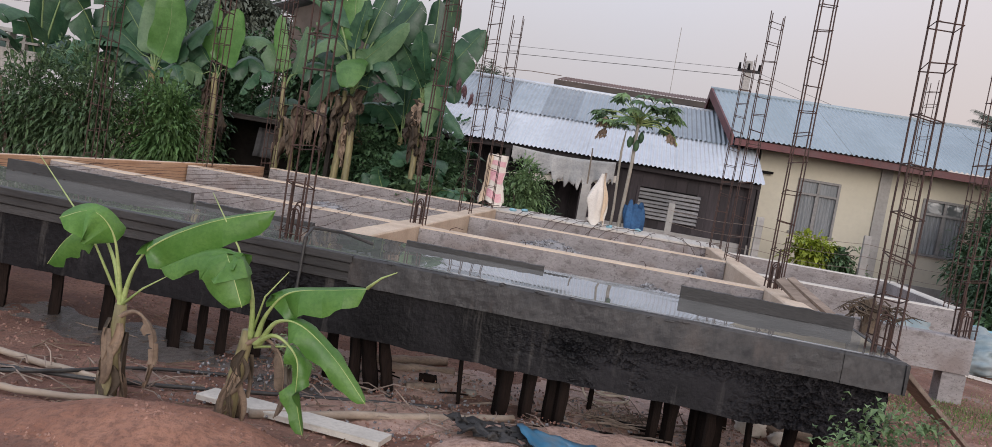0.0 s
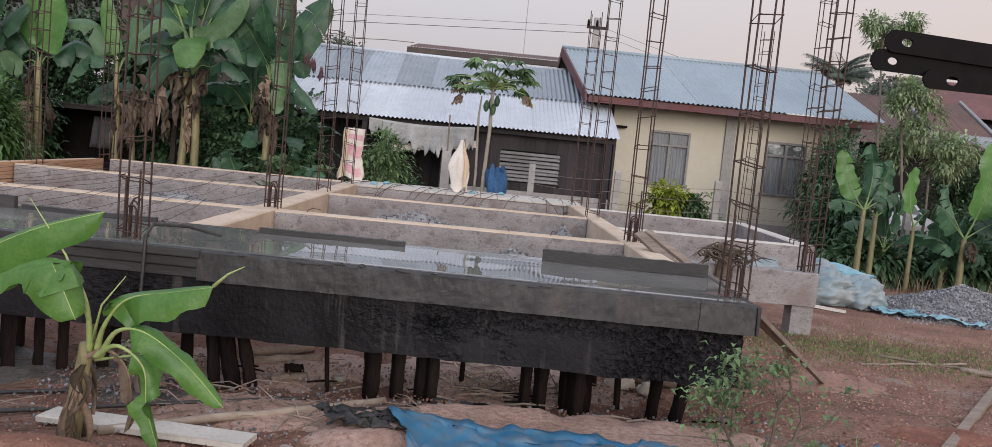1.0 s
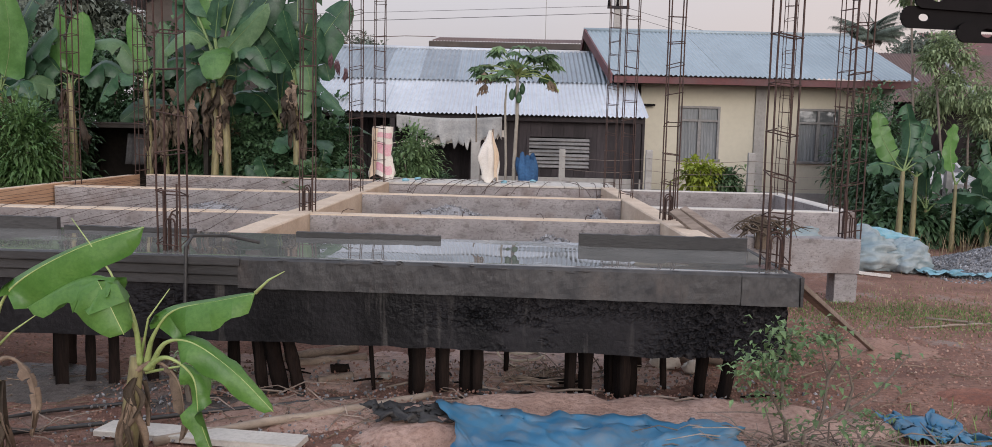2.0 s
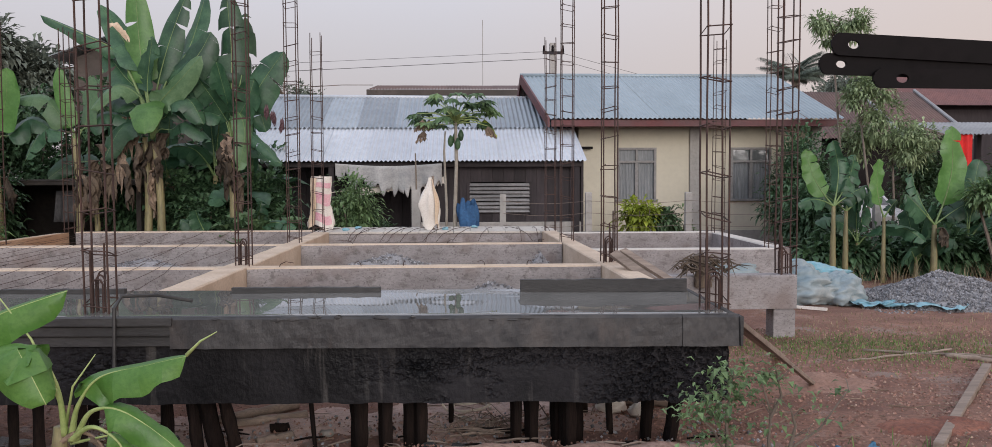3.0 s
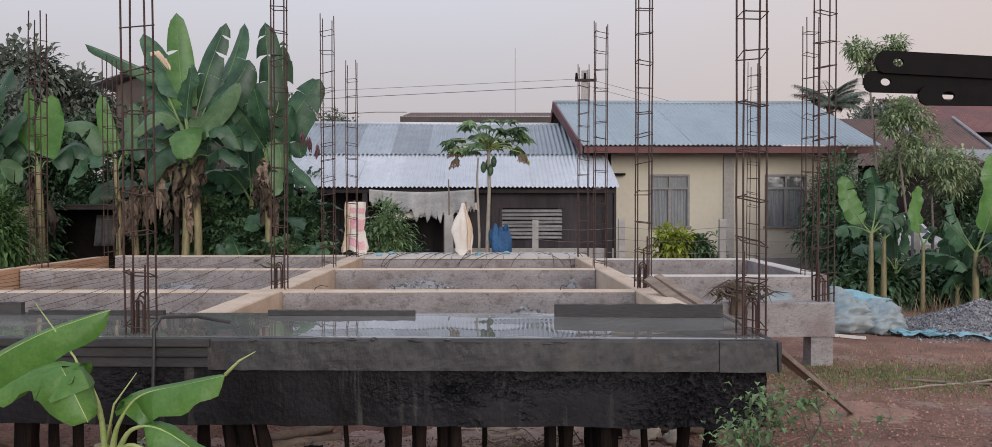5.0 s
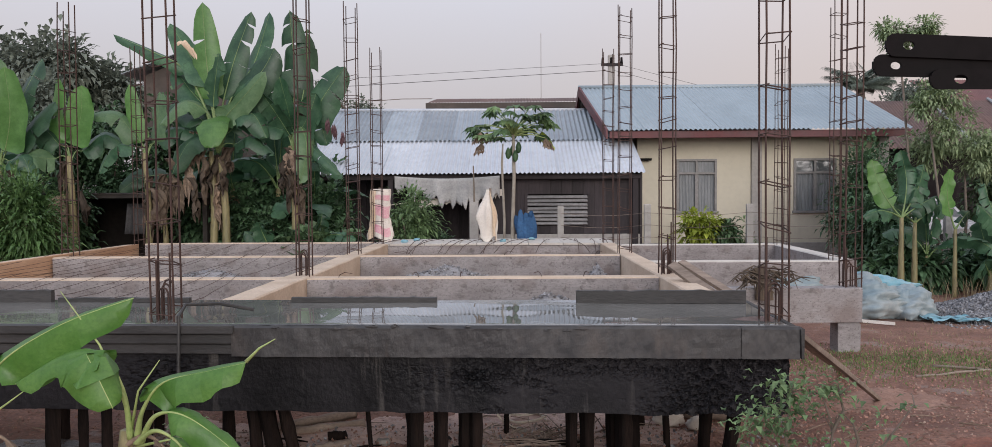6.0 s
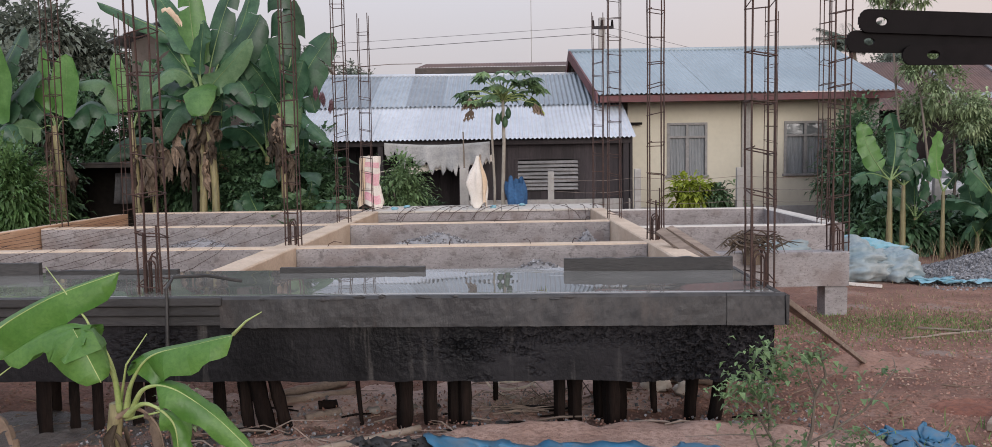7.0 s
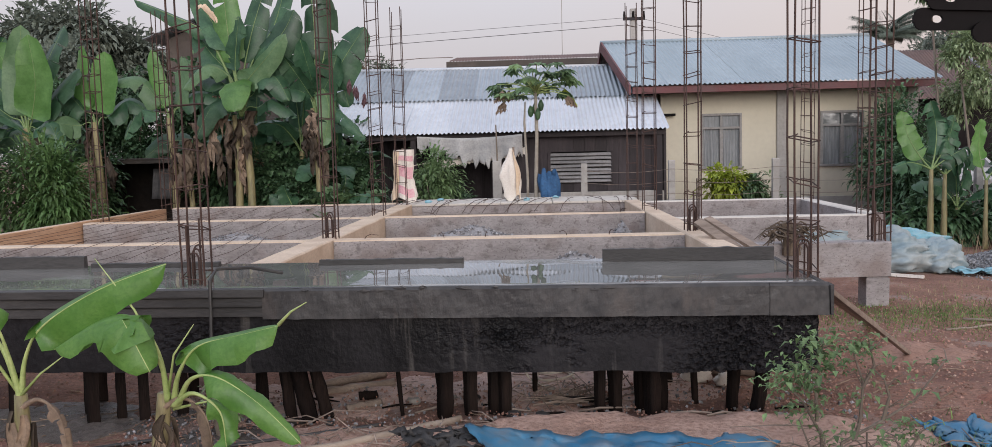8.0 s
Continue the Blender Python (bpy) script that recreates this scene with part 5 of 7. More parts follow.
def torn_cloth():
    m = Mesh()
    def f(u, v):
        x = -2.2 + 2.0 * u
        drop = 0.12 + 0.30 * math.sin(u * 2.3) + 0.28 * abs(fbm(u * 13, 1, 1.0)) + 0.05 * math.sin(u * 43)
        y = 16.3 + 0.05 * math.sin(u * 26) * v
        return (x, y, 1.83 - 0.05 * math.sin(u * 3.14) - drop * v)
    m.grid(f, 160, 8)
    ob = m.make("torn_sheet", M_CLOTH, None, (-1.2, 16.3, 1.2), True)
    tagged(ob, "ragged grey-white cloth hung under the shed eave", "cloth")
    ob.modifiers.new("thickness", "SOLIDIFY").thickness = 0.004
    m = Mesh()
    def g(u, v):
        x = -1.9 + 1.75 * u
        rag = 0.10 + 0.09 * abs(fbm(u * 30, 3, 1.0))
        return (x, 16.42 + 0.02 * math.sin(u * 30), 1.32 + 0.26 * u - rag * v)
    m.grid(g, 80, 4)
    th = empty("rag_line", (-1.5, 16.4, 1.3), "torn white strips hanging from a taut cord", "cloth")
    m.make("rags", M_SACK, th, th.location, True)
    m = Mesh()
    m.tube([(-2.3, 16.43, 1.28), (-0.75, 16.43, 1.50), (-0.2, 16.5, 1.60)], 0.008, 5)
    m.make("cord", M_ROPE, th, th.location)


torn_cloth()


def simple_roofs():
    th = empty("brown_roofed_house", (-0.3, 25, 0), "low brown house behind the shed roof", "house")
    box_part("wall", (-2.0, 24.6, 0), (3.0, 27, 3.75), M_BROWNROOF, th)
    m = Mesh()
    m.box((-2.35, 24.0, 3.86), (3.4, 24.1, 4.02), 0)
    m.make("fascia", M_BROWNROOF, th, th.location)
    corrugated(th, -2.3, 3.4, (24.0, 4.03), (27.0, 4.45), M_RUST)
    th = empty("rust_roofed_house", (11.5, 23, 0), "house with a low rusty brown corrugated roof", "house")
    box_part("wall", (9.2, 22.2, 0), (12.9, 27, 2.6), M_DARKWOOD, th)
    corrugated(th, 8.6, 12.9, (20.8, 2.50), (25.8, 4.15), M_RUST, skew=1.2)
    for x in (11.2, 12.95):
        m = Mesh()
        m.tube([(x, 20.8, 2.54), (x + 1.2, 25.8, 4.20)], 0.05, 6)
        m.make("hip_cap", M_CARPORT, th, th.location)
    th = empty("red_roofed_house", (19, 30, 0), "far house with a red sheet roof", "house")
    box_part("wall", (15.2, 29.3, 0), (24, 34, 4.24), M_DARKWOOD, th)
    corrugated(th, 14.8, 24.5, (28.6, 4.0), (32.5, 5.6), M_REDROOF, width=1.2)
    th = empty("carport", (12.2, 17.5, 0), "small carport with a grey sheet roof", "carport")
    corrugated(th, 9.5, 14.5, (16.1, 2.36), (17.3, 2.66), M_CARPORT)
    for x, y in ((10.75, 16.3), (14.2, 16.3), (10.75, 17.1), (14.2, 17.1)):
        box_part("post", (x - 0.05, y - 0.05, -0.1), (x + 0.05, y + 0.05, 2.4), M_DARKWOOD, th)
    cl = Mesh()
    cl.grid(lambda u, v: (9.66 + 0.40 * u, 16.14 + 0.03 * math.sin(u * 14 + v), 1.42 + 0.94 * v), 24, 8)
    ob = cl.make("red_cloth", M_RED, None, (10.1, 16, 1.3), True)
    ob.modifiers.new("thickness", "SOLIDIFY").thickness = 0.006
    tagged(ob, "bright red cloth hung on a line by the carport", "cloth")
    th = empty("gabled_house", (-7.0, 21, 0), "dark brown house gable behind banana plants", "house")
    m = Mesh()
    m.add([(-8.5, 20, 0), (-5.9, 20, 0), (-5.9, 20, 3.9), (-7.6, 20, 4.65), (-8.5, 20, 4.3), (-8.5, 25, 0), (-5.9, 25, 0), (-5.9, 25, 3.9), (-7.6, 25, 4.65), (-8.5, 25, 4.3)],
          [(0, 1, 2, 3, 4), (9, 8, 7, 6, 5), (1, 6, 7, 2), (5, 0, 4, 9)])
    m.make("wall", M_BROWNROOF, th, th.location)
    for a, b in (((-7.6, 4.73), (-5.5, 3.8)), ((-7.6, 4.73), (-8.9, 4.27))):
        m = Mesh()
        m.grid(lambda u, v: (a[0] + (b[0] - a[0]) * u, 19.6 + 5.8 * v, a[1] + (b[1] - a[1]) * u + 0.015 * math.sin(v * 300)), 3, 150)
        ob = m.make("roof_sheet", M_ZINC_OLD, th, th.location)
        ob.modifiers.new("thickness", "SOLIDIFY").thickness = 0.02
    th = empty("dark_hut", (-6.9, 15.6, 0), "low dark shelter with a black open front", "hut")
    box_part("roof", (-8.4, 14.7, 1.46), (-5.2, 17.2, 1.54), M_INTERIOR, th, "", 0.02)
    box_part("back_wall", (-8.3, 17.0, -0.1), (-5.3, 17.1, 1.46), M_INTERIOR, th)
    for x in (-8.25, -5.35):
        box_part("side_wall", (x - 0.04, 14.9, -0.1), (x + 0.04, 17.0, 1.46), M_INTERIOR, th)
    m = Mesh()
    m.grid(lambda u, v: (-6.95 + 0.35 * u + 0.06 * v, 15.3 + 0.05 * math.sin(u * 9), 0.80 + 0.55 * v), 12, 6)
    ob = m.make("hung_cloth", M_FRAMEDARK, None, (-6.8, 15.3, 0.8), True)
    ob.modifiers.new("thickness", "SOLIDIFY").thickness = 0.01
    tagged(ob, "grey cloth hung inside the dark shelter", "cloth")
    th = empty("block_wall", (-11.1, 12.8, 0), "grey block wall topped with vent blocks", "wall", kind="structure")
    box_part("wall", (-14.1, 12.6, -0.2), (-9.65, 12.75, 1.95), M_PLASTER, th)
    for i in range(16):
        x0 = -14.1 + 0.28 * i
        for lo, hi in (((x0, 12.6, 1.95), (x0 + 0.05, 12.75, 2.2)), ((x0 + 0.05, 12.6, 2.05), (x0 + 0.28, 12.75, 2.09))):
            box_part("vent_block", lo, hi, M_PLASTER, th)
    box_part("coping", (-14.1, 12.58, 2.2), (-9.6, 12.77, 2.27), M_PLASTER, th)


simple_roofs()


def fence():
    th = empty("wire_fence", (2.5, 15, 0), "barbed wire fence with square concrete posts", "fence")
    xs = (0.88, 2.39, 4.17, 6.2, 7.6)
    for x in xs:
        m = Mesh()
        m.box((x - 0.055, 14.94, -0.1), (x + 0.055, 15.05, 1.27 + random.uniform(-0.02, 0.05)), 0, 0.004)
        m.make("post", M_PLASTER, th, th.location)
    for z in (0.72, 0.93, 1.14):
        m = Mesh()
        pts = []
        for i in range(len(xs) - 1):
            for k in range(6):
                u = k / 6
                pts.append((xs[i] + (xs[i + 1] - xs[i]) * u, 14.93, z - 0.05 * math.sin(math.pi * u)))
        m.tube(pts, 0.004, 4)
        m.make("wire", M_WIRE, th, th.location)


fence()
p = Mesh()
p.tube([(-0.62, 14.75, -0.1), (-0.61, 14.75, 0.9), (-0.63, 14.75, 1.97)], [0.022, 0.02, 0.012], 7, wobble=0.1)
tagged(p.make("wooden_stake", M_BARK, None, (-0.62, 14.75, 0)), "thin grey wooden stake", "stake")
p = Mesh()
p.box((-0.70, 14.68, -0.1), (-0.55, 14.82, 1.35), 0, 0.006)
tagged(p.make("fence_post", M_PLASTER, None, (-0.62, 14.7, 0)), "weathered grey fence post", "post")


def power_line():
    th = empty("power_pole", (3.52, 30, 0), "grey concrete power pole with insulators", "power pole")
    m = Mesh()
    m.box((3.40, 29.9, 0), (3.62, 30.1, 6.25))
    m.make("pole", M_PLASTER, th, th.location)
    box_part("cross_arm", (3.15, 29.86, 5.85), (3.90, 29.9, 5.95), M_DARKWOOD, th)
    for x in (3.2, 3.5, 3.85):
        m = Mesh()
        m.tube([(x, 29.88, 5.95), (x, 29.88, 6.15)], [0.05, 0.035], 7)
        m.make("insulator", M_BLACK, th, th.location)
    for k, (a, b, r) in enumerate((((-40, 30, 4.3), (3.5, 29.88, 5.95), 0.006), ((-40, 30, 3.9), (3.3, 29.88, 5.70), 0.009), ((3.6, 29.88, 5.95), (16, 33, 3.6), 0.006), ((3.6, 29.88, 5.7), (16, 33, 3.3), 0.006))):
        m = Mesh()
        A, B = Vector(a), Vector(b)
        m.tube([A.lerp(B, i / 16) - Vector((0, 0, 0.15 * math.sin(math.pi * i / 16))) for i in range(17)], r, 4)
        tagged(m.make("power_wire", M_HOSE, None, a), "thin dark overhead power wire", "wire", "power wires")
    m = Mesh()
    m.tube([(1.15, 32, 0), (1.15, 32, 7.4)], 0.012, 5)
    tagged(m.make("aerial_mast", M_PLASTER, None, (1.15, 32, 0)), "thin pale radio mast far behind the roofs", "mast")
    th = empty("roof_rail", (-3.0, 25.5, 4.0), "thin bent metal rail above the roofs", "rail")
    m = Mesh()
    m.tube([(-4.9, 25.5, 0), (-4.9, 25.5, 4.35), (-4.0, 25.5, 4.25), (-3.2, 25.5, 4.30), (-2.3, 25.5, 4.30)], 0.012, 5)
    m.make("rail", M_WIRE, th, th.location)


power_line()


def car():
    th = empty("parked_car", (9.15, 19.4, 0), "white parked car behind banana plants", "car")
    at = th.location
    m = Mesh()
    prof = [(17.9, 0.32), (17.86, 0.70), (18.75, 0.88), (19.25, 1.30), (20.3, 1.34), (20.9, 0.95), (21.2, 0.88), (21.2, 0.32)]
    n = len(prof)
    vs = [(9.15 + k * (0.76 if z < 1.1 else 0.58), y, z) for k in (-1, 1) for y, z in prof]
    m.add(vs, [tuple(range(n - 1, -1, -1)), tuple(range(n, 2 * n))] + [(i, (i + 1) % n, n + (i + 1) % n, n + i) for i in range(n)])
    m.make("body", M_CAR, th, at)
    g = Mesh()
    g.add([(9.15 - 0.66, 18.79, 0.925), (9.15 + 0.66, 18.79, 0.925), (9.15 + 0.53, 19.20, 1.268), (9.15 - 0.53, 19.20, 1.268)], [(0, 1, 2, 3)])
    g.make("windscreen", M_GLASS, th, at)
    box_part("grille", (8.82, 17.84, 0.46), (9.48, 17.872, 0.60), M_TYRE, th)
    for x in (-0.58, 0.58):
        box_part("headlight", (9.15 + x - 0.13, 17.83, 0.56), (9.15 + x + 0.13, 17.88, 0.69), M_GLASS, th)
    for x in (-0.74, 0.58):
        for y in (18.5, 20.5):
            w = Mesh()
            w.tube([(9.15 + x, y, 0.30), (9.15 + x + 0.16, y, 0.30)], 0.30, 16)
            w.make("wheel", M_TYRE, th, at)


car()

# ---- sacks and nets at the rear slab ----


def draped_sack(x, y, z0, h, wtop, wbot, bulge, seed, bands, label, stake):
    th = empty("sack_on_stake", (x, y, z0), label, "sack")
    at = th.location
    m = Mesh()
    def f(u, v):
        a = u * 2 * math.pi
        w = wbot + (wtop - wbot) * v ** 0.8 + bulge * math.sin(math.pi * v) ** 1.5
        w *= 1 - 4.0 * bulge * math.cos(a)
        k = 1 + 0.25 * noise.noise(Vector((math.cos(a) * 1.6 + seed, math.sin(a) * 1.6, v * 2.0))) + 0.06 * math.sin(a * 4 + seed + 5 * v)
        k += 0.16 * noise.noise(Vector((math.cos(a) * 4 + seed, math.sin(a) * 4, v * 7))) + 0.10 * math.sin(v * 8 + seed)
        hem = 0.05 * math.sin(a * 3 + seed) * (1 - v)
        return (x + math.cos(a) * w * k + 0.03 * v * math.sin(seed), y + math.sin(a) * w * 0.6 * k, z0 + hem + 0.04 + (h - 0.04) * v)
    m.grid(f, 48, 16)
    m.make("sack", M_SACK, th, at, True)
    if bands:
        for z, hh in bands:
            b = Mesh()
            b.grid(lambda u, v: tuple(Vector(f(0.58 + 0.34 * u, z + hh * v)) + Vector((0, -0.010, 0))), 14, 4)
            b.make("printed_band", M_PINK, th, at, True, "faded pink print")
    b = Mesh()
    def g(u, v):
        p = Vector(f(stake + 0.16 * u, v * 0.97))
        return p + Vector((0, -0.03 - 0.03 * math.sin(u * 3.14), 0))
    b.grid(g, 8, 14)
    b.make("stained_fold", M_SACK_TAN, th, at, True, "tan stained fold")
    s = Mesh()
    s.tube([(x, y, z0), (x, y, z0 + h + 0.02)], 0.02, 6)
    s.make("stake", M_WOOD, th, at)


draped_sack(-2.07, 13.55, 0.735, 0.84, 0.14, 0.19, 0.0, 1.0, ((0.10, 0.16), (0.45, 0.22), (0.78, 0.1)), "white woven sack with pink print pulled over a stake", 0.52)
draped_sack(-0.31, 13.5, 0.735, 0.82, 0.03, 0.14, 0.07, 4.4, (), "white and tan woven sack hung to a point on a stake", 0.80)
for k, (x, y) in enumerate(((-1.5, 13.7), (0.35, 13.8), (-1.65, 13.3), (-0.12, 13.35))):
    lump("plastic_scrap", (x, y, 0.755), (0.06, 0.04, 0.03), M_TARP_BLUE, "small bright blue plastic scrap on the slab", "scrap", k, 5, group="blue caps")


def net_bundle():
    th = empty("blue_net_bundle", (0.27, 14.7, 0), "upright bundle of dark blue netting", "net")
    m = Mesh()
    def f(u, v):
        a = u * 2 * math.pi
        k = 1 + 0.2 * noise.noise(Vector((math.cos(a) * 3, math.sin(a) * 3, v * 3)))
        k *= 1.05 - 0.35 * v + 0.12 * math.sin(v * 9 + a * 2) + 0.10 * math.sin(a * 7)
        return (0.27 + 0.19 * k * math.cos(a) + 0.03 * math.sin(v * 4), 14.7 + 0.15 * k * math.sin(a), -0.02 + 1.13 * v + (0.07 * math.sin(a * 2) + 0.04 * math.sin(a * 5)) * v)
    m.grid(f, 40, 16)
    m.make("net", M_NETTING, th, th.location, True)


net_bundle()

# ---- black iron bracket beside the camera ----


def bracket():
    th = empty("iron_bracket", (1.5, 1.5, 0), "black iron bracket with bolt holes on a post", "bracket")
    at = th.location
    def strap(name, x0, z0, x1, z1, w, holes, y):
        m = Mesh()
        d = Vector((x1 - x0, 0, z1 - z0)).normalized()
        up = Vector((-d.z, 0, d.x))
        o = Vector((x0, y, z0))
        cur = 0.0
        L = math.hypot(x1 - x0, z1 - z0)
        t = 0.006
        def slab(a, b, lo, hi):
            q = [o + d * a + up * lo, o + d * b + up * lo, o + d * b + up * hi, o + d * a + up * hi]
            q2 = [p + Vector((0, t, 0)) for p in q]
            m.add(q + q2, [(0, 1, 2, 3), (7, 6, 5, 4), (0, 4, 5, 1), (3, 2, 6, 7), (0, 3, 7, 4), (1, 5, 6, 2)])
        for q in range(6):
            a = 0.016 * q / 6
            hh = w / 2 * math.sqrt(max(0.05, 1 - ((a + 0.0027) / 0.017) ** 2))
            slab(-a - 0.016 / 6, -a, -hh, hh)
        for c, r in holes:
            slab(cur, c - r, -w / 2, w / 2)
            k = 12
            for i in range(k):
                a0, a1 = math.pi * (1 - i / k), math.pi * (1 - (i + 1) / k)
                for s in (1, -1):
                    p = [(c + r * math.cos(a0), s * r * 0.7 * math.sin(a0)), (c + r * math.cos(a1), s * r * 0.7 * math.sin(a1)), (c + r * math.cos(a1), s * w / 2), (c + r * math.cos(a0), s * w / 2)]
                    q = [o + d * a + up * b for a, b in p]
                    q2 = [v + Vector((0, t, 0)) for v in q]
                    m.add(q + q2, [(0, 1, 2, 3), (7, 6, 5, 4), (0, 4, 5, 1), (3, 2, 6, 7)])
            cur = c + r
        slab(cur, L, -w / 2, w / 2)
        m.make(name, M_BLACK, th, at)
    strap("upper_strap", 0.722, 1.764, 1.5, 1.725, 0.042, ((0.026, 0.011),), 1.490)
    strap("middle_strap", 0.702, 1.728, 1.5, 1.706, 0.040, ((0.026, 0.010),), 1.497)
    strap("lower_strap", 0.800, 1.700, 1.5, 1.694, 0.036, ((0.040, 0.012),), 1.484)
    p = Mesh()
    p.tube([(1.5, 1.5, -0.2), (1.5, 1.5, 2.0)], 0.04, 8)
    p.make("post", M_BLACK, th, at)


bracket()

# ---- plants ----


def banana_leaf(parent, at, path, width, material, torn=0.25, fold=0.35, hang=(0, 0, -1), seed=0, start=0.25, rib_mat=None, name="leaf", face=None):
    """One banana leaf: a rib along a path, two half blades folded along it and torn between the veins."""
    pts = [Vector(p) for p in path]
    out = []
    for i in range(len(pts) - 1):
        p0, p1, p2, p3 = [pts[max(0, min(len(pts) - 1, i + j))] for j in (-1, 0, 1, 2)]
        for k in range(6):
            u = k / 6
            out.append(0.5 * ((2 * p1) + (p2 - p0) * u + (2 * p0 - 5 * p1 + 4 * p2 - p3) * u * u + (3 * p1 - p0 - 3 * p2 + p3) * u ** 3))
    out.append(pts[-1])
    n = len(out) - 1
    L = sum((out[i + 1] - out[i]).length for i in range(n))
    m = Mesh()
    i0 = int(n * start)
    rnd = random.Random(seed)
    fr = []
    ref = Vector(face) if face else Vector((math.sin(seed * 1.7), math.cos(seed * 2.3), 0.9))
    for i in range(n + 1):
        d = (out[min(i + 1, n)] - out[max(i - 1, 0)]).normalized()
        s = d.cross(ref)
        s = s.normalized() if s.length > 0.1 else Vector((1, 0, 0))
        up = s.cross(d)
        if up.z < 0:
            up = -up
        u = (i - i0) / max(1, n - i0)
        w = 0.0 if i < i0 else width * 0.5 * min(1.0, (u / 0.12) ** 0.6 if u > 0 else 0.0) * (max(0.0, 1 - u ** 3.2)) ** 0.6
        fr.append((out[i], s, up, w))
    for side in (-1, 1):
        sag = fold * rnd.uniform(0.6, 1.4)
        i = i0
        while i < n:
            run = rnd.choice((2, 3, 4, 6)) if rnd.random() < torn else 3
            j = min(n, i + run)
            gap = 0.12 if rnd.random() < torn else 0.0
            dsag = rnd.uniform(-0.25, 0.35) * torn * 2
            vs, fs = [], []
            for k in range(i, j + 1):
                c, s, up, w = fr[k]
                q = w * (1 - gap * (k == j))
                f = sag + dsag
                th = min(1.4, f)
                d = s.cross(up)
                down = (Vector((0, 0, -0.25 - 0.75 * (1 - abs(d.z)))) - up * (0.2 + 0.8 * abs(d.z))).normalized()
                mid = c + s * side * q * 0.55 * math.cos(th * 0.6) + up * q * 0.08 + down * q * 0.5 * math.sin(th * 0.6)
                tip = c + s * side * q * math.cos(th) + down * q * math.sin(th) + up * 0.02 * math.sin(k * 1.3 + seed) * (q > 0.05)
                if k == j and gap:
                    d = (fr[i][0] - fr[k][0]) * 0.12
                    mid, tip = mid + d, tip + d
                vs += [c, mid, tip]
            for k in range(j - i):
                a = 3 * k
                fs += [(a, a + 3, a + 4, a + 1), (a + 1, a + 4, a + 5, a + 2)] if side > 0 else [(a + 1, a + 4, a + 3, a), (a + 2, a + 5, a + 4, a + 1)]
            m.add(vs, fs)
            i = j
    leaf = m.make(name, material, parent, at, True)
    r = Mesh()
    r.tube([p - Vector((0, 0, 0.004)) for p in out], [max(0.0025, (0.018 if L < 1.4 else 0.0122 * L) * (1 - 0.88 * i / n) ** (2.3 if L < 1.4 else 1.3)) for i in range(n + 1)], 5)
    rb = r.make("midrib", rib_mat or M_RIB, leaf, at, True)
    return leaf


def hanging_dead(parent, at, x, y, z, l, seed):
    """A withered leaf: a narrow pleated strip that hangs close to the stem, with a ragged end."""
    rnd = random.Random(seed)
    a = rnd.uniform(0, 6.28)
    m = Mesh()
    c, s = math.cos(a), math.sin(a)
    half = rnd.uniform(0.06, 0.15)
    kick = rnd.uniform(-0.10, 0.06)
    def f(u, v):
        o = 0.06 + 0.09 * math.sin(min(1.0, v * 2.2) * 1.6) + kick * v
        w = half * (0.25 + 0.9 * math.sin(0.3 + v * 2.0)) * (u - 0.5) * 2 + 0.07 * noise.noise(Vector((seed, v * 3, u)))
        k = 0.025 * math.cos(u * 17) + 0.09 * noise.noise(Vector((u * 4 + seed, v * 5, 0)))
        end = l * (0.55 + 0.7 * abs(noise.noise(Vector((u * 8 + seed, 2.3, 0)))))
        return (x + c * (o + k) - s * w, y + s * (o + k) + c * w, z - end * v + 0.06 * math.sin(min(1.0, v * 3) * 3.14))
    m.grid(f, 16, 14)
    m.make("dead_leaf", M_DEAD_DARK if rnd.random() < 0.7 else M_DEAD, parent, at, True)


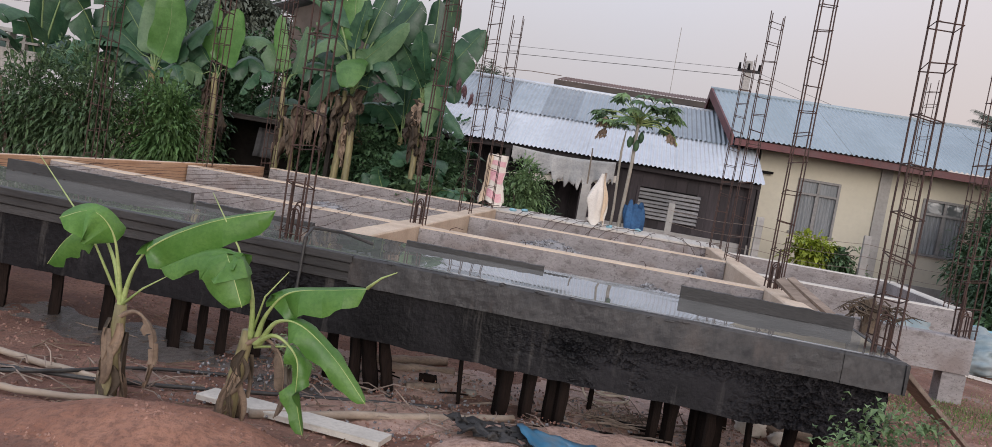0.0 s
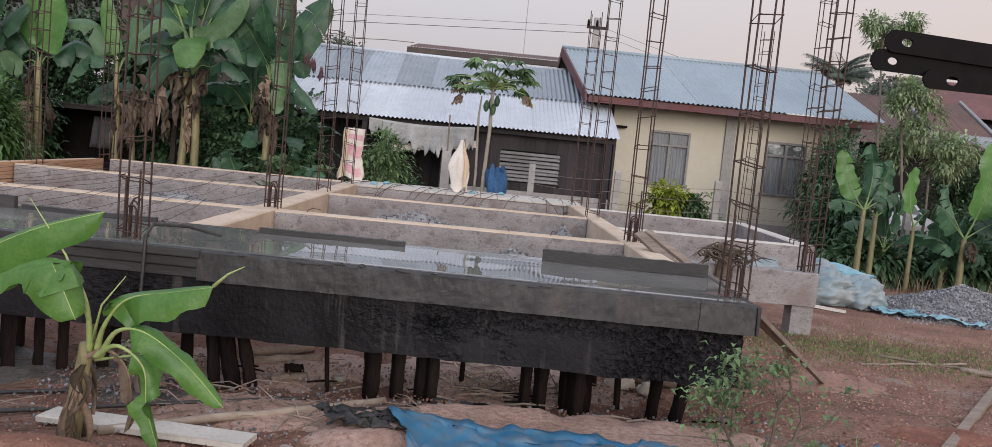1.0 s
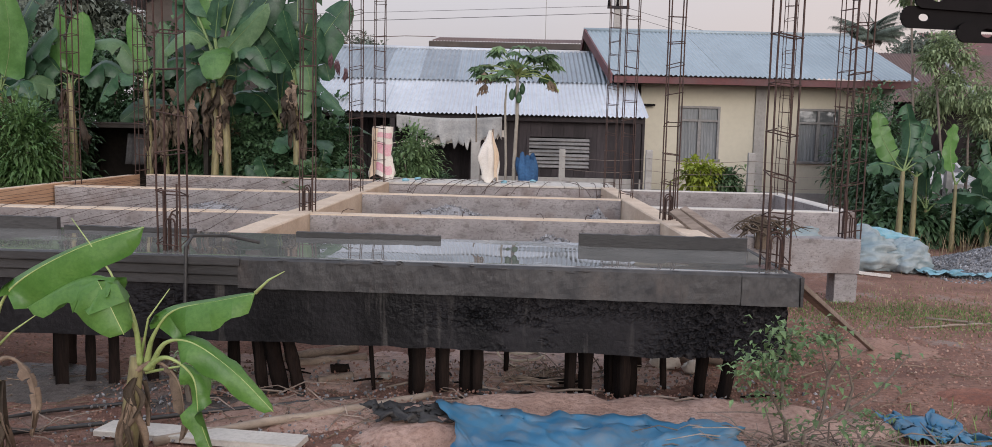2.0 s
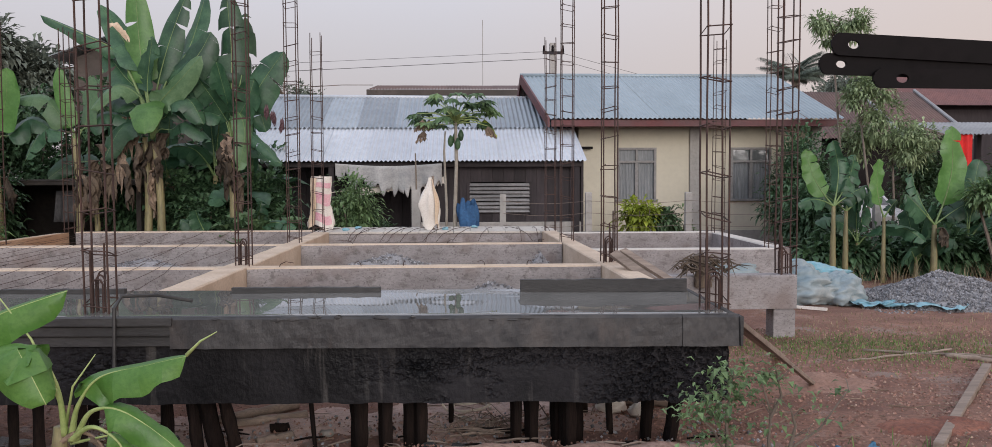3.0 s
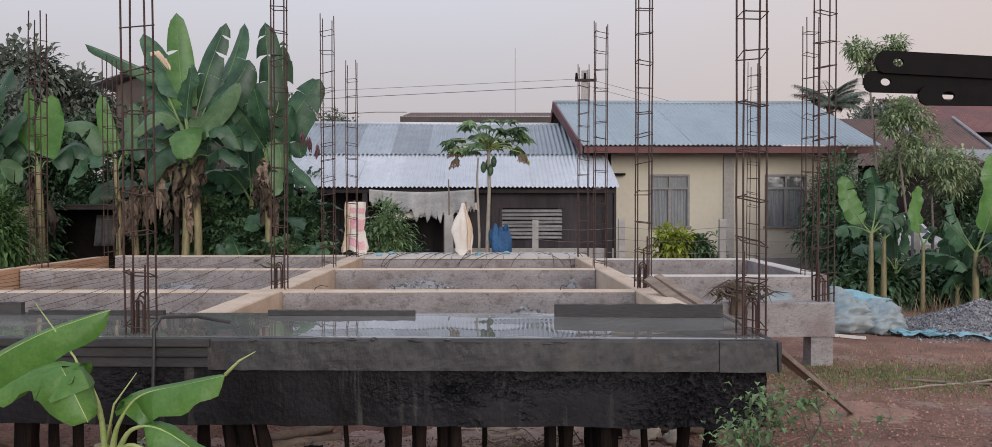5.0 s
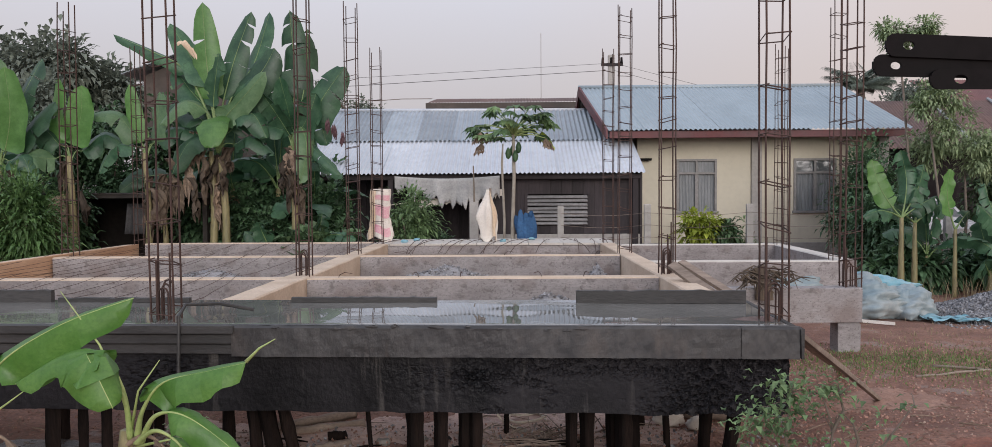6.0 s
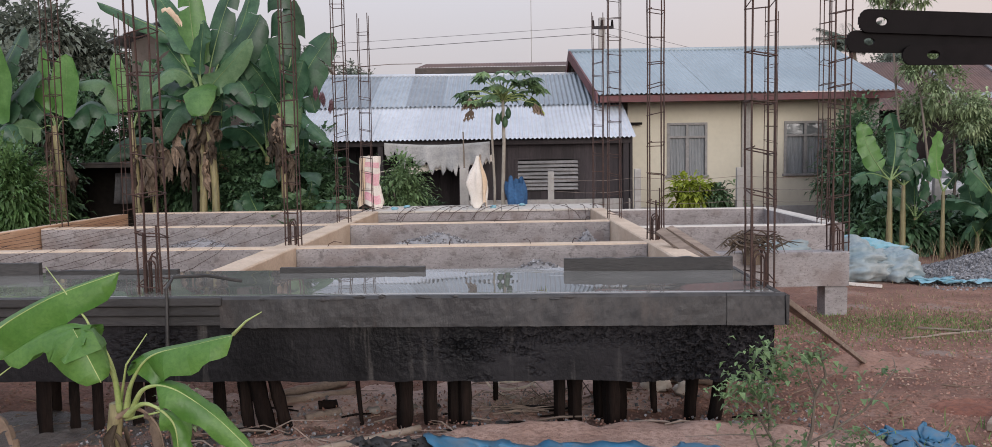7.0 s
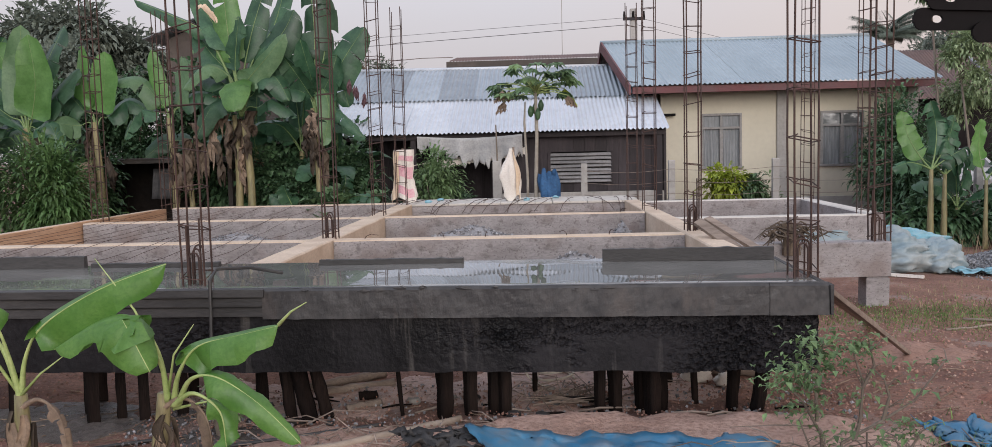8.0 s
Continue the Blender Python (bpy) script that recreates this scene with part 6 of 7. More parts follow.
def banana_plant(x, y, h, n, spread, seed, label, material=None, dead=5, stem_r=0.10, width=0.5, zb=None, up=0.55):
    rnd = random.Random(seed)
    zb = gz(x, y) if zb is None else zb
    th = empty("banana_plant", (x, y, zb), label, "banana plant", "banana plants")
    at = th.location
    s = Mesh()
    lx, ly = rnd.uniform(-0.12, 0.12), rnd.uniform(-0.12, 0.12)
    ps = [(x + lx * k / 6, y + ly * k / 6, zb - 0.05 + (h + 0.05) * k / 6) for k in range(7)]
    s.tube(ps, [stem_r * (1.1 - 0.55 * k / 6) for k in range(7)], 10, wobble=0.06)
    s.make("pseudostem", M_STEM, th, at, True, "yellow-green sheathed stem")
    for k in range(n):
        a = k * 2.4 + rnd.uniform(-0.3, 0.3) + seed
        rise = up + (1 - up) * rnd.random() * (1 if k > n // 2 else 0.35)
        if k > n - 3:
            rise = rnd.uniform(0.92, 1.1)
        L = spread * rnd.uniform(0.85, 1.2)
        c, sn = math.cos(a), math.sin(a)
        b = Vector(ps[-1]) - Vector((0, 0, 0.12 * rnd.random()))
        out = L * (1.15 - rise) * 0.75 + 0.08
        p1 = b + Vector((c * out * 0.20, sn * out * 0.20, L * 0.34 * rise))
        p2 = b + Vector((c * out * 0.60, sn * out * 0.60, L * 0.70 * rise))
        p3 = b + Vector((c * out * 1.15, sn * out * 1.15, L * (1.05 * rise - 0.35 * (1 - rise))))
        droop = max(0.0, 0.95 - rise)
        p4 = p3 + Vector((c * out * 0.45, sn * out * 0.45, L * (0.16 * rise - 0.55 * droop)))
        ml = material or (M_LEAF if rnd.random() < 0.85 else M_LEAF_YOUNG)
        banana_leaf(th, at, (b, p1, p2, p3, p4), width * rnd.uniform(0.8, 1.15), ml, 0.30, rnd.uniform(0.15, 0.5), seed=seed * 31 + k, start=0.26, rib_mat=M_RIB_DULL)
    for k in range(dead):
        hanging_dead(th, at, ps[-1][0], ps[-1][1], zb + h * rnd.uniform(0.62, 0.95), h * rnd.uniform(0.3, 0.55), seed * 7 + k)
    return th


BIG = "tall banana plant with broad green leaves and hanging dead ones"
for x, y, h, n, sp, sd, wd in ((-8.9, 13.4, 1.5, 8, 1.9, 11, 0.6), (-9.8, 12.9, 1.5, 8, 2.0, 12, 0.6)):
    banana_plant(x, y, h, n, sp, sd, BIG, M_LEAF, 7, 0.075, wd, up=0.42)
for x, y, h, n, sp, sd, wd in ((-5.75, 15.7, 1.45, 7, 1.25, 43, 0.46), (-5.0, 15.4, 1.6, 7, 1.3, 44, 0.46), (-4.1, 15.3, 1.6, 7, 1.3, 45, 0.46), (-3.45, 15.2, 1.1, 7, 1.1, 47, 0.42)):
    banana_plant(x, y, h, n, sp, sd, BIG, M_LEAF, 5, 0.08, wd, up=0.45)


def grove_plant(x, y, h, leaves, seed, dead=10, r=0.085, label=BIG):
    """A grown banana plant whose leaves rise from the stem's head; each leaf: side and height of its tip from the head, depth, width, droop, young or not."""
    zb = gz(x, y)
    th = empty("banana_plant", (x, y, zb), label, "banana plant", "banana plants")
    at = th.location
    s = Mesh()
    ps = [(x, y, zb - 0.05 + (h + 0.05) * k / 6) for k in range(7)]
    s.tube(ps, [r * (1.1 - 0.5 * k / 6) for k in range(7)], 10, wobble=0.06)
    s.make("pseudostem", M_STEM, th, at, True, "yellow-green sheathed stem")
    b = Vector(ps[-1])
    for k, (dx, dz, dy, w, droop, young) in enumerate(leaves):
        tip = b + Vector((dx, dy, dz))
        L = (tip - b).length
        bow = Vector((-dz, 0, dx)).normalized() * (0.08 * L if dx < 0 else -0.08 * L) + Vector((0, 0, 0.45 * droop * L))
        p1, p2, p3 = b.lerp(tip, 0.25) + bow * 0.7, b.lerp(tip, 0.55) + bow, b.lerp(tip, 0.82) + bow * 0.55
        banana_leaf(th, at, (b, p1, p2, p3, tip), w, M_LEAF_YOUNG if young else M_LEAF, 0.12 if young else 0.6, 0.12 if young else 0.3 + 0.5 * abs(math.sin(seed + 1.9 * k)), seed=seed * 17 + k, start=0.22, rib_mat=M_RIB_DULL,
                    face=(0.3 * math.sin(seed + 2 * k) if young else 0.8 * math.sin(seed * 1.3 + 2.4 * k), -1, 0.35 + 0.9 * droop))
    for k in range(dead):
        hanging_dead(th, at, x, y, zb + h * random.uniform(0.6, 1.0), h * random.uniform(0.3, 0.55), seed * 7 + k)


def tall_banana(x, y, h, stems, leaves, seed, dead=6, withered=()):
    """A tall banana clump. Each leaf: side and height above the head of the blade's foot, its middle and its tip, the depth of the tip, width, fold, tears, tone, and the way it faces."""
    zb = gz(x, y)
    th = empty("banana_plant", (x, y, zb), BIG, "banana plant", "banana plants")
    at = th.location
    for sx, sy, top, r in stems:
        s = Mesh()
        ps = [(x + sx + (0.10 * math.sin(k * 0.5) - sx * 0.6) * k / 8 * 0.5, y + sy, zb - 0.05 + (h * top + 0.05) * k / 8) for k in range(9)]
        s.tube(ps, [r * (1.1 - 0.5 * k / 8) for k in range(9)], 10, wobble=0.06)
        s.make("pseudostem", M_STEM, th, at, True, "yellow-green sheathed stem")
    b = Vector((x, y, zb + h - 0.1))
    for k, (foot, mid, tip, depth, w, fold, torn, tone, face) in enumerate(leaves):
        f, m, t = [b + Vector((p[0], depth * q, p[1])) for p, q in ((foot, 0.25), (mid, 0.7), (tip, 1.0))]
        stalk = b.lerp(f, 0.5) + Vector((-0.10 * (f.x - b.x), 0, 0.08))
        banana_leaf(th, at, (b, stalk, f, m, t), w * 1.22, (M_LEAF, M_LEAF_YOUNG, M_LEAF_PALE)[tone], torn, fold, seed=seed * 17 + k, start=0.47, rib_mat=M_RIB_DULL, face=face)
    for k, (dx, dz, l) in enumerate(withered):
        hanging_dead(th, at, x + dx, y - 0.1, zb + h + dz, l, seed * 13 + k)
    for k in range(dead):
        hanging_dead(th, at, x + stems[k % len(stems)][0] * 0.7, y, zb + h * random.uniform(0.62, 0.95), h * random.uniform(0.2, 0.42), seed * 7 + k)
    return th


FRONT, LEFTISH, RIGHTISH, SKYWARD = (0, -1, 0.3), (-0.7, -1, 0.3), (0.8, -1, 0.4), (0.1, -0.6, 0.8)
tall_banana(-4.78, 14.0, 2.28, ((0.10, 0, 0.92, 0.075), (-0.15, 0.05, 0.97, 0.07)), (
    ((-0.12, 0.95), (-0.20, 1.55), (-0.26, 2.48), 0.1, 0.44, 0.20, 0.05, 1, FRONT),
    ((-0.22, 1.15), (-0.48, 1.60), (-0.84, 2.16), 0.2, 0.42, 0.25, 0.10, 0, RIGHTISH),
    ((-0.55, 1.38), (-1.05, 1.66), (-1.70, 1.95), 0.0, 0.26, 0.95, 0.05, 0, SKYWARD),
    ((0.10, 0.95), (0.26, 1.60), (0.52, 2.34), 0.2, 0.40, 0.30, 0.15, 0, FRONT),
    ((0.25, 1.00), (0.55, 1.50), (0.80, 2.36), 0.3, 0.46, 0.35, 0.15, 0, LEFTISH),
    ((0.32, 0.90), (0.72, 1.35), (0.92, 1.72), 0.1, 0.52, 0.30, 0.10, 0, FRONT),
    ((0.12, 0.55), (0.48, 0.88), (0.88, 1.28), -0.3, 0.40, 0.35, 0.08, 2, FRONT),
    ((-0.02, 0.56), (0.04, 0.42), (0.08, 0.05), -0.6, 0.46, 0.25, 0.03, 1, (0, -1, 0.5)),
    ((-0.20, 0.70), (-0.50, 0.82), (-0.88, 0.45), -0.2, 0.34, 0.55, 0.25, 2, SKYWARD),
    ((-0.22, 0.75), (-0.50, 1.05), (-0.78, 1.42), 0.2, 0.44, 0.25, 0.20, 0, RIGHTISH),
    ((0.30, 0.60), (0.62, 0.62), (0.86, 0.22), -0.2, 0.44, 0.50, 0.35, 0, SKYWARD),
    ((-0.05, 0.80), (0.02, 1.20), (0.10, 1.60), -0.2, 0.40, 0.30, 0.20, 0, LEFTISH),
    ((-0.30, 0.55), (-0.60, 0.72), (-0.95, 0.85), 0.4, 0.44, 0.35, 0.30, 0, RIGHTISH),
    ((0.20, 0.40), (0.40, 0.80), (0.55, 1.15), 0.4, 0.46, 0.30, 0.25, 0, FRONT),
    ((0.45, 0.75), (0.80, 0.95), (1.15, 0.85), 0.3, 0.44, 0.45, 0.35, 0, SKYWARD),
    ((-0.05, 0.20), (-0.10, 0.55), (-0.25, 0.85), 0.3, 0.44, 0.30, 0.30, 0, FRONT),
    ((-0.15, 0.28), (-0.45, 0.15), (-0.70, -0.35), -0.2, 0.40, 0.45, 0.25, 0, SKYWARD),
    ((0.30, 0.15), (0.55, 0.25), (0.95, -0.05), -0.1, 0.34, 0.6, 0.45, 0, SKYWARD)), 1, 5, ((-0.38, 0.25, 0.75), (-0.62, -0.15, 0.9), (-0.50, -0.5, 0.8), (0.22, -0.02, 0.55), (0.30, -0.25, 0.6), (-0.75, -0.55, 0.7)))
tall_banana(-3.58, 14.1, 2.30, ((0.0, 0, 1.0, 0.065),), (
    ((0.02, 0.85), (0.02, 1.50), (-0.05, 2.35), 0.1, 0.50, 0.20, 0.75, 0, FRONT),
    ((0.16, 0.90), (0.22, 1.40), (0.22, 2.05), 0.2, 0.46, 0.30, 0.85, 0, RIGHTISH),
    ((0.30, 0.55), (0.55, 0.95), (0.88, 1.40), 0.0, 0.54, 0.25, 0.30, 0, FRONT),
    ((0.16, 0.40), (0.28, 0.05), (0.18, -0.55), -0.3, 0.32, 0.45, 0.25, 2, RIGHTISH),
    ((0.28, 0.10), (0.55, -0.12), (0.82, -0.40), -0.2, 0.20, 0.60, 0.10, 0, SKYWARD),
    ((-0.15, 0.35), (-0.45, 0.40), (-0.72, 0.05), -0.1, 0.30, 0.70, 0.50, 0, SKYWARD),
    ((-0.10, 0.70), (-0.32, 1.10), (-0.50, 1.55), 0.3, 0.46, 0.30, 0.25, 0, RIGHTISH),
    ((0.20, 0.45), (0.42, 0.50), (0.55, 0.10), 0.1, 0.42, 0.45, 0.30, 0, SKYWARD),
    ((-0.05, 0.30), (-0.25, 0.65), (-0.45, 0.95), -0.2, 0.44, 0.35, 0.40, 0, LEFTISH),
    ((0.10, 0.30), (0.30, 0.62), (0.42, 0.95), -0.1, 0.46, 0.35, 0.40, 0, FRONT),
    ((0.02, 0.20), (0.10, 0.10), (0.20, -0.30), 0.2, 0.42, 0.40, 0.35, 0, FRONT),
    ((0.00, 0.45), (-0.05, 0.75), (-0.15, 1.20), -0.2, 0.44, 0.30, 0.20, 0, LEFTISH)), 4, 4, ((-0.15, -0.05, 0.55), (0.10, -0.1, 0.5), (-0.10, -0.5, 0.6)))
tall_banana(-5.93, 13.9, 2.20, ((0.0, 0, 1.0, 0.06), (0.22, 0.2, 0.8, 0.05)), (
    ((-0.10, 0.30), (-0.20, 0.75), (-0.26, 1.22), 0.0, 0.26, 0.20, 0.02, 1, FRONT),
    ((-0.15, 0.35), (-0.45, 0.72), (-0.85, 0.72), -0.1, 0.34, 0.45, 0.20, 2, SKYWARD),
    ((0.12, 0.30), (0.14, 0.72), (0.16, 1.12), 0.2, 0.36, 0.25, 0.20, 2, LEFTISH),
    ((0.20, 0.30), (0.45, 0.50), (0.85, 0.38), 0.1, 0.34, 0.50, 0.30, 0, SKYWARD),
    ((-0.20, 0.20), (-0.50, 0.20), (-0.75, -0.25), -0.1, 0.30, 0.60, 0.35, 0, SKYWARD)), 7, 4, ((0.3, -0.1, 0.6), (0.42, -0.35, 0.7), (0.2, -0.6, 0.8)))
tall_banana(-7.08, 13.7, 2.15, ((0.0, 0, 1.0, 0.075), (-0.22, 0.1, 0.9, 0.06)), (
    ((0.08, 0.30), (0.22, 0.75), (0.26, 1.22), -0.1, 0.44, 0.15, 0.03, 1, FRONT),
    ((-0.10, 0.35), (-0.20, 0.85), (-0.16, 1.35), 0.0, 0.40, 0.20, 0.05, 1, LEFTISH),
    ((-0.20, 0.30), (-0.55, 0.60), (-0.95, 0.35), 0.1, 0.40, 0.50, 0.30, 0, SKYWARD),
    ((0.20, 0.20), (0.50, 0.45), (0.85, 0.20), 0.2, 0.36, 0.50, 0.30, 0, SKYWARD),
    ((-0.22, 0.05), (-0.45, 0.05), (-0.55, -0.32), -0.5, 0.34, 0.30, 0.05, 2, (0, -1, 0.5))), 9, 6)
tall_banana(-8.05, 13.4, 2.05, ((0.0, 0, 1.0, 0.09),), (
    ((0.12, 0.30), (0.26, 0.85), (0.22, 1.55), -0.2, 0.54, 0.15, 0.03, 1, FRONT),
    ((-0.05, 0.35), (-0.10, 1.00), (-0.05, 1.75), 0.1, 0.46, 0.20, 0.05, 2, RIGHTISH),
    ((-0.25, 0.30), (-0.70, 0.60), (-1.20, 0.55), -0.1, 0.50, 0.45, 0.15, 0, SKYWARD),
    ((0.22, 0.35), (0.55, 0.75), (0.80, 1.05), 0.2, 0.44, 0.35, 0.15, 0, LEFTISH),
    ((-0.10, 0.60), (-0.40, 1.20), (-0.70, 1.60), 0.2, 0.48, 0.30, 0.10, 1, FRONT),
    ((-0.30, 0.60), (-0.75, 1.10), (-1.15, 1.35), 0.1, 0.50, 0.30, 0.10, 0, FRONT),
    ((0.10, 0.70), (0.35, 1.30), (0.55, 1.75), 0.3, 0.46, 0.30, 0.15, 0, LEFTISH),
    ((-0.35, 0.10), (-0.70, 0.15), (-1.00, -0.25), -0.2, 0.40, 0.45, 0.20, 0, SKYWARD),
    ((0.20, 0.10), (0.45, 0.15), (0.65, -0.30), -0.2, 0.34, 0.50, 0.20, 0, SKYWARD)), 12, 5)


def dead_bract(name, path, widths, material, label, category):
    """A crumpled fold of plant skin along a short path."""
    m = Mesh()
    pts = [Vector(p) for p in path]
    n = len(pts)
    def f(u, v):
        i = min(n - 2, int(v * (n - 1)))
        c = pts[i].lerp(pts[i + 1], v * (n - 1) - i)
        w = widths[i] + (widths[i + 1] - widths[i]) * (v * (n - 1) - i)
        a = (u - 0.5) * 4.2
        k = 1 + 0.25 * noise.noise(Vector((u * 7, v * 9, 0.4)))
        return c + Vector((math.sin(a) * w * k, -math.cos(a) * w * 0.6 * k, 0.03 * math.sin(u * 9 + v * 5)))
    m.grid(f, 16, 14)
    ob = m.make(name, material, None, pts[0], True)
    tagged(ob, label, category)
    return ob


dead_bract("withered_leaf_tip", ((-5.32, 13.75, 3.92), (-5.22, 13.72, 3.95), (-5.12, 13.72, 3.86), (-5.03, 13.74, 3.70)), (0.02, 0.05, 0.055, 0.02), M_SACK_TAN, "tan withered leaf tip hanging over green banana leaves", "dead leaf")
for k in range(9):
    a = random.uniform(0, 6.28)
    x, z = -2.98 + 0.035 * k + random.uniform(-0.05, 0.05), 2.62 - 0.028 * k + random.uniform(-0.06, 0.06)
    dead_bract("banana_bract", ((x, 13.9, z + 0.07), (x + 0.03 * math.cos(a), 13.88, z), (x + 0.05 * math.cos(a), 13.9, z - 0.08)), (0.01, 0.034, 0.012), M_PURPLE, "dark purple banana flower bract", "flower")
grove_plant(-3.15, 13.6, 0.75, ((0.72, 0.02, -0.2, 0.34, 0.5, 0), (0.15, 0.45, 0, 0.32, 0.2, 0)), 18, 1, 0.045)
grove_plant(-3.85, 13.75, 0.55, ((-0.15, 0.50, -0.2, 0.32, 0.3, 0), (-0.45, 0.35, 0, 0.3, 0.3, 0)), 19, 1, 0.045)
for x, y, h, n, sp, sd in ((5.95, 12.6, 0.55, 5, 0.8, 22), (6.85, 12.3, 0.35, 6, 0.75, 24), (7.9, 12.9, 0.5, 6, 0.9, 26), (9.1, 13.2, 0.8, 6, 1.1, 27)):
    banana_plant(x, y, h, n, sp, sd, "young banana plant with upright green leaves", M_LEAF, 0, 0.04, 0.34, up=0.4)
grove_plant(5.50, 12.1, 1.12, ((-0.42, 0.82, 0, 0.30, 0, 1), (0.02, 0.95, 0.1, 0.42, 0, 0), (0.35, 0.75, 0.1, 0.32, 0.1, 0), (-0.62, 0.02, -0.2, 0.26, 0.5, 0), (0.55, 0.3, 0.1, 0.3, 0.3, 0)), 31, 0, 0.045)
grove_plant(5.78, 12.3, 1.05, ((0.0, 0.8, 0.1, 0.34, 0, 0), (-0.5, 0.35, 0, 0.3, 0.3, 0), (0.4, 0.25, 0.1, 0.28, 0.3, 0)), 32, 0, 0.045)
grove_plant(6.25, 12.1, 0.95, ((-0.08, 0.85, 0, 0.24, 0, 1), (0.3, 0.25, 0.2, 0.22, 0.4, 0)), 33, 0, 0.035)
grove_plant(6.95, 12.0, 0.85, ((0.22, 1.42, 0, 0.44, 0, 1), (-0.55, 0.45, -0.2, 0.34, 0.3, 0), (0.55, 0.35, -0.1, 0.32, 0.35, 0), (-0.3, 0.75, 0.1, 0.3, 0.1, 0)), 34, 1, 0.055)


def front_banana(name, x, y, zb, crown, leaves, rest, label):
    th = empty("young_banana_plant", (x, y, zb), label, "banana plant", "young banana plants")
    at = th.location
    s = Mesh()
    c = Vector(crown)
    b = Vector((x, y, zb - 0.05))
    s.tube([b.lerp(c, k / 7) for k in range(8)], [0.052 - 0.022 * k / 7 for k in range(8)], 10, wobble=0.08)
    s.make("pseudostem", M_STEM, th, at, True, "yellow-green stem in dry sheaths")
    for k, (path, w, torn, fold, st) in enumerate(leaves):
        banana_leaf(th, at, path, w, M_LEAF_FRONT, torn, fold, seed=40 + k * 3 + int(abs(x) * 10), start=st)
    for k, (dx, dz) in enumerate(((0.22, 0.0),)):
        p = c + Vector((0, -0.01, -0.06))
        banana_leaf(th, at, (p, p + Vector((dx * 0.5, -0.03, 0.05 + dz)), p + Vector((dx * 0.95, -0.05, -0.02)), p + Vector((dx * 1.1, -0.06, -0.16)), p + Vector((dx, -0.06, -0.32))),
                    0.10, M_DEAD, 0.6, 1.2, seed=70 + k + int(abs(x) * 10), start=0.35, rib_mat=M_DEAD, name="withered_leaf")
    for k, path in enumerate(rest):
        m = Mesh()
        m.tube(path, [0.009, 0.005, 0.0018][:len(path)], 6)
        m.make("leaf_stalk", M_RIB, th, at, True)
    for k in range(15):
        rnd = random.Random(k + int(abs(x) * 100))
        z = zb + 0.10 + 0.32 * rnd.random()
        a = rnd.uniform(0, 6.28)
        m = Mesh()
        cc, ss = math.cos(a), math.sin(a)
        o = b.lerp(c, (z - zb) / max(0.2, c.z - zb))
        l, sp, ww = rnd.uniform(0.10, 0.32), rnd.uniform(-0.1, 1.4), rnd.uniform(0.010, 0.034)
        def f(u, v):
            r = 0.044 + 0.026 * sp * math.sin(v * 2.0) + 0.012 * math.cos(u * 9)
            w = ww * (u - 0.5) * 2 * math.sin(0.5 + v * 2.3) + 0.025 * math.sin(v * (3 + sp) + k)
            return (o.x + cc * r - ss * w, o.y + ss * r + cc * w, max(gz(o.x, o.y) + 0.01, z - l * v))
        m.grid(f, 4, 8)
        m.make("dry_sheath", M_DEAD if k % 3 else M_DEAD_DARK, th, at, True, "brown dry leaf sheath")
    return th


front_banana("a", -2.43, 3.75, -0.06, (-2.42, 3.75, 0.43), (
    (((-2.42, 3.75, 0.39), (-2.37, 3.72, 0.61), (-2.26, 3.70, 0.77), (-1.99, 3.70, 0.93), (-1.68, 3.72, 1.04)), 0.27, 0.0, 1.30, 0.42),
    (((-2.42, 3.75, 0.39), (-2.43, 3.70, 0.61), (-2.46, 3.65, 0.80), (-2.55, 3.60, 0.89), (-2.70, 3.58, 0.83)), 0.28, 0.0, 0.75, 0.45),
    (((-2.42, 3.75, 0.42), (-2.51, 3.78, 0.64), (-2.64, 3.80, 0.78), (-2.80, 3.82, 0.70), (-2.91, 3.84, 0.54)), 0.22, 0.0, 0.80, 0.45)),
    (((-2.42, 3.75, 0.42), (-2.64, 3.75, 0.76), (-2.98, 3.75, 1.11)), ((-2.42, 3.74, 0.42), (-2.29, 3.70, 0.54), (-2.16, 3.68, 0.63))),
    "young banana plant with folded bright leaves on a soil mound")
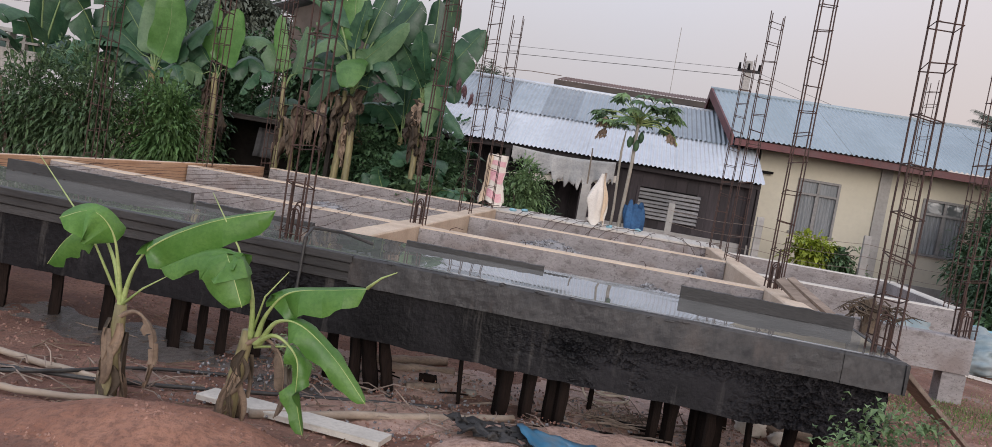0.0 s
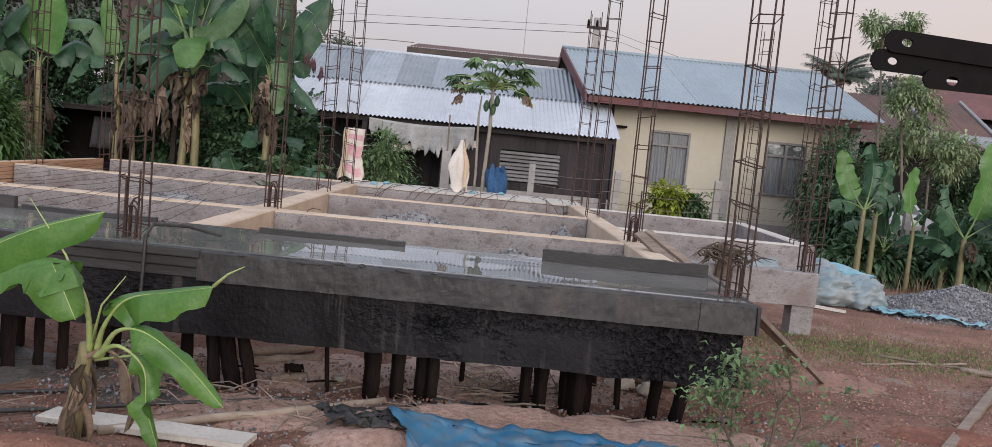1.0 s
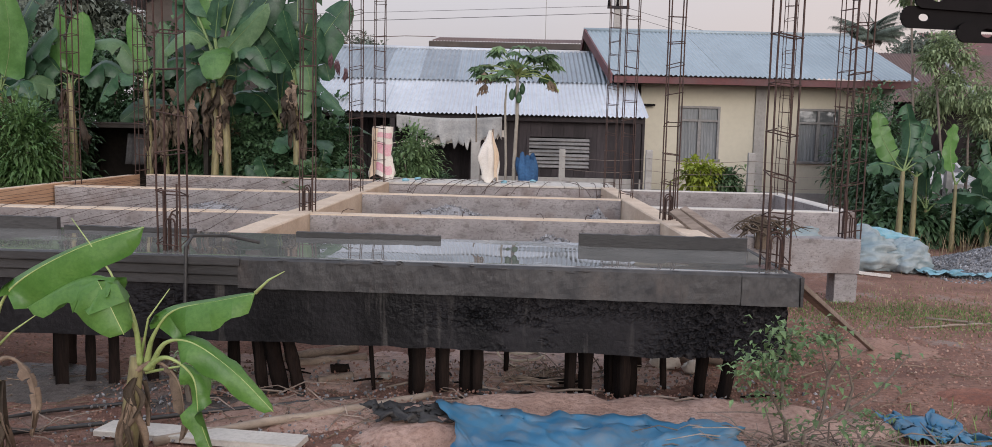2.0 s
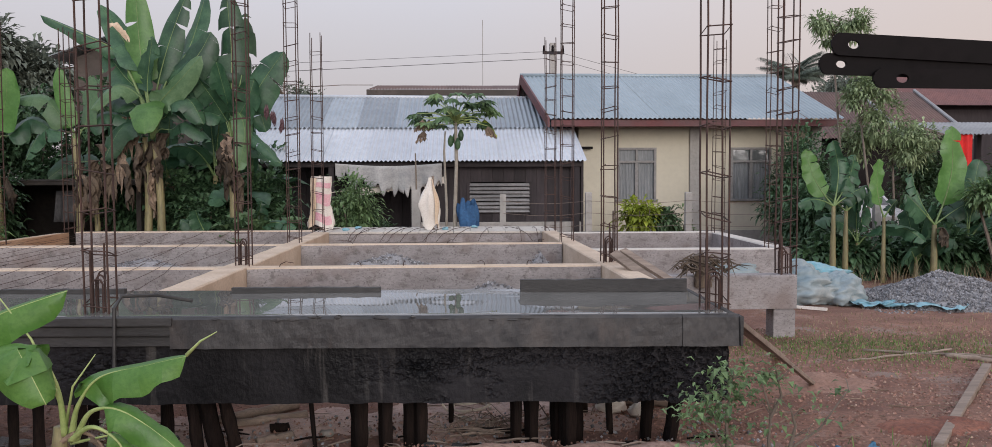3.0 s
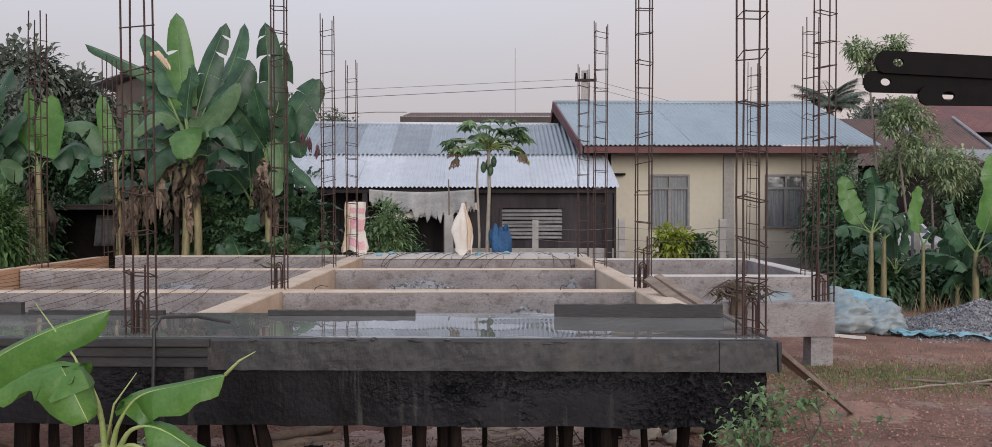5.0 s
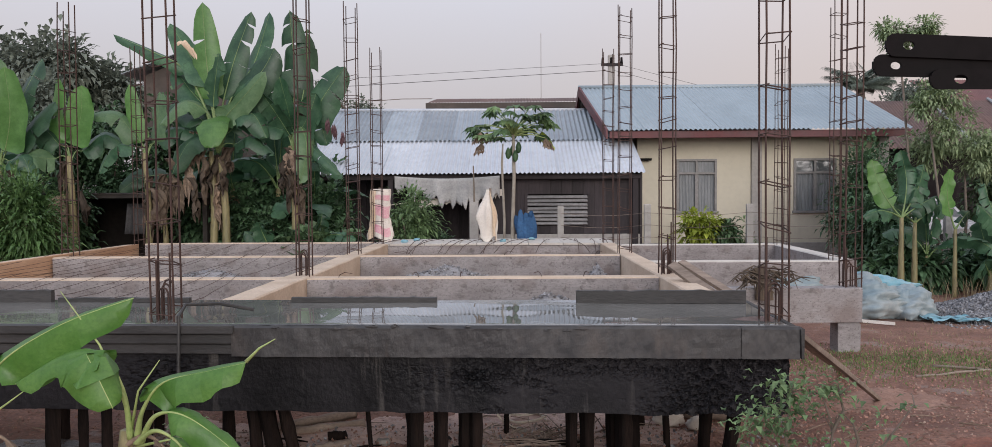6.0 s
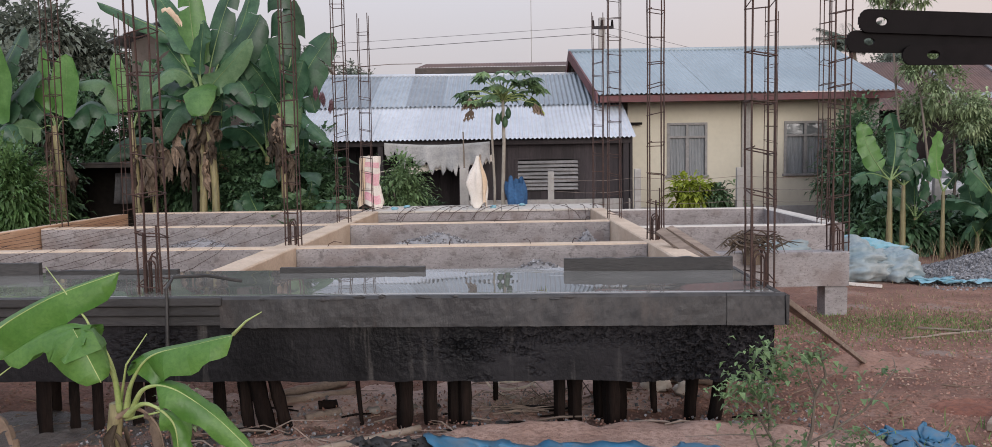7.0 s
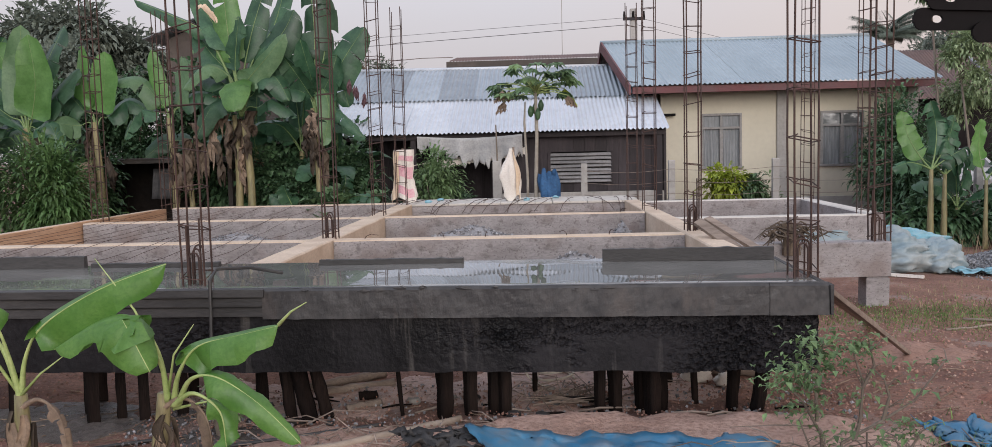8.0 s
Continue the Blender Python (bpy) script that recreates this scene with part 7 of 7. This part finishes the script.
front_banana("b", -1.82, 3.80, -0.06, (-1.75, 3.78, 0.42), (
    (((-1.73, 3.77, 0.39), (-1.74, 3.72, 0.63), (-1.82, 3.68, 0.80), (-1.96, 3.66, 0.80), (-2.18, 3.64, 0.67)), 0.29, 0.0, 1.00, 0.40),
    (((-1.73, 3.77, 0.39), (-1.73, 3.70, 0.60), (-1.84, 3.62, 0.80), (-1.80, 3.58, 0.75), (-1.71, 3.56, 0.58)), 0.33, 0.0, 0.75, 0.42),
    (((-1.70, 3.77, 0.40), (-1.64, 3.70, 0.54), (-1.53, 3.66, 0.67), (-1.31, 3.62, 0.73), (-1.14, 3.60, 0.77)), 0.22, 0.0, 1.10, 0.36),
    (((-1.68, 3.76, 0.37), (-1.57, 3.66, 0.52), (-1.42, 3.60, 0.54), (-1.23, 3.58, 0.42), (-1.05, 3.56, 0.25)), 0.17, 0.0, 0.90, 0.40),
    (((-1.70, 3.76, 0.37), (-1.57, 3.68, 0.45), (-1.44, 3.65, 0.37), (-1.41, 3.64, 0.19), (-1.35, 3.64, 0.01)), 0.15, 0.0, 0.75, 0.40)),
    (((-1.73, 3.77, 0.40), (-1.66, 3.70, 0.62), (-1.56, 3.70, 0.76)), ((-1.14, 3.60, 0.77), (-1.08, 3.60, 0.83), (-1.01, 3.60, 0.87)), ((-1.75, 3.70, 0.65), (-1.83, 3.70, 0.83), (-2.00, 3.70, 1.07)), ((-1.70, 3.76, 0.35), (-1.55, 3.72, 0.39), (-1.42, 3.70, 0.42))),
    "young banana plant with bright drooping leaves beside the slab")


def papaya():
    th = empty("papaya_tree", (0.06, 14.8, 0), "slender papaya tree with lobed leaves and drying fronds", "papaya tree")
    at = th.location
    t = Mesh()
    t.tube([(0.05, 14.8, -0.05), (0.04, 14.8, 0.9), (0.07, 14.8, 1.8), (0.06, 14.8, 2.55)], [0.045, 0.036, 0.03, 0.027], 9, wobble=0.05)
    t.make("trunk", M_PAPAYA, th, at, True)
    t = Mesh()
    t.tube([(-0.12, 14.85, -0.05), (-0.10, 14.85, 1.0), (-0.14, 14.85, 2.0), (-0.12, 14.85, 2.35)], [0.028, 0.024, 0.02, 0.012], 8)
    t.make("side_trunk", M_PAPAYA, th, at, True)
    def frond(k, a, elev, l, size, material, droop):
        c, s = math.cos(a), math.sin(a)
        b = Vector((0.06, 14.8, 2.48 + 0.1 * (k % 3) / 3))
        e = b + Vector((c * l * math.cos(elev), s * l * math.cos(elev), l * math.sin(elev)))
        mid = b.lerp(e, 0.55) + Vector((0, 0, 0.05))
        m = Mesh()
        m.tube([b, mid, e], [0.012, 0.009, 0.006], 5)
        fr = m.make("frond_stalk", M_RIB, th, at, True)
        lf = Mesh()
        for j in range(7):
            d = (j - 3) * 0.62
            ang = a + d
            ln = size * (1 - 0.12 * abs(j - 3))
            dirv = Vector((math.cos(ang), math.sin(ang), -droop - 0.12 * abs(j - 3)))
            lf.leaf(e, dirv, ln, ln * 0.42, 0.12, 0.12)
            for sd in (-1, 1):
                lf.leaf(e + dirv * ln * 0.42, Vector((math.cos(ang + 0.7 * sd), math.sin(ang + 0.7 * sd), -droop)), ln * 0.42, ln * 0.2, 0.1, 0.1)
        lf.make("leaf", material, fr, at)
    rnd = random.Random(5)
    for k in range(30):
        frond(k, k * 2.4, rnd.uniform(0.0, 0.9), rnd.uniform(0.32, 0.68), rnd.uniform(0.26, 0.34), M_MIDGREEN if k % 4 else M_GREYGREEN, rnd.uniform(0.1, 0.5))
    for k, a in enumerate((2.9, 3.4, 0.1, -0.3, 2.5, 0.5)):
        frond(k, a, rnd.uniform(-0.25, 0.1), 0.58, 0.24, (M_DEAD, M_YELLOWGREEN)[k % 3 == 2], 1.4)
    for k in range(4):
        f = Mesh()
        c = Vector((0.06 + 0.09 * math.cos(k * 1.7), 14.8 + 0.09 * math.sin(k * 1.7), 2.28 - 0.05 * k))
        f.tube([c + Vector((0, 0, 0.1)), c + Vector((0, 0, 0.04)), c, c - Vector((0, 0, 0.07)), c - Vector((0, 0, 0.1))], [0.015, 0.045, 0.055, 0.04, 0.01], 8)
        f.make("fruit", M_FOLIAGE, th, at, True)


papaya()


def foliage_mass(m, c, rad, n, size, rnd, clump=40, narrow=0.35):
    """Leaves gathered in many small clumps inside an uneven form."""
    c = Vector(c)
    for _ in range(max(1, n // clump)):
        d = Vector((rnd.gauss(0, 1), rnd.gauss(0, 1), rnd.gauss(0, 1))).normalized()
        k = rnd.random() ** 0.45 * (0.75 + 0.5 * noise.noise(d * 1.8 + c * 0.3))
        p = c + Vector((d.x * rad[0] * k, d.y * rad[1] * k, d.z * rad[2] * k))
        cs = min(rad) * rnd.uniform(0.12, 0.3)
        for _ in range(clump):
            q = p + Vector((rnd.gauss(0, cs), rnd.gauss(0, cs), rnd.gauss(0, cs * 0.8)))
            if q.z < 0.03:
                q.z = 0.03 + rnd.random() * 0.2
            v = (q - p).normalized() * 0.8 + d * 0.6 + Vector((rnd.uniform(-0.5, 0.5), rnd.uniform(-0.5, 0.5), rnd.uniform(-0.5, 0.3)))
            l = size * rnd.uniform(0.6, 1.3)
            m.leaf(q, v, l, l * narrow * rnd.uniform(0.8, 1.3), 0.2, 0.25)


def bush(name, x, y, rad, n, size, material, label, seed, narrow=0.35, zc=None, stems=6, category="bush", base=None):
    rnd = random.Random(seed)
    zb = gz(x, y) if base is None else base
    zc = zb + rad[2] * 0.95 if zc is None else zc
    th = empty(name, (x, y, zb), label, category)
    at = th.location
    for k in range(stems):
        s = Mesh()
        a = rnd.uniform(0, 6.28)
        e = Vector((x + rad[0] * 0.6 * math.cos(a), y + rad[1] * 0.6 * math.sin(a), zc + rad[2] * rnd.uniform(-0.1, 0.6)))
        b = Vector((x + rnd.uniform(-0.05, 0.05), y + rnd.uniform(-0.05, 0.05), zb - 0.05))
        s.tube([b, b.lerp(e, 0.5) + Vector((0, 0, 0.1 * rad[2])), e], [0.03, 0.02, 0.008], 5)
        s.make("stem", M_BARK, th, at)
    m = Mesh()
    foliage_mass(m, (x, y, zc), rad, n, size, rnd, 30, narrow)
    m.make("foliage", material, th, at)
    return th


bush("cassava_bush", -6.75, 11.7, (0.72, 0.55, 1.0), 5200, 0.17, M_YARDGREEN, "bright green bush with narrow leaves behind the formwork", 3, 0.24)
bush("cassava_bush", -7.95, 11.5, (1.0, 0.7, 1.15), 6500, 0.15, M_MIDGREEN, "dense dull green bush with narrow leaves", 4, 0.25)
bush("cassava_bush", -8.9, 11.4, (0.8, 0.7, 1.0), 3400, 0.16, M_MIDGREEN, "dense dull green bush with narrow leaves", 5, 0.22)
bush("vine_bush", -3.25, 13.6, (0.75, 0.4, 0.52), 1500, 0.19, M_MIDGREEN, "low climbing vine with broad leaves below banana plants", 6, 0.85)
bush("vine_bush", -2.75, 13.7, (0.42, 0.35, 0.46), 800, 0.18, M_MIDGREEN, "low climbing vine with broad leaves below banana plants", 7, 0.85)
bush("vine_bush", -4.1, 14.8, (0.9, 0.4, 0.75), 2200, 0.14, M_FOLIAGE, "low dark climbing vine below banana plants", 17, 0.6)
bush("vine_bush", -4.7, 15.3, (1.0, 0.4, 1.0), 3200, 0.15, M_FOLIAGE, "dark undergrowth among banana stems", 51, 0.6)
bush("vine_bush", -3.3, 15.2, (0.8, 0.4, 1.0), 2600, 0.15, M_FOLIAGE, "dark undergrowth among banana stems", 53, 0.6)
bush("vine_bush", -7.6, 14.4, (0.6, 0.4, 1.1), 2200, 0.15, M_FOLIAGE, "dark undergrowth among banana stems", 54, 0.6)
bush("vine_bush", -5.6, 15.6, (0.9, 0.4, 1.15), 3400, 0.15, M_FOLIAGE, "dark undergrowth among banana stems", 71, 0.6)
bush("vine_bush", -4.2, 15.9, (1.1, 0.4, 1.35), 4200, 0.15, M_FOLIAGE, "dark undergrowth among banana stems", 72, 0.6)
bush("vine_bush", -6.9, 17.9, (1.7, 0.5, 1.85), 6500, 0.20, M_FOLIAGE, "dark undergrowth behind the hut", 73, 0.5)
bush("hedge_bush", 6.2, 14.2, (0.45, 0.5, 0.9), 3000, 0.13, M_FOLIAGE, "dark leafy bush under banana plants", 55, 0.4)
bush("hedge_bush", 8.6, 14.2, (0.8, 0.5, 0.75), 3000, 0.13, M_FOLIAGE, "dark leafy bush under banana plants", 56, 0.4)
bush("hedge_bush", 7.1, 17.4, (0.6, 0.5, 1.3), 3000, 0.15, M_FOLIAGE, "tall dark leafy bush beside the house", 57, 0.4)
bush("vine_bush", -8.6, 17.8, (1.3, 0.5, 1.7), 3600, 0.17, M_FOLIAGE, "dark undergrowth beside the hut", 58, 0.5)
bush("hedge_bush", 11.2, 16.0, (1.3, 0.5, 1.25), 4200, 0.15, M_MIDGREEN, "broad leafy bush near the carport", 59, 0.4)
bush("hedge_bush", 11.4, 20.0, (1.2, 0.5, 1.5), 3600, 0.17, M_MIDGREEN, "tall leafy bush behind the parked car", 60, 0.4)
bush("broad_leaf_undergrowth", 6.0, 12.75, (0.9, 0.3, 0.40), 1500, 0.22, M_FOLIAGE, "low broad dark leaves below banana plants", 61, 0.45)
bush("broad_leaf_undergrowth", 7.5, 12.75, (1.0, 0.3, 0.42), 1700, 0.22, M_FOLIAGE, "low broad dark leaves below banana plants", 62, 0.45)
bush("broad_leaf_undergrowth", 9.0, 12.3, (0.9, 0.3, 0.55), 1700, 0.2, M_FOLIAGE, "low broad dark leaves below banana plants", 63, 0.45)
bush("green_shrub", -1.72, 15.0, (0.42, 0.4, 0.95), 2600, 0.13, M_GREYGREEN, "leafy green shrub beside the torn cloth", 8, 0.34)
bush("green_shrub", -1.5, 15.3, (0.4, 0.35, 0.55), 1200, 0.14, M_FOLIAGE, "leafy green shrub beside the torn cloth", 9, 0.3)
bush("croton_shrub", 3.45, 15.4, (0.40, 0.30, 0.34), 700, 0.17, M_YELLOWGREEN, "yellow-green leafy garden shrub by the fence", 10, 0.45, 0.82)
bush("croton_shrub", 3.85, 15.3, (0.25, 0.25, 0.32), 500, 0.14, M_MIDGREEN, "yellow-green leafy garden shrub by the fence", 11, 0.45, 0.75)
bush("sparse_shrub", 4.25, 15.5, (0.3, 0.3, 0.55), 350, 0.12, M_GREYGREEN, "thin dusty shrub by the cream wall", 12, 0.35)
bush("hedge_bush", 6.65, 16.0, (0.8, 0.6, 1.35), 4600, 0.14, M_FOLIAGE, "tall dark leafy bush beside the house", 13, 0.4)
bush("hedge_bush", 9.9, 15.0, (0.9, 0.6, 0.9), 4200, 0.14, M_FOLIAGE, "tall dark leafy bush beside the house", 14, 0.4)
bush("hedge_bush", 6.1, 14.6, (0.45, 0.5, 0.75), 2600, 0.13, M_FOLIAGE, "low dark leafy bush under banana plants", 15, 0.4)
bush("hedge_bush", 7.3, 13.4, (0.9, 0.4, 0.36), 2600, 0.13, M_FOLIAGE, "low dark leafy bush under banana plants", 16, 0.4)
bush("hedge_bush", 9.0, 13.6, (1.1, 0.5, 0.85), 3600, 0.14, M_FOLIAGE, "low dark leafy bush under banana plants", 18, 0.4)
bush("flowering_weed", -1.80, 4.68, (0.14, 0.10, 0.15), 330, 0.045, M_DUSTY, "pale dusty weed growing before the props", 81, 0.55)
bush("papaya_seedling", 7.7, 11.6, (0.75, 0.4, 0.24), 2600, 0.13, M_GREYGREEN, "broad-leaved young papaya by the gravel", 19, 0.35, 1.30)
bush("hedge_bush", 10.4, 13.2, (0.9, 0.5, 1.0), 3000, 0.14, M_FOLIAGE, "dark leafy bush at the garden edge", 20, 0.4)


def tree(name, x, y, h, crown, n, size, material, label, seed, trunk_r=0.14, narrow=0.4, blobs=5):
    rnd = random.Random(seed)
    th = empty(name, (x, y, 0), label, "tree")
    at = th.location
    w = Mesh()
    m = Mesh()
    top = Vector((x + rnd.uniform(-0.2, 0.2), y, h - crown[2] * 0.9))
    w.tube([(x, y, -0.1), (x + 0.05, y, h * 0.35), top], [trunk_r, trunk_r * 0.75, trunk_r * 0.5], 8, wobble=0.08)
    for k in range(blobs):
        a = k * 2.4 + rnd.random()
        r = rnd.uniform(0.3, 0.75)
        c = Vector((x + crown[0] * r * math.cos(a), y + crown[1] * r * math.sin(a), h - crown[2] * rnd.uniform(0.3, 1.3)))
        w.tube([top - Vector((0, 0, rnd.uniform(0, 0.4) * crown[2])), top.lerp(c, 0.5) + Vector((0, 0, 0.1)), c], [trunk_r * 0.4, trunk_r * 0.25, trunk_r * 0.08], 5)
        foliage_mass(m, c, (crown[0] * 0.5, crown[1] * 0.5, crown[2] * 0.5), n // blobs, size, rnd, 30, narrow)
    w.make("trunk", M_BARK, th, at, True)
    m.make("crown", material, th, at)
    return th


tree("mango_tree", 7.45, 16.2, 4.75, (0.75, 0.6, 0.42), 1900, 0.12, M_DUSTY, "slim mango tree with light green drooping leaves", 31, 0.035, 0.3, 9)
tree("garden_tree", 7.85, 15.9, 3.5, (0.55, 0.5, 0.75), 2400, 0.11, M_DUSTY, "light leafy tree beside the house", 32, 0.035, 0.35, 8)
tree("garden_tree", 8.6, 16.4, 2.7, (1.2, 0.6, 0.6), 3600, 0.12, M_DUSTY, "light leafy tree above the parked car", 64, 0.035, 0.35, 8)
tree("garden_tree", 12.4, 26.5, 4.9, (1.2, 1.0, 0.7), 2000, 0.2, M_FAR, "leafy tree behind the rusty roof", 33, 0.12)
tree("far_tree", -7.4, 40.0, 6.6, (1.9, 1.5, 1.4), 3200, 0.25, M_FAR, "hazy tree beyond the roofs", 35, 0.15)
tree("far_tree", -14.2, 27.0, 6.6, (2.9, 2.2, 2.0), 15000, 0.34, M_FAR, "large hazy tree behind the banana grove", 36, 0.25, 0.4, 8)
tree("far_tree", -12.4, 22.0, 4.7, (2.2, 2.0, 1.9), 9000, 0.26, M_FAR, "large dark tree behind the banana grove", 37, 0.2, 0.4, 8)
tree("far_tree", -9.6, 17.5, 3.6, (1.6, 1.2, 1.6), 4200, 0.2, M_FOLIAGE, "dark leafy tree beside the hut", 38, 0.15, 0.4, 7)
tree("far_tree", -4.0, 17.0, 2.6, (1.0, 0.6, 1.1), 2500, 0.18, M_FOLIAGE, "dark leafy tree beside the shed", 39, 0.1, 0.4, 6)


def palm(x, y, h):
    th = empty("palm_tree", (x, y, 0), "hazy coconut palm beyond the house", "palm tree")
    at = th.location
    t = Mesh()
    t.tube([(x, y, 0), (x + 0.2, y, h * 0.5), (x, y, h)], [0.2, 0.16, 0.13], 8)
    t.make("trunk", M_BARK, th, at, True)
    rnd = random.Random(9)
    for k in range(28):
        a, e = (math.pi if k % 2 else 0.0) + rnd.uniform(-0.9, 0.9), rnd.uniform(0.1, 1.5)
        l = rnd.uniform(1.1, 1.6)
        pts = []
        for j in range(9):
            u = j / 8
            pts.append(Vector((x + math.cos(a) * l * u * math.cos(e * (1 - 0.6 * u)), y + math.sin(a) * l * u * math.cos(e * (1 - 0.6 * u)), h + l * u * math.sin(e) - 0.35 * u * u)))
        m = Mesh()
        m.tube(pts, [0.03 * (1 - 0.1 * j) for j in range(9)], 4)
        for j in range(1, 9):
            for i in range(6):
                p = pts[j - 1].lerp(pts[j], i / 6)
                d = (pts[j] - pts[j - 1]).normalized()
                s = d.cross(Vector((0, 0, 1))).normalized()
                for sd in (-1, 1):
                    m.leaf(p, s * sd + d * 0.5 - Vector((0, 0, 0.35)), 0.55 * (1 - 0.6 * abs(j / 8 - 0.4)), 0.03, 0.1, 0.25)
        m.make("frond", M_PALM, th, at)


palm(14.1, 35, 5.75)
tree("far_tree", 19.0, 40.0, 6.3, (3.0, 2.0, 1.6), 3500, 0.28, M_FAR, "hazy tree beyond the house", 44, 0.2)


def front_shrub():
    th = empty("straggly_shrub", (1.32, 3.75, gz(1.32, 3.75)), "straggly dry shrub with small dusty leaves by the slab end", "shrub")
    at = th.location
    rnd = random.Random(12)
    leaves = Mesh()
    limbs = (((1.34, 3.75, 0.0), (1.36, 3.75, 0.16), (1.55, 3.75, 0.27), (1.68, 3.73, 0.36), (1.80, 3.70, 0.55)), ((1.42, 3.75, 0.18), (1.44, 3.74, 0.27), (1.45, 3.74, 0.44), (1.38, 3.72, 0.64)),
             ((1.45, 3.74, 0.42), (1.50, 3.73, 0.52), (1.47, 3.72, 0.62)), ((1.30, 3.78, 0.0), (1.28, 3.76, 0.20), (1.19, 3.76, 0.36), (1.10, 3.75, 0.44)), ((1.25, 3.76, 0.26), (1.24, 3.75, 0.42), (1.28, 3.75, 0.64)),
             ((1.55, 3.75, 0.27), (1.56, 3.72, 0.38), (1.53, 3.70, 0.47)), ((1.30, 3.78, 0.0), (1.22, 3.70, 0.10), (1.14, 3.66, 0.30)), ((1.58, 3.75, 0.05), (1.64, 3.70, 0.15), (1.68, 3.68, 0.24)), ((1.32, 3.72, 0.02), (1.50, 3.65, 0.08), (1.66, 3.60, 0.06)))
    for path in limbs:
        s = Mesh()
        k = len(path)
        s.tube([Vector(p) + Vector((rnd.uniform(-0.008, 0.008), 0, 0)) for p in path], [0.010 - 0.007 * i / (k - 1) for i in range(k)], 6)
        for j in range(7):
            i = rnd.randrange(k - 1)
            q = Vector(path[i]).lerp(Vector(path[i + 1]), rnd.random())
            t2 = q + Vector((rnd.uniform(-0.13, 0.13), rnd.uniform(-0.08, 0.08), rnd.uniform(-0.02, 0.10)))
            s.tube([q, q.lerp(t2, 0.5) + Vector((0, 0, 0.012)), t2], [0.003, 0.002, 0.0012], 4)
        s.make("branch", M_BARK, th, at)
    clumps = ((1.30, 0.63, 0.075, 95), (1.24, 0.60, 0.05, 40), (1.46, 0.60, 0.055, 60), (1.20, 0.51, 0.085, 130), (1.30, 0.52, 0.05, 40), (1.10, 0.44, 0.07, 90), (1.22, 0.42, 0.06, 45), (1.17, 0.31, 0.05, 45), (1.67, 0.22, 0.05, 50), (1.40, 0.40, 0.09, 30), (1.55, 0.48, 0.10, 26), (1.78, 0.53, 0.05, 12), (1.35, 0.22, 0.12, 40), (1.58, 0.12, 0.08, 26))
    for x, z, sp, cnt in clumps:
        for j in range(cnt):
            q = Vector((x + rnd.gauss(0, sp), 3.74 + rnd.gauss(0, sp * 0.8), z + rnd.gauss(0, sp * 0.5)))
            l = rnd.uniform(0.02, 0.055)
            leaves.leaf(q, (rnd.uniform(-1, 1), rnd.uniform(-1, 1), rnd.uniform(-0.5, 0.5)), l, l * 0.6, 0.2, 0.3)
    leaves.make("foliage", M_GREYGREEN, th, at)


front_shrub()
